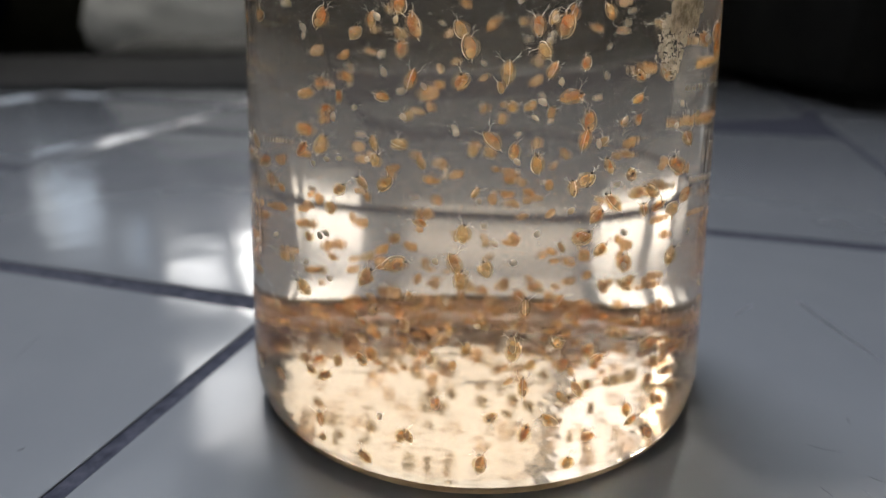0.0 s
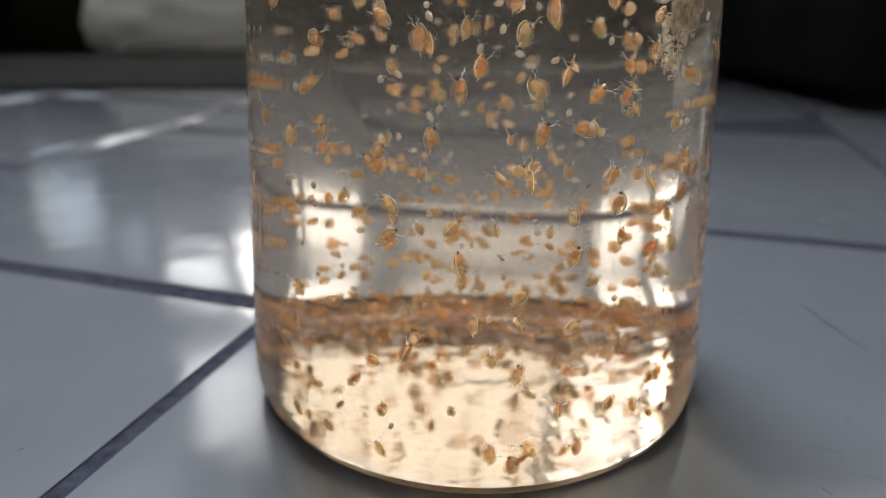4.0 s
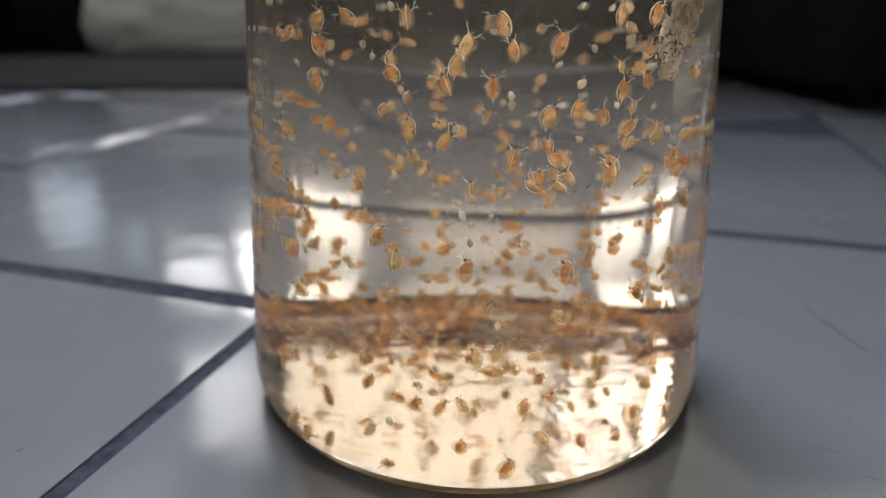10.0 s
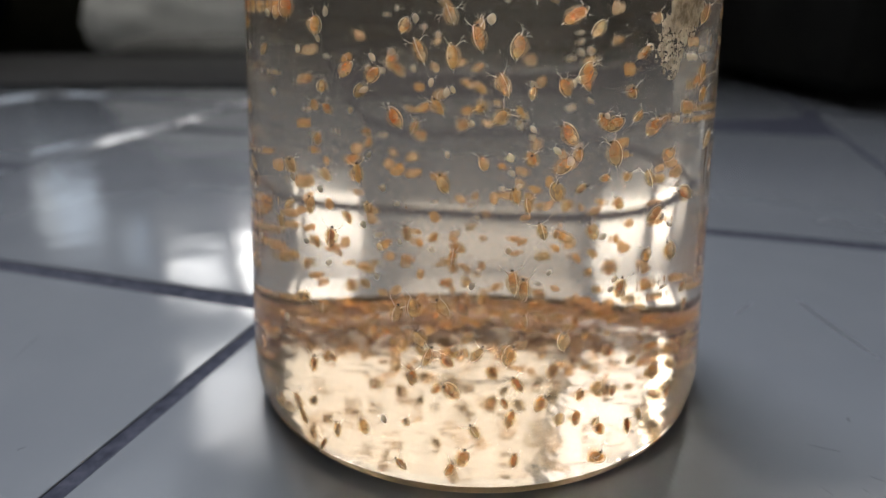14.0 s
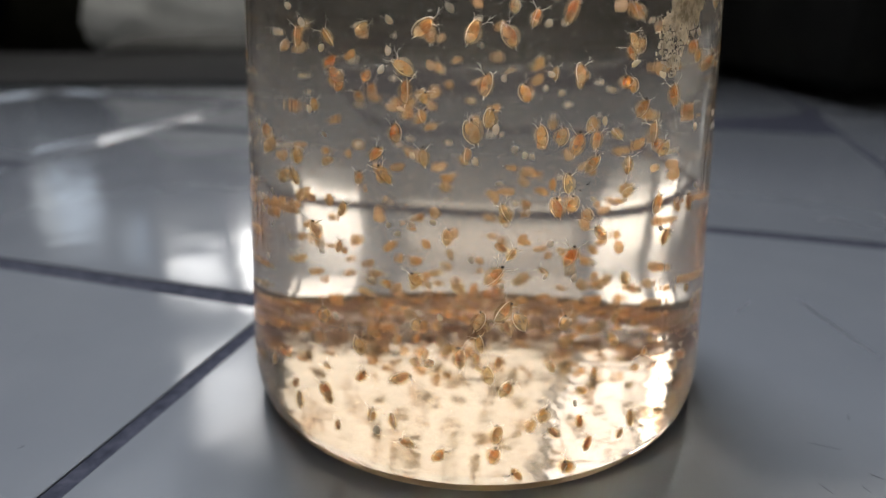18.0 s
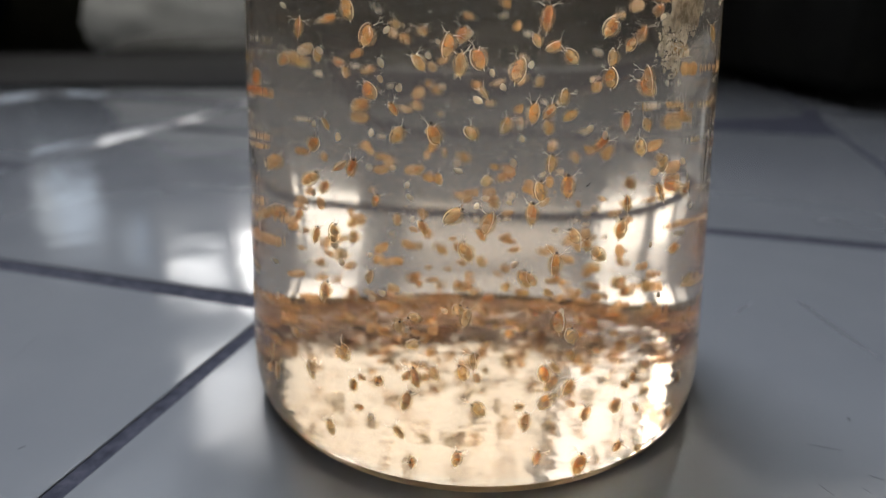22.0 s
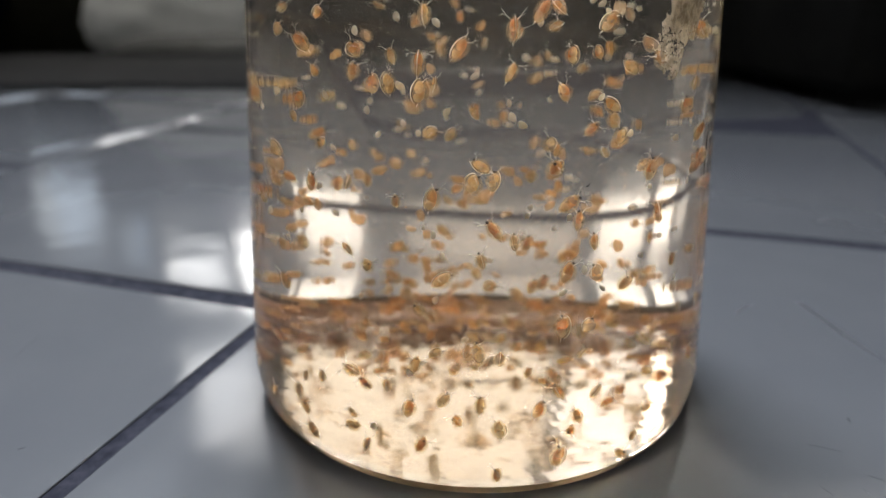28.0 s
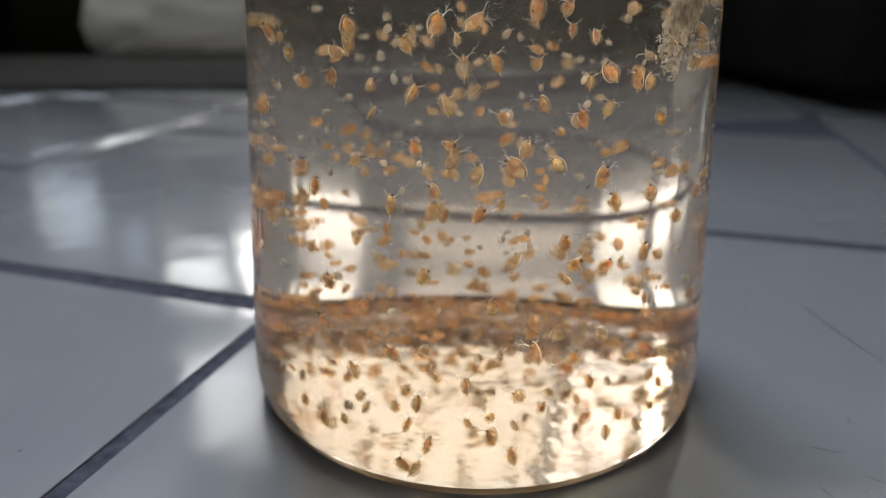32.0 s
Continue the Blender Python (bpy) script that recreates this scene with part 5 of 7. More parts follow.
    walk(swimmers[43], swim(43, [(0, 4.2, 102.5, 68.4), (1, 5.0, 96.8, 69.1), (2, 5.8, 96.7, 69.1), (6, 6.9, 96.2, 62.9), (7, 7.1, 96.3, 63.6), (9, 4.3, 96.7, 66.9), (10, 7.3, 96.3, 63.2), (11, 7.4, 96.5, 66.1), (12, 10.2, 96.7, 68.6), (13, 13.3, 96.7, 65.2), (14, 10.6, 96.8, 68.8), (19, 7.5, 96.6, 68.1), (21, 5.1, 96.7, 68.0), (22, 5.1, 96.6, 66.9), (23, 7.1, 96.6, 67.5), (24, 5.4, 97.0, 72.9), (29, 2.3, 97.1, 69.8), (30, 0.4, 97.5, 72.3), (31, 2.3, 97.3, 73.0), (32, 4.5, 97.0, 72.3)]))
    walk(swimmers[44], swim(44, [(0, -15.2, 107.2, 45.0), (7, -15.2, 98.3, 45.7), (9, -14.6, 97.9, 45.1), (10, -21.2, 102.0, 41.6), (11, -18.9, 101.6, 55.2), (12, -14.3, 98.3, 51.0), (13, -20.7, 101.9, 44.5), (17, -16.8, 99.2, 45.2), (18, -23.2, 104.3, 47.2), (19, -21.4, 102.7, 46.3), (20, -22.4, 103.6, 47.8), (21, -20.9, 102.3, 46.5), (22, -19.9, 100.7, 38.4), (23, -19.2, 100.5, 42.2), (24, -16.8, 98.9, 42.2), (25, -14.0, 98.2, 50.9), (28, -18.2, 101.0, 54.1), (29, -14.0, 98.2, 52.0), (30, -11.7, 97.4, 55.8), (32, -12.7, 97.6, 52.3)]))
    walk(swimmers[45], swim(45, [(0, 9.5, 98.7, 65.1), (1, 13.9, 98.9, 63.2), (3, 13.9, 99.0, 63.4), (6, 17.6, 99.5, 62.3), (7, 12.4, 98.7, 62.1), (8, 14.4, 98.8, 60.9), (9, 12.7, 98.5, 59.3), (10, 15.4, 98.8, 58.6), (11, 13.4, 98.4, 56.9), (12, 11.4, 98.2, 57.4), (13, 9.5, 98.1, 56.8), (14, 8.5, 98.2, 58.5), (17, 10.6, 98.1, 56.7), (18, 4.5, 98.1, 55.9), (19, 5.4, 97.5, 49.5), (20, 5.5, 97.4, 48.6), (21, 0.8, 97.5, 44.7), (22, 1.8, 97.2, 43.2), (23, 3.0, 97.0, 42.7), (24, 2.2, 97.4, 45.2), (25, 4.7, 96.9, 42.8), (28, 4.6, 97.4, 48.5), (30, 4.3, 97.0, 44.0), (31, 3.8, 97.5, 48.6), (32, 1.7, 98.0, 52.5)]))
    walk(swimmers[46], swim(46, [(0, -13.4, 87.4, 2.9), (1, -13.2, 90.3, 4.4), (2, -13.2, 89.3, 3.9), (3, -18.7, 92.7, 4.1), (6, -22.3, 98.0, 3.8), (7, -22.8, 98.1, 3.7), (8, -23.7, 94.5, 3.3), (9, -22.3, 92.8, 3.0), (10, -24.4, 94.0, 2.8), (11, -22.2, 98.1, 3.8), (13, -23.9, 97.0, 4.3), (14, -24.8, 97.6, 4.2), (17, -17.9, 96.7, 7.5), (19, -21.6, 99.3, 7.2), (20, -20.4, 98.7, 10.8), (22, -14.6, 95.4, 12.8), (23, -15.1, 95.7, 12.9), (24, -12.8, 94.1, 8.3), (25, -20.3, 91.2, 2.9), (28, -14.9, 94.8, 5.2), (29, -13.8, 94.4, 6.6), (30, -17.0, 95.9, 4.2), (31, -14.7, 94.8, 6.3), (32, -13.1, 102.6, 7.7)]))
    walk(swimmers[47], swim(47, [(0, -6.4, 93.2, 4.4), (1, -8.5, 85.0, 2.6), (3, -12.3, 88.3, 3.6), (6, -9.7, 92.0, 4.0), (7, -9.5, 91.7, 4.0), (8, -9.3, 94.8, 5.9), (9, -10.7, 88.9, 4.2), (10, -11.9, 94.8, 4.3), (11, -18.7, 92.5, 4.0), (12, -18.0, 97.4, 4.2), (14, -12.8, 95.7, 4.4), (17, -11.8, 95.7, 4.8), (18, -11.5, 95.7, 6.4), (19, -9.3, 94.8, 6.1), (20, -16.4, 94.5, 3.9), (21, -19.2, 90.6, 2.9), (24, -23.7, 94.5, 3.3), (25, -23.6, 95.1, 3.6), (29, -26.6, 97.8, 3.6), (30, -24.9, 104.3, 4.3), (31, -18.9, 99.9, 8.2), (32, -23.7, 103.4, 5.3)]))
    walk(swimmers[48], swim(48, [(0, 33.0, 110.8, 44.1), (12, 31.9, 102.3, 46.9), (14, 32.0, 102.5, 48.0), (17, 30.8, 101.7, 48.2), (19, 27.0, 99.8, 49.9), (20, 26.0, 99.5, 50.9), (21, 24.6, 98.9, 51.7), (22, 30.0, 101.7, 53.1), (23, 26.7, 100.0, 52.9), (24, 25.8, 99.8, 55.8), (28, 26.5, 100.1, 55.3), (29, 29.0, 101.2, 53.9), (30, 31.1, 102.7, 57.1), (31, 28.2, 100.9, 55.3), (32, 25.0, 108.7, 58.6)]))
    walk(swimmers[49], swim(49, [(0, 3.6, 102.8, 38.8), (1, 4.1, 95.2, 41.3), (2, 3.4, 94.9, 37.6), (3, 2.6, 95.3, 40.1), (6, -2.3, 96.5, 45.0), (8, -6.4, 97.1, 40.8), (13, -7.4, 96.6, 32.1), (14, -7.1, 96.0, 26.6), (17, -12.4, 97.2, 18.2), (18, -13.3, 97.8, 19.1), (20, -10.8, 97.0, 22.4), (21, -10.0, 96.8, 23.6), (22, -6.7, 95.7, 24.5), (23, -7.1, 96.0, 26.0), (24, -4.8, 95.3, 25.6), (25, -5.4, 94.9, 20.0), (28, -4.0, 94.3, 17.9), (29, -4.9, 94.7, 19.5), (30, -6.2, 94.5, 14.0), (31, -7.8, 95.0, 14.0), (32, -5.5, 94.2, 13.3)]))
    walk(swimmers[50], swim(50, [(0, 7.3, 99.8, 33.5), (1, 9.7, 92.9, 35.0), (8, 13.4, 92.7, 29.6), (9, 13.2, 92.5, 28.0), (10, 8.6, 91.6, 21.2), (11, 4.7, 92.1, 26.5), (13, 5.9, 92.0, 25.1), (14, 5.7, 91.6, 21.2), (17, 6.5, 92.0, 25.7), (18, 6.1, 91.7, 22.6), (19, 2.6, 92.3, 26.6), (20, 4.4, 91.7, 22.0), (21, 4.8, 91.8, 22.5), (22, 5.1, 91.5, 19.8), (23, 6.1, 91.5, 19.9), (24, 2.2, 91.3, 15.3), (25, 3.3, 91.3, 16.5), (28, 0.4, 91.3, 12.5), (29, 1.8, 91.0, 11.2), (30, -1.3, 85.0, 3.6), (31, 1.7, 88.0, 3.8), (32, -4.6, 84.5, 2.9)]))
    walk(swimmers[51], swim(51, [(0, 12.9, 92.4, 29.4), (1, 8.9, 91.8, 26.3), (3, 8.4, 91.9, 27.5), (6, 2.4, 92.0, 25.2), (7, 5.2, 91.4, 21.4), (8, 3.0, 91.4, 20.2), (9, 1.7, 91.3, 17.6), (10, 3.5, 90.7, 12.2), (11, 7.0, 90.5, 11.5), (12, 9.8, 90.2, 7.8), (13, 8.9, 90.0, 6.8), (14, 5.4, 90.1, 7.1), (17, 6.8, 90.2, 9.1), (18, 7.5, 91.0, 17.2), (19, 6.2, 90.6, 13.0), (20, 2.6, 91.0, 14.7), (21, 7.1, 90.8, 15.1), (22, 3.5, 91.2, 17.8), (23, 7.1, 90.9, 16.4), (24, 6.7, 90.8, 15.2), (28, 6.3, 90.5, 12.1), (29, 7.5, 90.9, 16.4), (30, 4.0, 90.8, 14.1), (31, 0.8, 90.8, 9.8), (32, -3.9, 91.8, 11.8)]))
    walk(swimmers[52], swim(52, [(0, 36.8, 109.3, 41.1), (12, 33.2, 103.8, 39.4), (13, 30.7, 102.2, 39.1), (14, 32.8, 103.1, 34.5), (19, 24.1, 99.1, 40.1), (21, 24.6, 99.2, 39.4), (22, 24.4, 98.8, 36.2), (23, 23.5, 98.2, 33.5), (24, 20.0, 97.2, 34.1), (25, 22.1, 98.1, 36.7), (28, 24.3, 98.5, 33.1), (29, 23.5, 98.4, 35.0), (30, 24.6, 98.6, 33.3), (31, 25.8, 98.8, 29.2), (32, 25.8, 98.1, 22.1)]))
    walk(swimmers[53], swim(53, [(0, 4.0, 92.7, 22.0), (1, 5.7, 92.6, 21.1), (2, 5.2, 92.3, 17.9), (3, 8.4, 92.4, 19.9), (6, 8.9, 92.1, 16.3), (7, 7.6, 92.0, 15.1), (8, 6.4, 92.4, 19.8), (9, 5.2, 92.1, 16.2), (10, 5.7, 92.5, 20.3), (11, 2.7, 92.5, 18.5), (13, -0.9, 93.6, 24.6), (14, 0.4, 93.8, 28.7), (17, 2.8, 93.6, 30.0), (18, 5.9, 93.0, 26.2), (19, 5.9, 93.1, 27.4), (22, 3.9, 93.2, 27.1), (23, 3.2, 94.0, 34.7), (24, 8.5, 93.8, 34.4), (25, 9.5, 93.4, 30.6), (29, 5.1, 94.0, 36.3), (31, 7.5, 94.0, 36.6), (32, 11.0, 94.1, 36.7)]))
    walk(swimmers[54], swim(54, [(0, -9.5, 107.3, 50.3), (6, -10.1, 101.9, 52.6), (7, -3.6, 99.8, 53.3), (8, -3.0, 100.0, 56.7), (10, -0.0, 99.5, 57.4), (11, -2.7, 100.2, 60.2), (12, -5.1, 100.9, 61.4), (13, -1.6, 99.9, 59.7), (14, -0.3, 99.7, 59.9), (17, -0.8, 100.1, 63.1), (18, -2.3, 100.2, 61.1), (19, 0.5, 100.2, 68.2), (20, 0.2, 100.3, 67.8), (21, -0.8, 100.3, 65.8), (22, -3.0, 100.8, 66.1), (23, -1.8, 100.4, 65.0), (24, 0.5, 100.1, 66.9), (25, -8.1, 102.3, 65.7), (28, -6.8, 101.9, 67.0), (29, -7.9, 102.4, 67.9), (30, -7.8, 102.3, 67.4), (32, -4.9, 101.5, 68.8)]))
    walk(swimmers[55], swim(55, [(0, 37.3, 108.2, 32.6), (19, 37.4, 102.3, 35.3), (20, 37.1, 102.1, 36.4), (21, 30.3, 97.9, 44.0), (22, 27.6, 96.2, 41.0), (23, 29.8, 97.1, 38.1), (24, 34.3, 99.8, 35.3), (25, 35.5, 100.4, 33.0), (28, 29.1, 96.2, 31.8), (29, 32.4, 98.2, 32.9), (30, 28.9, 96.5, 37.2), (31, 29.5, 96.8, 36.0), (32, 32.0, 98.3, 36.7)]))
    walk(swimmers[56], swim(56, [(0, 3.1, 104.6, 70.8), (1, 4.6, 96.7, 73.6), (2, 5.0, 96.7, 73.2), (6, 1.7, 96.6, 68.4), (9, -0.7, 97.3, 72.9), (10, 2.0, 96.4, 66.2), (11, 6.3, 95.6, 60.0), (12, 4.7, 96.0, 64.0), (13, 3.8, 95.7, 59.6), (17, 7.9, 95.6, 60.4), (18, 6.8, 95.5, 58.4), (19, 4.6, 95.7, 60.9), (20, 4.4, 95.4, 56.1), (21, 8.0, 95.4, 57.7), (22, 4.2, 95.4, 56.5), (23, 3.7, 95.0, 50.9), (24, 4.9, 94.9, 50.5), (25, 4.5, 95.1, 52.6), (28, 5.7, 94.9, 51.6), (29, 6.5, 95.0, 53.0), (30, 8.0, 95.3, 56.3), (31, 6.2, 95.3, 56.8), (32, 8.7, 95.5, 58.9)]))
    walk(swimmers[57], swim(57, [(0, 3.3, 104.5, 29.9), (6, 3.5, 97.5, 30.1), (8, -3.4, 98.1, 25.4), (10, -12.3, 100.2, 16.5), (11, -10.7, 100.2, 22.3), (12, -7.9, 99.4, 25.7), (13, -4.2, 98.8, 30.1), (14, -4.3, 98.5, 26.8), (17, -7.2, 100.3, 36.8), (18, -3.8, 98.8, 31.4), (19, 2.3, 97.7, 31.6), (20, 3.2, 98.1, 36.0), (21, 3.2, 98.1, 35.7), (23, 0.6, 98.4, 36.4), (24, -5.8, 100.2, 40.4), (25, 2.5, 98.6, 40.8), (28, 0.2, 98.1, 32.1), (29, -3.7, 99.0, 33.6), (30, -5.6, 99.1, 29.1), (31, -5.1, 98.9, 29.3), (32, -2.4, 107.1, 29.8)]))
    walk(swimmers[58], swim(58, [(0, -21.9, 113.5, 24.5), (12, -23.6, 105.3, 25.3), (19, -18.5, 101.0, 24.2), (20, -17.8, 100.4, 22.3), (21, -15.8, 98.7, 18.1), (22, -15.8, 98.7, 17.4), (24, -18.5, 99.9, 13.5), (25, -16.3, 98.8, 15.9), (29, -13.4, 97.2, 14.8), (30, -12.3, 97.1, 19.5), (31, -19.1, 100.5, 14.8), (32, -14.4, 97.7, 15.0)]))
    walk(swimmers[59], swim(59, [(0, 15.0, 105.4, 67.9), (1, 11.3, 99.1, 70.0), (3, 10.3, 99.1, 70.7), (7, 11.4, 98.9, 66.9), (8, 9.2, 99.0, 70.5), (9, 4.9, 99.2, 71.9), (10, 3.6, 99.1, 68.9), (11, 3.4, 99.3, 71.6), (12, 6.1, 99.0, 69.7), (13, 1.5, 99.2, 67.5), (14, 1.7, 99.2, 67.2), (17, 0.9, 99.2, 66.0), (18, -5.2, 100.4, 65.2), (19, -3.4, 99.9, 65.0), (20, 1.5, 98.7, 60.6), (22, 2.9, 98.9, 66.1), (23, -0.5, 99.1, 62.1), (24, -2.7, 99.5, 61.6), (25, 0.5, 98.8, 60.3), (28, -3.1, 99.6, 62.1), (29, -4.5, 100.0, 61.7), (30, -2.3, 99.4, 61.7), (31, 4.1, 98.3, 59.3), (32, 0.9, 98.7, 60.4)]))
    walk(swimmers[60], swim(60, [(0, 20.0, 101.9, 46.7), (1, 18.2, 94.5, 43.0), (2, 19.4, 94.8, 43.3), (6, 17.3, 94.0, 40.0), (9, 15.6, 94.2, 45.2), (10, 17.4, 94.8, 48.7), (11, 21.4, 95.5, 44.7), (12, 16.7, 94.1, 42.6), (13, 15.1, 94.0, 44.3), (14, 15.0, 93.8, 41.7), (17, 9.9, 93.3, 42.3), (18, 9.3, 93.5, 44.6), (19, 10.0, 93.7, 46.8), (20, 8.9, 93.9, 50.3), (21, 10.7, 94.1, 51.5), (22, 15.8, 94.8, 52.0), (23, 15.0, 94.6, 51.3), (25, 14.0, 94.9, 56.5), (28, 15.7, 95.0, 55.0), (30, 15.2, 94.7, 52.8), (31, 16.9, 95.2, 55.1), (32, 17.1, 95.0, 52.1)]))
    walk(swimmers[61], swim(61, [(0, 21.7, 100.1, 48.4), (1, 19.5, 99.5, 48.3), (2, 21.7, 100.0, 47.7), (3, 14.6, 98.5, 48.2), (7, 11.4, 97.8, 43.9), (8, 8.2, 97.2, 39.5), (9, 10.3, 97.6, 43.1), (10, 13.8, 98.4, 48.0), (11, 14.9, 98.5, 47.9), (12, 17.6, 98.9, 46.8), (13, 18.5, 99.1, 46.1), (14, 17.2, 98.8, 46.8), (17, 16.3, 98.8, 48.7), (18, 18.9, 99.3, 47.7), (19, 17.7, 98.9, 46.6), (20, 17.2, 98.8, 46.2), (21, 13.5, 98.1, 45.2), (22, 14.7, 98.4, 46.9), (23, 12.6, 98.1, 46.4), (25, 8.0, 98.1, 48.7), (28, 8.0, 98.1, 48.6), (29, 11.9, 97.7, 43.0), (30, 12.9, 97.9, 43.5), (31, 8.4, 97.8, 45.8), (32, 5.5, 98.2, 49.9)]))
    walk(swimmers[62], swim(62, [(0, 18.1, 92.8, 23.1), (1, 20.4, 93.3, 22.1), (2, 21.3, 93.6, 23.2), (3, 20.3, 93.4, 24.4), (7, 21.7, 93.9, 25.0), (8, 19.1, 92.9, 21.7), (9, 19.6, 92.9, 20.2), (10, 14.7, 91.9, 21.0), (11, 14.9, 91.8, 18.9), (12, 15.5, 91.9, 19.8), (13, 14.6, 91.8, 20.0), (14, 10.5, 91.5, 21.0), (18, 12.1, 92.1, 26.5), (19, 14.9, 91.7, 18.6), (20, 20.7, 92.8, 16.6), (21, 20.9, 92.7, 14.4), (22, 20.4, 92.5, 14.3), (23, 21.2, 93.0, 16.3), (24, 15.4, 92.1, 21.6), (25, 9.6, 91.8, 24.9), (28, 5.7, 91.5, 21.5), (29, 7.9, 91.3, 20.2), (30, 4.3, 91.9, 25.2), (31, 2.7, 92.1, 26.0), (32, 7.5, 92.2, 29.6)]))
    walk(swimmers[63], swim(63, [(0, -27.9, 114.0, 72.6), (8, -21.6, 106.2, 71.7), (9, -19.0, 103.9, 70.9), (10, -17.7, 103.1, 72.1), (12, -18.8, 103.9, 72.0), (17, -18.1, 103.3, 70.6), (18, -16.2, 101.9, 69.5), (19, -13.5, 100.5, 71.6), (22, -13.0, 100.4, 73.7), (23, -5.8, 97.4, 73.8), (24, -1.9, 96.3, 72.4), (25, -4.0, 96.8, 71.8), (28, -2.3, 96.5, 73.1), (29, 0.4, 95.4, 66.2), (30, -3.6, 96.1, 65.2), (31, -3.8, 96.0, 62.8), (32, -4.2, 96.1, 62.5)]))
    walk(swimmers[64], swim(64, [(0, 20.8, 85.5, 3.2), (1, 25.9, 87.1, 3.1), (2, 16.0, 85.7, 3.9), (3, 14.2, 90.4, 4.3), (6, 16.7, 86.4, 4.2), (8, 18.8, 86.0, 3.7), (10, 16.5, 90.9, 5.6), (11, 12.1, 90.3, 5.6), (12, 11.4, 90.2, 4.9), (13, 11.3, 90.5, 8.2), (18, 9.1, 90.2, 6.1), (19, 8.7, 90.1, 5.5), (20, 4.7, 90.5, 9.7), (21, 8.1, 90.5, 10.3), (23, 5.7, 90.4, 9.0), (24, 6.3, 90.7, 12.0), (25, 15.1, 88.9, 3.9), (28, 9.5, 90.3, 7.5), (29, 11.1, 90.2, 5.5), (30, 9.4, 90.7, 12.3), (31, 9.9, 90.7, 11.7), (32, 12.5, 91.1, 14.0)]))
    walk(swimmers[65], swim(65, [(0, -8.0, 104.5, 46.8), (1, -9.6, 96.2, 43.6), (6, -7.5, 95.6, 46.0), (7, -7.5, 96.1, 50.9), (8, -7.0, 96.4, 56.6), (9, -6.9, 96.6, 59.1), (10, -4.5, 95.7, 57.1), (11, -12.0, 98.5, 57.6), (12, -10.7, 97.8, 56.5), (13, -12.3, 98.3, 54.2), (14, -12.5, 98.1, 49.9), (17, -5.2, 95.2, 48.8), (18, -8.4, 96.3, 49.6), (19, -5.7, 95.1, 46.5), (20, -6.7, 95.5, 46.9), (21, -6.0, 95.0, 43.6), (22, -16.9, 99.4, 39.2), (24, -16.4, 99.1, 38.9), (25, -15.8, 98.5, 36.5), (28, -11.5, 96.2, 35.1), (31, -12.5, 97.5, 43.5), (32, -7.6, 95.7, 45.6)]))
    walk(swimmers[66], swim(66, [(0, 14.1, 99.9, 51.0), (3, 11.2, 94.3, 51.6), (8, 15.5, 94.7, 49.9), (9, 13.2, 94.0, 45.7), (10, 14.3, 94.5, 50.2), (11, 11.4, 94.5, 53.5), (12, 11.1, 93.8, 46.1), (13, 10.4, 94.1, 50.0), (14, 11.0, 93.9, 47.5), (17, 11.2, 94.3, 51.7), (18, 14.4, 95.0, 56.0), (19, 13.2, 94.9, 57.0), (21, 13.9, 95.2, 58.6), (22, 13.1, 95.1, 59.5), (23, 9.9, 94.8, 59.1), (24, 7.2, 95.1, 63.8), (25, 9.8, 95.0, 60.8), (30, 11.6, 95.5, 66.3), (31, 11.5, 95.4, 65.7), (32, 7.5, 95.4, 66.8)]))
    walk(swimmers[67], swim(67, [(0, -5.9, 103.0, 53.7), (2, -2.6, 98.5, 51.0), (3, -3.2, 98.9, 54.1), (6, 2.3, 98.3, 57.7), (7, 3.9, 98.1, 57.4), (8, 3.5, 97.7, 52.1), (9, 5.4, 97.5, 51.6), (10, 0.5, 98.3, 55.0), (11, 0.1, 98.4, 55.0), (12, 0.9, 97.7, 48.9), (13, 1.7, 97.6, 49.0), (17, -0.7, 97.8, 47.0), (18, -2.4, 98.6, 51.9), (19, 1.7, 98.0, 53.1), (20, -2.4, 98.6, 52.2), (23, -7.8, 100.2, 53.3), (24, -4.7, 99.3, 54.4), (25, -8.0, 100.9, 60.3), (28, -7.5, 101.0, 63.1), (29, -11.6, 102.7, 64.3), (30, -12.8, 103.5, 66.8), (31, -11.5, 103.0, 68.2), (32, -13.1, 108.8, 68.9)]))
    walk(swimmers[68], swim(68, [(0, -10.5, 102.5, 24.9), (2, -6.6, 96.8, 25.4), (3, -6.7, 96.3, 20.0), (6, -3.9, 96.0, 24.4), (7, 0.1, 95.0, 22.1), (8, 0.5, 95.0, 23.3), (9, -1.3, 95.1, 20.7), (10, -0.8, 94.5, 16.0), (11, -0.8, 94.8, 19.0), (13, -6.3, 96.7, 24.5), (14, -3.5, 95.7, 22.2), (17, -8.1, 96.5, 16.9), (18, -3.9, 96.0, 24.3), (19, -0.8, 95.9, 29.8), (20, -1.7, 95.7, 26.7), (21, 0.9, 95.9, 33.0), (22, 2.7, 95.2, 27.7), (23, 2.7, 95.4, 30.3), (25, -0.6, 95.4, 25.4), (28, -3.4, 96.2, 27.7), (29, -4.3, 96.6, 29.7), (30, -8.4, 97.3, 24.0), (31, -7.1, 96.7, 22.8), (32, -2.6, 95.3, 20.5)]))
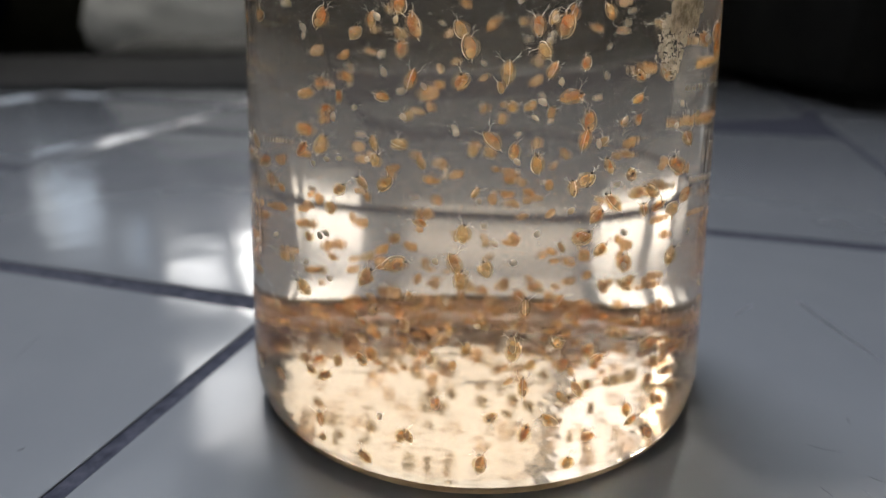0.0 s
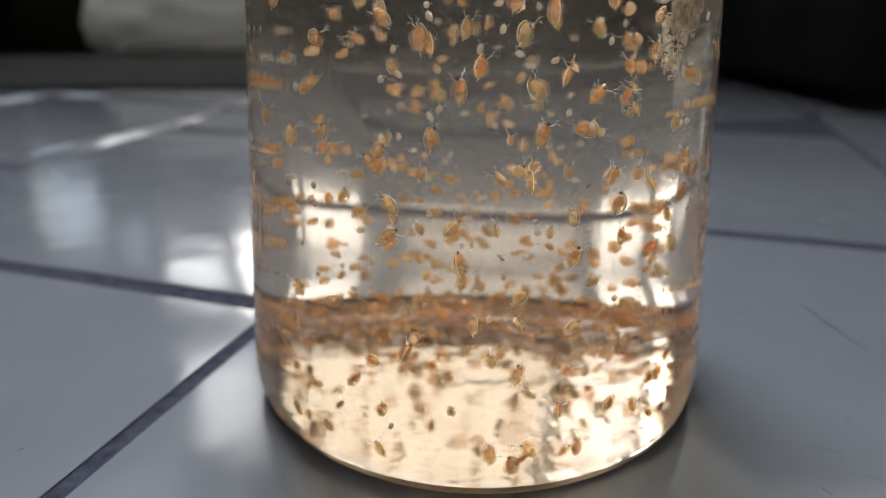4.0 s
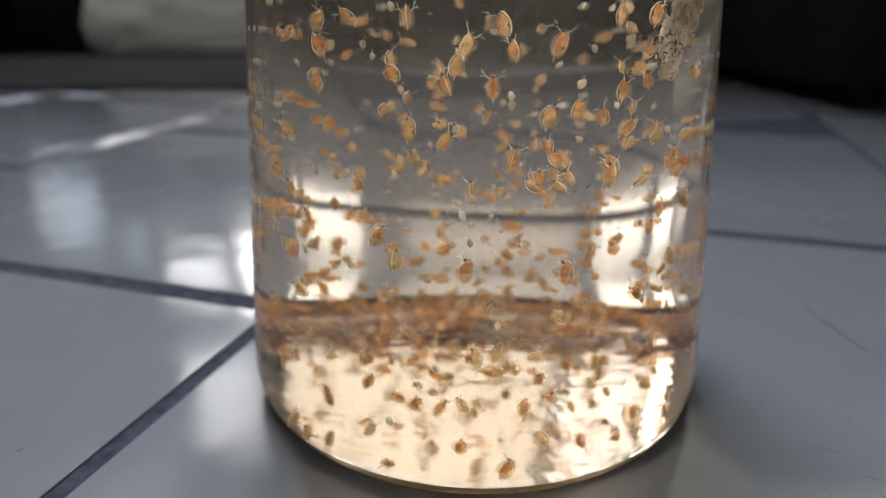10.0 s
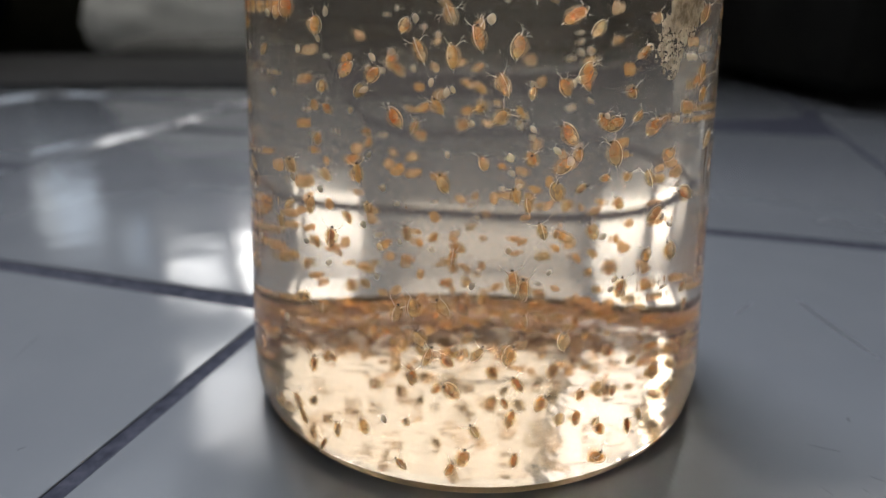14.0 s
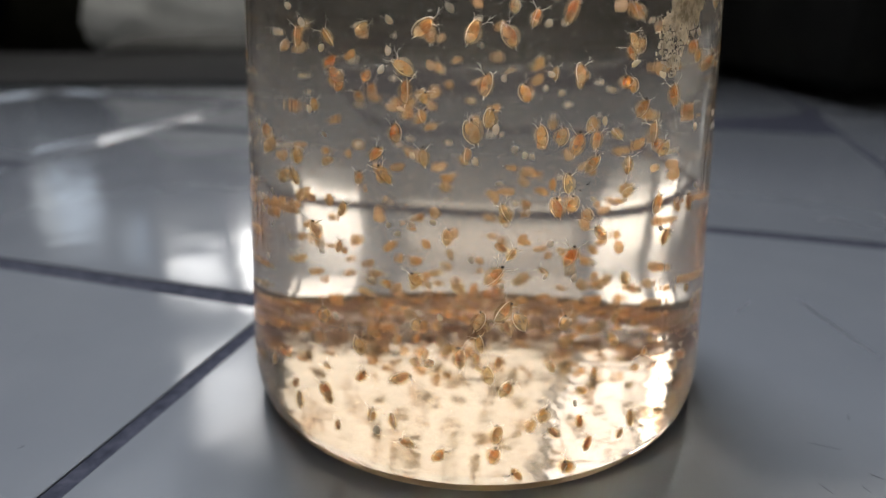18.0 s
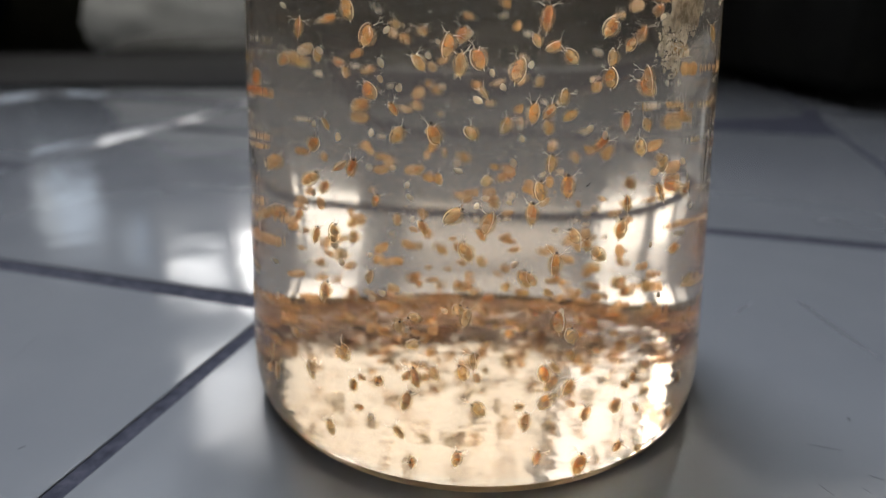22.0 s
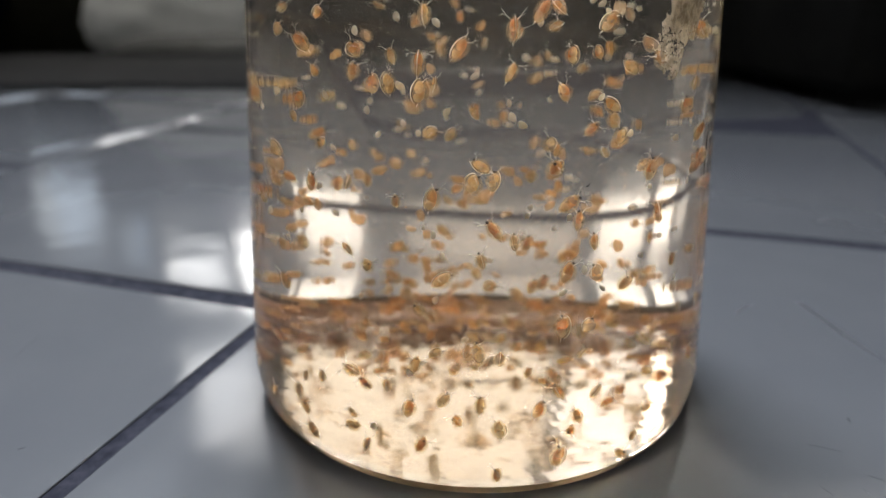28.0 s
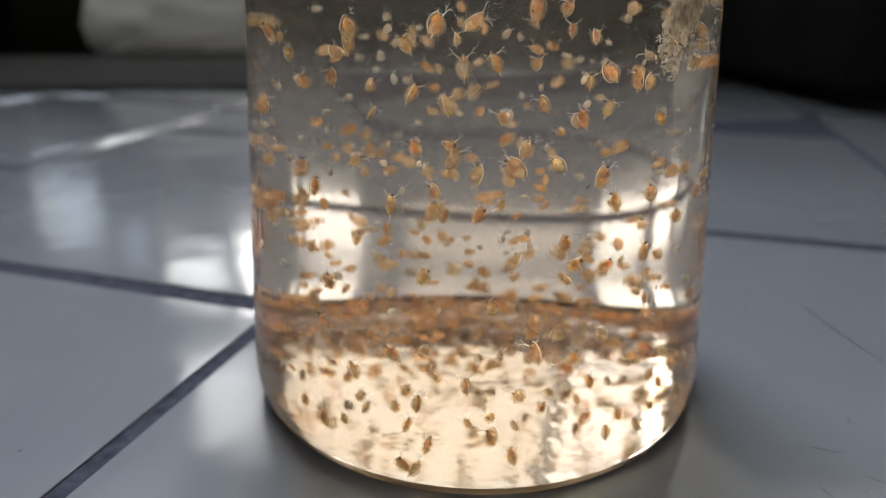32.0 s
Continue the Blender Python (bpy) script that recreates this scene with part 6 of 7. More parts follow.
    walk(swimmers[69], swim(69, [(0, -9.6, 105.0, 53.5), (2, -7.3, 98.0, 49.9), (3, -10.5, 99.3, 50.4), (7, -11.1, 99.5, 50.3), (8, -10.1, 99.3, 52.1), (9, -8.2, 98.6, 53.3), (10, -3.7, 97.2, 52.6), (12, -10.8, 99.3, 49.2), (14, -11.1, 99.0, 44.2), (17, -11.5, 99.2, 45.1), (18, -15.2, 100.9, 42.8), (19, -7.0, 97.1, 40.6), (20, -2.5, 96.3, 45.2), (21, -5.0, 96.2, 37.4), (22, -4.0, 94.9, 26.3), (23, 0.4, 94.0, 25.5), (24, 4.9, 93.1, 20.9), (25, 0.0, 93.5, 19.5), (28, -0.9, 93.7, 20.5), (29, -0.4, 93.6, 20.6), (30, -0.4, 93.3, 17.5), (31, 4.0, 93.1, 20.6), (32, 5.8, 93.0, 20.4)]))
    walk(swimmers[70], swim(70, [(0, 23.3, 99.6, 73.5), (2, 22.9, 99.4, 72.8), (3, 26.0, 100.7, 72.8), (7, 22.6, 99.1, 69.5), (8, 23.2, 99.5, 71.9), (10, 25.0, 100.3, 72.9), (11, 28.7, 102.0, 71.2), (12, 26.9, 101.0, 70.5), (13, 22.6, 99.2, 71.6), (14, 21.8, 98.9, 71.1), (17, 23.0, 99.4, 71.4), (18, 27.3, 101.0, 69.0), (19, 28.7, 101.8, 68.9), (20, 29.0, 102.0, 69.9), (21, 28.7, 101.9, 70.7), (22, 24.2, 99.5, 66.9), (23, 26.7, 100.2, 62.9), (24, 24.7, 99.8, 68.1), (25, 27.1, 100.5, 64.4), (29, 28.8, 101.5, 64.8), (30, 30.1, 101.8, 60.1), (31, 30.8, 102.6, 64.3), (32, 30.4, 102.3, 63.4)]))
    walk(swimmers[71], swim(71, [(0, 11.3, 93.7, 22.3), (1, 10.3, 93.7, 23.2), (6, 12.7, 94.1, 25.8), (7, 12.3, 94.1, 26.0), (8, 16.6, 94.5, 23.2), (9, 16.2, 94.7, 27.1), (10, 18.5, 95.2, 26.8), (11, 18.1, 94.9, 25.3), (12, 16.8, 94.4, 22.7), (13, 18.6, 94.9, 23.5), (14, 19.2, 94.9, 22.0), (17, 17.3, 94.6, 23.1), (18, 19.3, 95.2, 24.9), (19, 23.3, 96.2, 22.9), (20, 26.0, 97.5, 25.3), (21, 30.0, 99.5, 25.0), (22, 20.5, 95.3, 22.7), (23, 24.8, 96.7, 22.5), (24, 20.7, 95.4, 23.0), (28, 23.2, 96.3, 24.4), (30, 16.9, 94.4, 21.8), (32, 18.2, 94.8, 23.9)]))
    walk(swimmers[72], swim(72, [(0, -8.1, 109.2, 60.2), (3, -6.3, 101.8, 63.3), (6, -9.9, 103.2, 63.7), (9, -7.5, 102.2, 62.8), (11, -9.8, 102.5, 55.9), (13, -10.5, 103.4, 62.8), (14, -11.7, 103.8, 61.7), (17, -8.6, 102.6, 62.5), (18, -14.7, 105.4, 62.1), (19, -12.5, 103.9, 57.7), (21, -18.2, 106.9, 53.5), (22, -17.2, 106.4, 56.0), (24, -20.8, 110.1, 64.2), (25, -19.8, 108.7, 59.0), (28, -22.3, 110.7, 56.6), (29, -10.7, 102.6, 53.0), (30, -9.8, 102.8, 58.9), (32, -9.9, 102.8, 58.8)]))
    walk(swimmers[73], swim(73, [(0, 30.3, 119.7, 55.0), (1, 27.8, 118.8, 59.1), (2, 29.0, 119.5, 60.3), (8, 29.8, 120.0, 60.5), (12, 25.0, 117.9, 63.5), (13, 20.7, 116.4, 61.4), (14, 22.1, 116.7, 61.2), (19, 22.3, 116.7, 60.2), (20, 21.2, 116.5, 61.3), (21, 16.8, 115.7, 62.8), (22, 14.5, 115.8, 68.3), (23, 14.1, 115.8, 68.9), (24, 12.0, 115.7, 70.1), (29, 11.6, 115.7, 71.3), (30, 12.0, 115.7, 70.3), (32, 14.5, 115.7, 67.2)]))
    walk(swimmers[74], swim(74, [(0, -20.1, 122.5, 32.0), (1, -19.6, 121.1, 24.3), (3, -16.9, 119.0, 25.2), (6, -14.1, 117.3, 25.3), (8, -13.4, 115.9, 17.6), (10, -7.5, 112.4, 10.4), (11, -22.2, 111.2, 5.6), (12, -20.2, 108.6, 5.5), (13, -18.3, 105.8, 5.3), (14, -16.9, 116.9, 8.1), (17, -16.0, 116.2, 7.9), (18, -18.1, 115.4, 6.5), (19, -15.6, 107.2, 5.8), (20, -10.0, 102.0, 5.5), (21, -11.9, 102.5, 5.4), (22, -12.4, 111.7, 6.6), (23, -13.2, 114.5, 7.5), (24, -15.1, 100.3, 4.9), (25, -19.4, 100.2, 4.4), (28, -14.6, 99.9, 4.9), (29, -18.6, 101.9, 4.8), (30, -19.4, 105.5, 5.2), (31, -20.9, 102.2, 4.6), (32, -16.2, 98.6, 4.5)]))
    walk(swimmers[75], swim(75, [(0, 20.7, 101.3, 66.2), (6, 19.5, 101.1, 68.1), (7, 21.0, 101.5, 67.9), (9, 20.4, 101.6, 71.4), (10, 14.0, 100.3, 71.0), (11, 13.0, 99.9, 67.6), (12, 9.4, 99.9, 71.9), (13, 7.5, 99.9, 71.6), (14, 5.5, 99.9, 71.5), (17, 10.1, 100.0, 72.3), (20, 9.5, 99.9, 71.6), (21, 7.1, 99.7, 69.2), (22, 6.3, 99.2, 61.8), (23, 5.5, 99.3, 62.7), (24, 4.1, 99.5, 63.9), (25, 5.6, 99.5, 66.0), (28, -0.8, 100.0, 63.2), (29, 0.1, 99.9, 63.8), (30, 5.3, 99.4, 64.8), (31, 3.7, 99.8, 67.7), (32, 2.3, 100.1, 69.7)]))
    walk(swimmers[76], swim(76, [(0, -1.9, 123.2, 46.7), (6, -0.9, 115.4, 44.6), (7, -3.1, 115.8, 44.3), (9, -4.2, 116.2, 45.7), (10, -1.4, 115.8, 47.5), (13, 0.1, 116.1, 54.4), (14, -3.2, 116.8, 54.1), (18, -2.1, 116.7, 55.7), (20, 2.5, 115.7, 53.2), (21, 3.4, 115.0, 46.6), (22, 7.7, 114.5, 45.0), (23, 2.9, 115.2, 48.4), (24, 2.9, 115.3, 49.9), (25, 1.2, 115.7, 51.1), (28, 2.2, 115.7, 53.0), (29, 0.8, 115.9, 52.7), (30, -0.9, 116.3, 54.2), (31, -4.6, 117.4, 57.0), (32, -9.6, 119.5, 61.1)]))
    walk(swimmers[77], swim(77, [(0, 25.9, 111.9, 48.4), (8, 24.5, 104.7, 46.0), (9, 29.8, 106.8, 41.7), (10, 27.4, 105.0, 36.9), (11, 19.8, 102.5, 39.1), (12, 20.9, 102.5, 36.3), (13, 22.6, 103.0, 36.1), (14, 23.6, 103.6, 38.8), (17, 21.5, 103.2, 41.2), (18, 20.2, 103.0, 43.3), (19, 16.3, 101.8, 39.7), (22, 20.8, 102.7, 38.2), (23, 21.1, 102.9, 38.9), (24, 17.0, 101.8, 38.6), (28, 11.4, 101.1, 37.7), (29, 18.9, 101.9, 35.5), (30, 18.5, 101.7, 33.9), (32, 19.5, 101.7, 31.4)]))
    walk(swimmers[78], swim(78, [(0, 29.3, 108.0, 63.8), (8, 28.3, 107.6, 65.0), (10, 30.3, 108.9, 67.2), (17, 30.7, 108.8, 63.6), (19, 24.7, 106.0, 66.5), (20, 19.4, 104.4, 68.3), (22, 18.7, 104.1, 66.7), (23, 18.5, 104.1, 66.9), (28, 18.9, 104.2, 67.0), (29, 15.6, 103.7, 69.0), (30, 16.6, 104.0, 71.7), (31, 16.4, 104.0, 72.2), (32, 18.5, 112.9, 73.6)]))
    walk(swimmers[79], swim(79, [(0, -4.7, 106.2, 26.2), (2, -7.3, 107.1, 27.2), (3, -3.6, 105.5, 22.6), (6, -7.2, 106.3, 20.7), (7, -0.4, 105.1, 25.5), (8, 4.1, 103.8, 19.1), (9, 5.3, 103.3, 15.0), (10, 5.7, 100.2, 5.8), (11, 10.8, 97.8, 5.4), (12, 6.4, 102.2, 6.1), (13, 9.8, 102.4, 8.1), (14, 10.8, 102.3, 6.5), (17, 16.9, 103.7, 12.2), (18, 18.2, 104.0, 12.7), (19, 14.2, 102.8, 8.1), (20, 15.4, 96.5, 5.1), (21, 21.6, 97.8, 5.1), (22, 21.7, 102.8, 5.8), (23, 17.9, 101.9, 5.8), (24, 21.5, 104.9, 13.5), (25, 18.3, 103.8, 11.5), (28, 16.9, 103.5, 10.5), (29, 18.0, 102.8, 6.0), (30, 13.0, 103.0, 10.8), (31, 13.1, 96.2, 5.1), (32, 17.9, 103.4, 8.5)]))
    walk(swimmers[80], swim(80, [(0, 31.6, 104.4, 42.2), (3, 30.6, 104.4, 48.3), (9, 27.0, 102.6, 49.9), (10, 19.1, 99.7, 49.0), (11, 23.5, 101.4, 53.3), (12, 22.4, 101.1, 54.0), (13, 20.5, 100.5, 53.7), (14, 18.3, 99.7, 50.7), (19, 17.2, 99.9, 55.4), (29, 15.6, 100.2, 63.0), (30, 15.3, 100.0, 61.8), (31, 13.4, 99.5, 58.7), (32, 12.4, 99.0, 53.7)]))
    walk(swimmers[81], swim(81, [(0, -11.6, 112.1, 69.9), (1, -13.2, 112.7, 66.8), (2, -21.9, 119.2, 64.5), (8, -21.1, 118.5, 65.3), (9, -20.7, 118.0, 64.2), (11, -24.7, 123.8, 69.5), (13, -26.3, 126.1, 63.5), (19, -22.0, 119.7, 67.9), (21, -21.7, 119.6, 68.6), (22, -22.9, 120.5, 64.8), (24, -23.3, 121.1, 65.5), (25, -22.7, 120.6, 66.9), (28, -23.4, 121.8, 69.9), (30, -19.5, 116.8, 63.9), (31, -20.7, 118.0, 64.3), (32, -15.0, 113.7, 66.9)]))
    walk(swimmers[82], swim(82, [(0, 8.8, 104.3, 62.3), (1, 6.8, 103.9, 57.9), (2, 3.0, 103.9, 54.9), (3, 8.6, 103.5, 52.9), (6, 11.0, 103.6, 52.9), (7, 5.2, 104.1, 59.3), (8, 8.8, 104.1, 60.4), (10, 7.0, 103.9, 57.8), (11, 8.5, 103.8, 56.0), (13, 13.8, 104.2, 57.1), (17, 13.6, 104.6, 62.4), (18, 16.7, 105.2, 63.9), (19, 12.6, 104.8, 66.8), (21, 12.8, 104.4, 61.0), (22, 9.7, 103.8, 56.7), (24, 4.6, 103.9, 56.3), (25, 6.2, 103.8, 55.9), (29, 4.8, 104.2, 60.3), (30, 7.6, 104.2, 61.4), (31, 8.4, 104.1, 60.2), (32, 5.3, 104.3, 62.0)]))
    walk(swimmers[83], swim(83, [(0, 27.9, 110.0, 7.2), (2, 22.4, 107.8, 6.7), (3, 23.3, 108.2, 7.8), (6, 29.5, 98.0, 4.5), (7, 29.5, 95.9, 4.2), (8, 27.5, 101.1, 5.2), (9, 28.5, 103.1, 5.4), (10, 33.6, 93.1, 4.1), (11, 33.5, 96.7, 4.0), (12, 32.3, 96.7, 4.1), (13, 35.1, 99.4, 4.2), (14, 33.9, 100.1, 4.4), (17, 34.5, 90.8, 2.7), (19, 30.9, 88.4, 2.5), (20, 34.3, 92.3, 3.5), (21, 34.4, 89.1, 2.5), (22, 33.9, 89.7, 2.5), (23, 30.0, 88.5, 2.8), (24, 30.1, 96.1, 4.2), (25, 37.1, 98.4, 3.8), (28, 33.0, 92.2, 3.8), (30, 41.9, 97.4, 3.0), (31, 40.3, 96.4, 3.2), (32, 36.1, 103.3, 4.6)]))
    walk(swimmers[84], swim(84, [(0, -14.4, 116.4, 59.4), (2, -16.1, 117.5, 59.3), (3, -15.4, 116.7, 55.2), (6, -22.3, 121.5, 45.7), (7, -19.5, 118.9, 47.4), (8, -13.1, 114.7, 48.6), (9, -15.9, 115.8, 43.5), (10, -15.0, 115.4, 46.0), (11, -21.3, 121.1, 51.8), (12, -17.7, 118.1, 53.7), (13, -16.9, 117.4, 52.4), (14, -18.0, 118.1, 51.6), (17, -17.3, 117.7, 52.6), (18, -16.7, 116.7, 47.5), (19, -16.5, 117.0, 51.2), (20, -19.7, 119.2, 48.2), (21, -18.5, 117.9, 46.1), (22, -21.7, 119.7, 36.6), (23, -20.9, 119.6, 42.7), (24, -21.1, 118.7, 32.6), (25, -18.0, 115.3, 27.0), (28, -24.8, 122.7, 29.9), (30, -19.3, 116.5, 28.4), (31, -14.9, 112.7, 22.2), (32, -14.4, 117.6, 23.3)]))
    walk(swimmers[85], swim(85, [(0, 25.7, 109.7, 27.1), (2, 24.2, 109.0, 26.8), (6, 23.6, 109.1, 29.1), (8, 22.4, 108.2, 25.0), (9, 27.0, 109.6, 21.3), (10, 23.7, 108.5, 23.2), (11, 17.7, 107.6, 29.5), (12, 26.6, 110.6, 32.6), (13, 26.1, 111.3, 41.1), (14, 27.9, 112.2, 41.5), (17, 24.7, 110.8, 41.9), (19, 22.4, 109.3, 34.8), (20, 23.9, 109.5, 32.3), (21, 21.4, 109.2, 36.6), (22, 23.3, 109.6, 34.4), (23, 27.4, 111.2, 34.3), (24, 25.1, 110.3, 35.5), (25, 29.9, 112.2, 31.6), (28, 33.5, 114.9, 34.2), (31, 34.7, 115.5, 30.5), (32, 31.8, 112.6, 24.8)]))
    walk(swimmers[86], swim(86, [(0, 29.4, 110.9, 47.2), (1, 26.3, 103.6, 50.2), (2, 31.3, 106.4, 51.4), (3, 38.9, 112.7, 48.0), (17, 33.6, 108.0, 51.1), (19, 32.4, 107.0, 50.2), (21, 35.3, 109.4, 51.3), (22, 34.5, 108.5, 48.9), (24, 32.1, 106.4, 45.9), (28, 31.2, 106.1, 49.4), (31, 29.5, 104.7, 45.3), (32, 32.9, 109.4, 44.0)]))
    walk(swimmers[87], swim(87, [(0, -19.2, 128.1, 58.7), (2, -20.0, 121.4, 57.5), (9, -19.4, 121.1, 61.0), (10, -18.0, 120.1, 62.8), (11, -18.3, 120.6, 64.6), (12, -19.2, 121.3, 63.7), (13, -16.7, 119.2, 64.0), (14, -17.0, 119.2, 60.6), (18, -18.3, 119.8, 57.0), (20, -16.8, 118.8, 58.3), (21, -18.6, 121.0, 66.4), (22, -17.4, 119.9, 65.5), (23, -10.4, 115.7, 64.4), (24, -13.8, 118.0, 71.3), (25, -16.0, 119.2, 68.5), (28, -18.0, 120.2, 63.1), (29, -20.3, 121.9, 59.6), (30, -24.8, 128.2, 59.0), (32, -25.2, 133.8, 56.4)]))
    walk(swimmers[88], swim(88, [(0, 24.6, 108.1, 53.2), (2, 22.9, 100.3, 52.9), (6, 20.7, 100.0, 57.6), (7, 17.1, 98.9, 54.4), (9, 15.3, 98.3, 51.8), (10, 15.7, 98.6, 54.1), (13, 15.1, 98.6, 55.1), (14, 13.0, 97.4, 44.9), (17, 18.3, 97.9, 40.5), (18, 10.7, 96.5, 36.8), (19, 13.0, 96.2, 32.2), (22, 13.9, 96.4, 32.6), (24, 13.5, 96.1, 30.1), (25, 5.8, 95.3, 24.8), (28, 4.1, 95.0, 20.3), (29, 5.0, 95.0, 21.5), (30, 6.8, 94.7, 18.6), (31, 5.1, 94.1, 12.4), (32, 4.5, 93.6, 7.2)]))
    walk(swimmers[89], swim(89, [(0, -2.6, 111.0, 38.4), (1, -2.5, 110.3, 32.2), (6, -3.9, 111.1, 35.9), (7, -5.6, 112.4, 44.1), (10, -12.2, 115.0, 44.5), (11, -6.3, 112.4, 42.1), (13, -12.2, 114.8, 41.9), (14, -13.9, 115.2, 37.9), (17, -11.7, 114.0, 37.8), (18, -11.9, 114.9, 45.0), (19, -13.0, 115.5, 45.3), (20, -12.8, 115.2, 43.8), (21, -12.9, 115.0, 41.0), (22, -9.4, 113.4, 41.5), (23, -12.4, 115.0, 43.8), (24, -11.9, 114.9, 44.7), (25, -8.4, 113.3, 43.4), (28, -20.1, 119.8, 39.6), (29, -20.6, 120.1, 38.0), (31, -16.0, 116.2, 35.5), (32, -20.0, 118.7, 31.3)]))
    walk(swimmers[90], swim(90, [(0, 5.7, 108.5, 44.6), (1, 7.5, 102.6, 41.6), (3, 7.5, 102.7, 42.6), (6, 9.8, 102.1, 36.2), (7, 9.9, 101.7, 32.4), (9, 7.4, 101.1, 26.5), (10, 7.4, 101.0, 25.7), (12, 9.7, 100.3, 18.9), (13, 13.2, 101.0, 24.0), (14, 13.6, 101.0, 23.5), (17, 18.9, 101.0, 14.2), (18, 25.2, 102.7, 11.9), (19, 25.2, 102.7, 12.1), (20, 22.6, 102.1, 15.4), (21, 28.6, 104.3, 12.6), (22, 33.2, 101.7, 4.7), (23, 31.8, 102.2, 5.0), (24, 27.2, 103.0, 6.4), (25, 26.8, 103.1, 9.3), (28, 23.0, 102.4, 16.5), (29, 24.7, 102.6, 12.5), (30, 17.7, 101.6, 22.5), (31, 14.7, 100.5, 16.9), (32, 9.7, 100.1, 17.3)]))
    walk(swimmers[91], swim(91, [(0, 29.2, 108.3, 60.1), (14, 29.1, 103.1, 57.9), (19, 27.9, 102.9, 63.0), (20, 27.2, 102.9, 66.9), (23, 28.4, 103.5, 67.7), (24, 30.3, 104.8, 70.0), (28, 22.2, 100.8, 67.7), (29, 19.6, 100.2, 69.8), (30, 19.9, 100.4, 71.4), (32, 18.7, 106.1, 70.7)]))
    walk(swimmers[92], swim(92, [(0, -21.2, 92.2, 3.1), (1, -16.8, 98.2, 4.4), (2, -16.0, 95.0, 4.0), (3, -15.4, 103.2, 5.3), (6, -19.6, 92.1, 3.5), (7, -16.9, 90.3, 3.4), (8, -15.0, 94.2, 4.0), (9, -16.8, 97.6, 4.3), (10, -12.7, 97.7, 4.7), (11, -11.5, 91.7, 3.8), (12, -16.6, 91.4, 4.1), (13, -14.9, 88.5, 3.0), (14, -21.0, 90.9, 2.5), (17, -20.3, 91.7, 3.1), (19, -18.1, 91.7, 3.8), (20, -13.3, 88.2, 3.3), (22, -13.4, 101.6, 5.2), (23, -21.0, 97.4, 3.9), (24, -24.2, 104.7, 4.5), (25, -27.2, 111.5, 4.9), (28, -22.6, 112.4, 5.7), (29, -24.9, 111.5, 5.2), (30, -26.0, 114.4, 5.4), (31, -27.5, 107.3, 4.4), (32, -25.3, 113.1, 7.1)]))
    walk(swimmers[93], swim(93, [(0, 36.2, 93.5, 3.4), (2, 41.5, 99.1, 3.8), (7, 39.6, 107.1, 4.8), (9, 40.5, 106.5, 4.5), (11, 38.5, 104.8, 4.5), (12, 33.8, 102.1, 4.8), (13, 32.5, 101.5, 7.7), (14, 39.6, 107.1, 4.9), (17, 40.5, 100.7, 3.7), (18, 38.3, 100.1, 3.9), (19, 38.8, 101.8, 4.1), (20, 41.8, 108.1, 4.5), (21, 39.5, 107.1, 5.7), (22, 42.1, 110.2, 5.9), (23, 45.7, 113.0, 4.3), (25, 42.1, 110.2, 5.7), (28, 34.9, 103.6, 11.6), (29, 36.8, 104.9, 9.1), (30, 29.9, 101.3, 21.0), (31, 36.0, 104.5, 12.0), (32, 41.8, 107.9, 4.4)]))
    walk(swimmers[94], swim(94, [(0, -5.4, 90.2, 6.0), (1, -2.2, 85.6, 3.8), (2, 5.8, 97.2, 6.3), (3, 7.6, 97.2, 6.5), (6, -5.3, 99.2, 8.4), (7, -1.6, 98.4, 8.7), (8, -2.0, 98.7, 11.0), (9, -0.2, 98.2, 9.4), (10, -3.4, 99.1, 11.8), (11, -2.5, 98.9, 11.6), (12, -1.6, 98.6, 11.1), (13, -5.3, 98.3, 5.2), (14, -5.4, 97.0, 5.0), (17, -2.1, 98.1, 5.6), (18, -1.6, 99.1, 15.5), (19, 3.9, 97.6, 8.3), (20, -3.4, 98.8, 9.0), (22, -5.2, 99.7, 13.0), (23, -5.7, 99.9, 13.8), (24, -7.2, 99.7, 7.8), (25, -16.7, 104.3, 9.5), (28, -19.8, 106.3, 8.9), (29, -21.9, 107.9, 8.1), (30, -20.6, 107.5, 13.2), (31, -21.8, 108.0, 8.7), (32, -23.5, 109.4, 7.3)]))
    walk(swimmers[95], swim(95, [(0, 28.3, 121.9, 54.0), (6, 30.8, 117.0, 54.7), (7, 31.3, 116.9, 50.8), (8, 31.9, 117.5, 52.1), (12, 34.1, 119.1, 51.9), (13, 27.7, 114.7, 49.6), (14, 25.5, 113.4, 45.8), (18, 29.3, 114.8, 42.5), (19, 30.4, 115.8, 45.3), (20, 30.6, 115.7, 43.3), (21, 29.0, 115.0, 46.0), (22, 31.5, 117.4, 54.2), (24, 27.6, 114.4, 46.8), (28, 25.2, 113.7, 50.2), (30, 22.5, 113.0, 53.3), (32, 20.6, 112.7, 55.9)]))
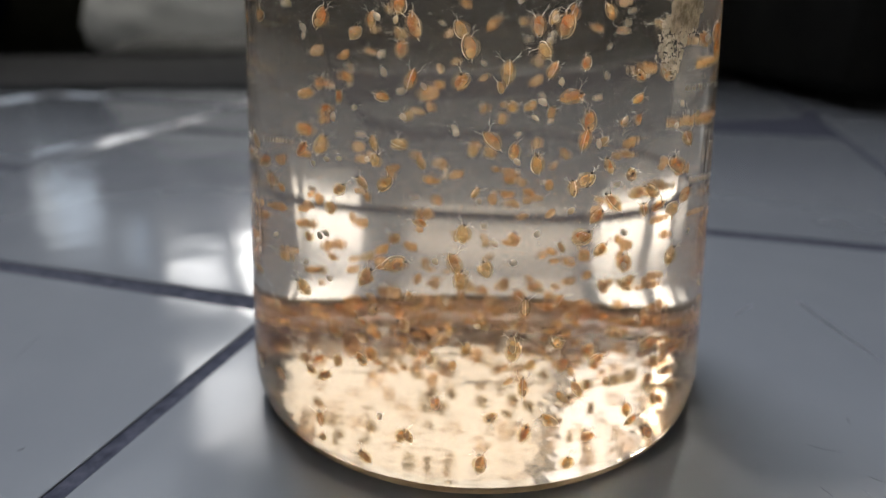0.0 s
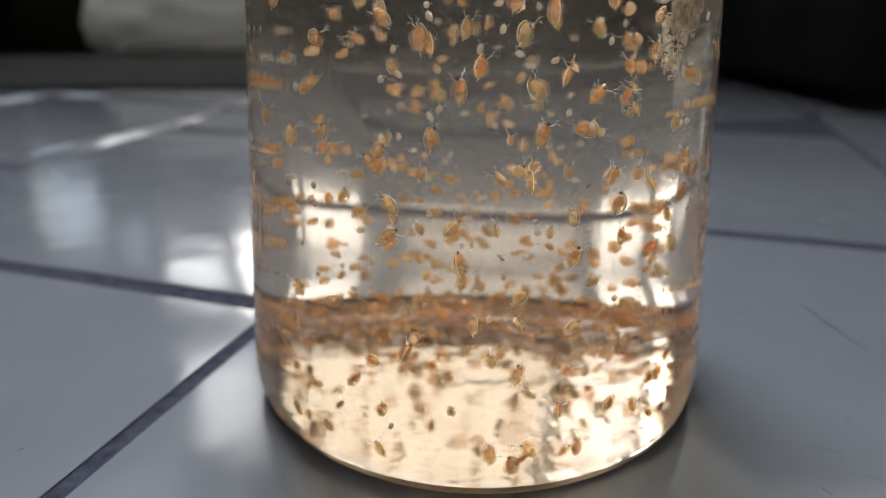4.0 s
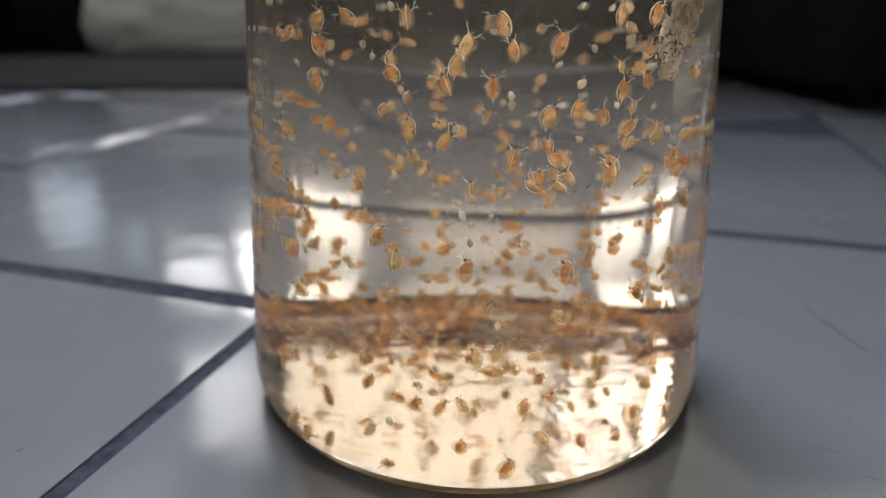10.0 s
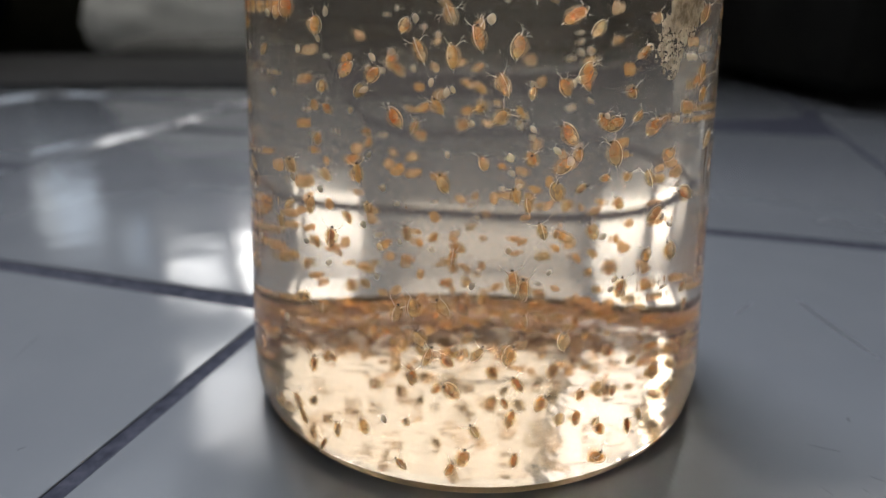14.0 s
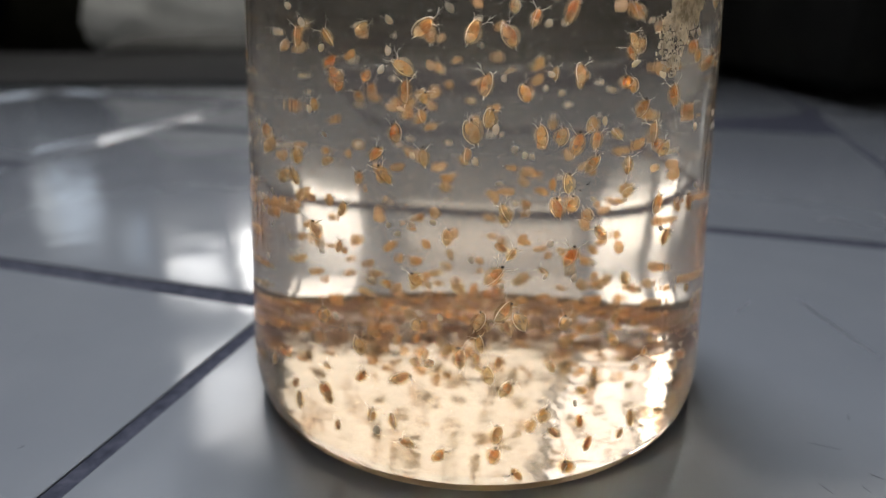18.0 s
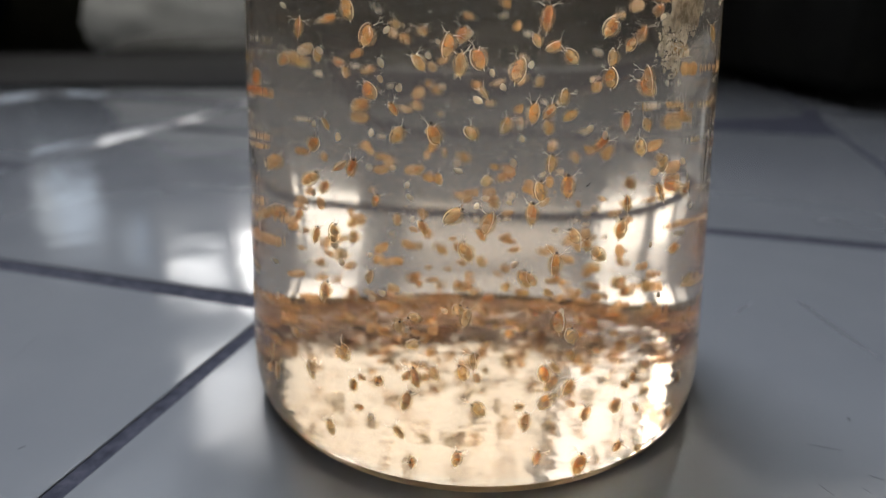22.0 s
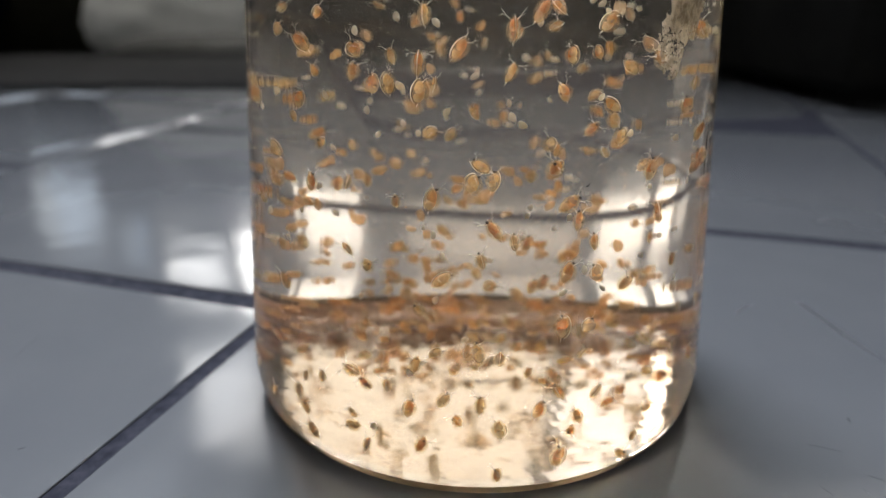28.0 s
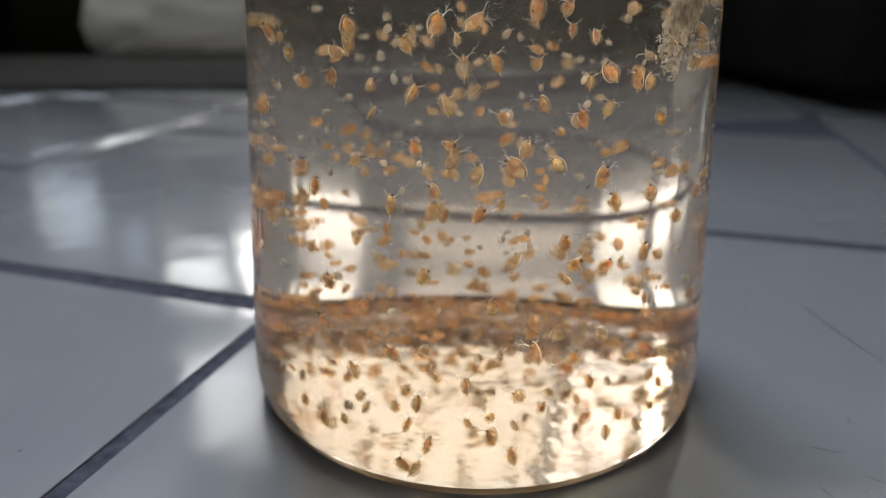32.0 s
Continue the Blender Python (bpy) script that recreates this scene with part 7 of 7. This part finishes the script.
    walk(swimmers[96], swim(96, [(0, 20.4, 105.7, 6.3), (1, 22.8, 106.0, 6.2), (2, 17.1, 106.9, 6.7), (3, 13.9, 105.4, 6.4), (7, 13.7, 100.4, 5.7), (8, 15.2, 106.3, 6.5), (9, 13.0, 106.5, 8.0), (10, 12.7, 106.9, 11.5), (11, 13.1, 106.5, 7.5), (12, 13.9, 103.8, 6.2), (13, 18.4, 101.5, 5.8), (14, 19.7, 98.2, 5.2), (17, 15.3, 94.4, 4.8), (18, 14.9, 95.3, 5.0), (19, 8.6, 98.2, 5.5), (21, 11.5, 102.2, 6.0), (22, -0.3, 107.3, 10.2), (23, 3.8, 104.0, 6.3), (24, -2.3, 107.3, 7.0), (25, 0.2, 107.1, 8.7), (28, 2.9, 107.0, 11.2), (29, 2.0, 106.9, 9.6), (30, -1.3, 104.7, 6.3), (31, -0.9, 107.3, 9.1), (32, -0.7, 107.4, 10.0)]))
    walk(swimmers[97], swim(97, [(0, 20.0, 118.7, 31.7), (1, 18.1, 111.7, 34.5), (3, 17.8, 111.7, 34.8), (7, 18.6, 112.1, 37.1), (8, 20.0, 111.8, 30.9), (10, 12.5, 111.1, 34.9), (11, 9.4, 111.0, 35.9), (13, 9.9, 110.8, 34.1), (14, 18.6, 112.0, 36.0), (17, 18.8, 111.7, 32.4), (18, 16.8, 110.9, 29.0), (19, 19.3, 111.5, 29.6), (20, 21.2, 111.8, 28.4), (22, 17.7, 110.6, 25.2), (28, 14.9, 108.4, 10.0), (29, 13.0, 104.2, 6.3), (30, 8.6, 98.5, 5.5), (31, 9.7, 91.2, 4.4), (32, 12.2, 96.4, 5.2)]))
    walk(swimmers[98], swim(98, [(0, -11.3, 113.3, 45.0), (2, -8.9, 106.7, 44.4), (6, -15.2, 108.7, 34.9), (7, -15.6, 109.0, 35.2), (8, -15.8, 108.6, 30.3), (11, -16.7, 109.3, 31.4), (12, -14.7, 108.4, 34.9), (13, -23.8, 115.6, 33.0), (14, -23.7, 116.3, 39.8), (17, -23.9, 115.2, 29.2), (18, -15.7, 108.9, 33.9), (20, -20.7, 110.6, 17.5), (21, -12.3, 105.8, 22.1), (22, -10.8, 105.9, 29.5), (23, -8.9, 105.5, 33.1), (24, -11.7, 105.2, 19.7), (25, -13.2, 106.6, 25.2), (28, -14.3, 108.1, 34.1), (29, -12.4, 107.2, 34.6), (30, -8.4, 105.6, 35.1), (31, -10.2, 106.0, 32.9), (32, -12.6, 111.3, 35.2)]))
    walk(swimmers[99], swim(99, [(0, -9.5, 102.0, 72.3), (1, -7.6, 101.1, 71.4), (2, -8.7, 101.5, 70.3), (6, -7.3, 101.1, 71.6), (7, -4.9, 100.3, 71.9), (8, -3.0, 99.9, 72.4), (9, -5.4, 100.2, 68.3), (10, -7.0, 100.6, 66.8), (11, -5.2, 100.1, 67.8), (13, -7.3, 101.1, 71.5), (14, -4.9, 100.3, 71.5), (17, -8.9, 101.8, 73.4), (18, -11.0, 102.5, 70.7), (20, -10.8, 101.9, 65.2), (21, -7.2, 100.2, 61.0), (22, -6.8, 99.9, 59.4), (23, -7.9, 100.8, 66.0), (25, -9.7, 102.0, 71.4), (28, -17.6, 106.5, 73.2), (29, -15.9, 105.3, 73.0), (30, -18.5, 106.5, 66.8), (31, -21.8, 109.5, 67.7), (32, -22.7, 110.3, 66.9)]))
    walk(swimmers[100], swim(100, [(0, 15.7, 121.0, 47.7), (1, 12.6, 112.2, 48.6), (2, 12.2, 112.0, 46.7), (3, 15.1, 112.4, 48.1), (6, 11.4, 111.9, 45.8), (7, 8.6, 111.5, 42.4), (8, 3.4, 111.8, 42.9), (10, 3.4, 112.9, 54.0), (11, 5.5, 112.7, 53.5), (12, 6.6, 112.3, 50.4), (13, 8.7, 112.1, 48.8), (14, 7.0, 112.1, 48.6), (17, 6.6, 112.1, 48.7), (18, 4.5, 112.4, 49.7), (19, 1.1, 111.8, 40.5), (20, -3.2, 113.2, 45.4), (21, -9.6, 115.4, 47.4), (22, -14.8, 118.0, 46.7), (24, -11.8, 117.1, 54.6), (25, -10.6, 115.8, 47.2), (28, -13.6, 117.0, 44.1), (29, -11.9, 116.1, 43.9), (30, -12.4, 116.5, 45.3), (31, -10.4, 115.9, 48.3), (32, -10.0, 122.8, 49.4)]))
    walk(swimmers[101], swim(101, [(0, 27.5, 125.8, 69.6), (2, 26.0, 120.3, 66.8), (3, 28.6, 121.6, 67.5), (9, 30.5, 122.9, 68.3), (10, 28.2, 121.7, 70.3), (13, 27.4, 121.5, 73.0), (14, 31.9, 124.1, 71.5), (18, 32.4, 124.4, 69.9), (20, 30.2, 123.0, 72.0), (21, 32.3, 124.3, 69.9), (23, 32.0, 124.3, 72.5), (28, 27.8, 121.6, 72.2), (29, 27.4, 121.4, 71.2), (30, 27.5, 121.3, 70.5), (32, 31.2, 123.1, 65.7)]))
    walk(swimmers[102], swim(102, [(0, 36.2, 120.0, 18.6), (1, 35.4, 112.3, 22.5), (2, 35.2, 112.5, 25.5), (6, 33.3, 111.4, 29.5), (12, 35.5, 112.3, 21.5), (17, 29.5, 108.2, 22.0), (18, 28.4, 107.0, 16.7), (19, 23.9, 106.4, 29.0), (22, 29.1, 108.5, 27.5), (23, 35.0, 112.5, 27.8), (24, 35.2, 112.7, 27.8), (25, 38.6, 116.2, 27.4), (28, 37.7, 115.4, 29.5), (30, 37.5, 115.6, 33.1), (32, 35.1, 113.1, 31.6)]))
    walk(swimmers[103], swim(103, [(0, 37.8, 105.0, 4.6), (1, 33.6, 108.9, 5.7), (2, 27.3, 99.1, 4.9), (3, 20.4, 90.3, 3.9), (6, 24.4, 90.5, 3.7), (8, 21.4, 92.1, 4.2), (10, 21.7, 102.5, 5.8), (11, 26.7, 104.6, 5.7), (12, 28.0, 97.8, 4.6), (13, 20.3, 108.8, 12.3), (14, 26.2, 109.0, 6.4), (17, 26.9, 96.8, 4.6), (18, 23.8, 107.2, 6.3), (19, 20.5, 108.5, 9.1), (20, 18.1, 108.0, 10.0), (21, 15.7, 102.8, 6.0), (22, 13.3, 101.8, 6.0), (23, 13.9, 92.4, 4.5), (24, 10.1, 85.4, 4.1), (25, 10.3, 82.6, 2.6), (28, 8.9, 82.8, 2.8), (29, 16.1, 90.4, 4.1), (30, 22.8, 87.8, 4.1), (31, 19.5, 93.3, 4.5), (32, 30.0, 100.4, 4.9)]))
    walk(swimmers[104], swim(104, [(0, 30.3, 112.5, 26.8), (2, 29.5, 111.7, 23.8), (3, 29.7, 110.6, 13.0), (7, 28.0, 110.2, 17.7), (8, 26.4, 108.7, 10.4), (9, 30.0, 110.1, 6.8), (10, 24.6, 108.8, 18.2), (11, 23.6, 107.4, 9.2), (12, 26.6, 108.2, 6.2), (13, 27.8, 109.5, 11.6), (14, 29.0, 108.0, 6.0), (17, 31.3, 111.2, 9.9), (18, 32.9, 112.1, 8.2), (20, 32.2, 99.0, 4.4), (21, 35.9, 107.0, 5.2), (22, 41.4, 99.3, 4.0), (23, 41.1, 102.3, 3.8), (24, 40.2, 96.9, 3.5), (25, 44.2, 100.5, 3.2), (28, 35.6, 101.9, 4.5), (29, 33.6, 108.2, 5.6), (30, 32.5, 111.6, 6.4), (31, 34.1, 111.3, 6.0), (32, 30.8, 111.0, 10.9)]))
    walk(swimmers[105], swim(105, [(0, -12.5, 107.5, 20.3), (1, -19.3, 110.7, 11.8), (2, -23.8, 112.7, 5.5), (3, -23.6, 113.9, 5.8), (6, -27.9, 111.6, 4.8), (7, -21.4, 112.2, 9.2), (8, -11.1, 106.2, 14.4), (9, -13.3, 106.9, 11.1), (10, -6.5, 103.6, 6.8), (11, -13.7, 105.4, 5.7), (12, -13.6, 98.4, 4.7), (13, -15.4, 93.3, 3.8), (14, -17.9, 94.7, 3.8), (17, -7.6, 101.5, 5.6), (18, -7.8, 96.8, 4.9), (19, -4.2, 98.1, 5.2), (20, -8.4, 94.3, 4.4), (21, -10.2, 93.3, 4.2), (22, -7.0, 93.8, 4.5), (24, -10.2, 94.0, 4.3), (25, -11.9, 87.1, 3.0), (28, -8.4, 104.5, 8.8), (29, -10.3, 104.9, 5.9), (30, -9.9, 102.8, 5.6), (31, -4.7, 103.0, 6.3), (32, -5.4, 96.7, 5.0)]))
    walk(swimmers[106], swim(106, [(0, -15.9, 102.5, 58.0), (1, -6.1, 97.9, 55.8), (2, -10.0, 98.9, 51.1), (10, -5.6, 98.3, 62.6), (11, -14.4, 101.4, 55.4), (18, -7.1, 99.5, 72.0), (19, -1.5, 97.8, 69.5), (20, -3.0, 98.3, 71.7), (21, -5.0, 98.9, 72.0), (22, -5.8, 98.4, 62.7), (28, -5.7, 98.4, 63.1), (29, -16.4, 101.8, 48.2), (32, -16.7, 106.8, 48.4)]))
    walk(swimmers[107], swim(107, [(0, 10.7, 91.5, 37.3), (1, 12.1, 91.6, 37.2), (6, 5.9, 92.1, 44.9), (7, 17.0, 93.4, 49.2), (8, 10.6, 92.2, 44.9), (11, -0.9, 92.8, 45.2), (12, 9.4, 92.5, 50.1), (19, 8.4, 93.1, 58.0), (23, 3.1, 93.6, 61.7), (29, 12.8, 93.4, 57.1), (30, 15.6, 93.9, 59.1), (31, 22.9, 95.7, 57.5), (32, 20.7, 95.3, 61.0)]))
    walk(swimmers[108], swim(108, [(0, 11.0, 96.4, 52.2), (1, 3.8, 97.3, 62.4), (2, 6.3, 97.8, 71.4), (3, 4.6, 97.6, 67.2), (6, 15.9, 98.4, 69.4), (7, 22.2, 99.3, 61.1), (8, 17.9, 98.5, 65.2), (9, 12.6, 97.5, 63.6), (10, 22.1, 98.6, 53.2), (11, 16.3, 97.9, 62.2), (12, 14.5, 96.9, 54.2), (14, 18.9, 97.6, 51.9), (17, 21.0, 96.5, 33.4), (23, 19.8, 95.3, 23.5), (24, 22.7, 97.1, 33.6), (31, 18.4, 95.8, 33.2), (32, 18.0, 102.7, 36.9)]))
    walk(swimmers[109], swim(109, [(0, -10.0, 96.7, 6.2), (6, -6.6, 92.9, 4.3), (10, -8.3, 96.0, 5.9), (25, -11.9, 94.6, 4.3), (32, -14.8, 102.6, 5.3)]))
    walk(swimmers[110], swim(110, [(0, 5.7, 95.9, 24.7), (2, 6.8, 90.7, 28.1), (10, 8.6, 90.6, 27.2), (12, -2.7, 91.7, 27.0), (14, -9.4, 94.7, 38.7), (18, -0.3, 91.3, 27.6), (32, 0.0, 99.9, 26.2)]))


motions()
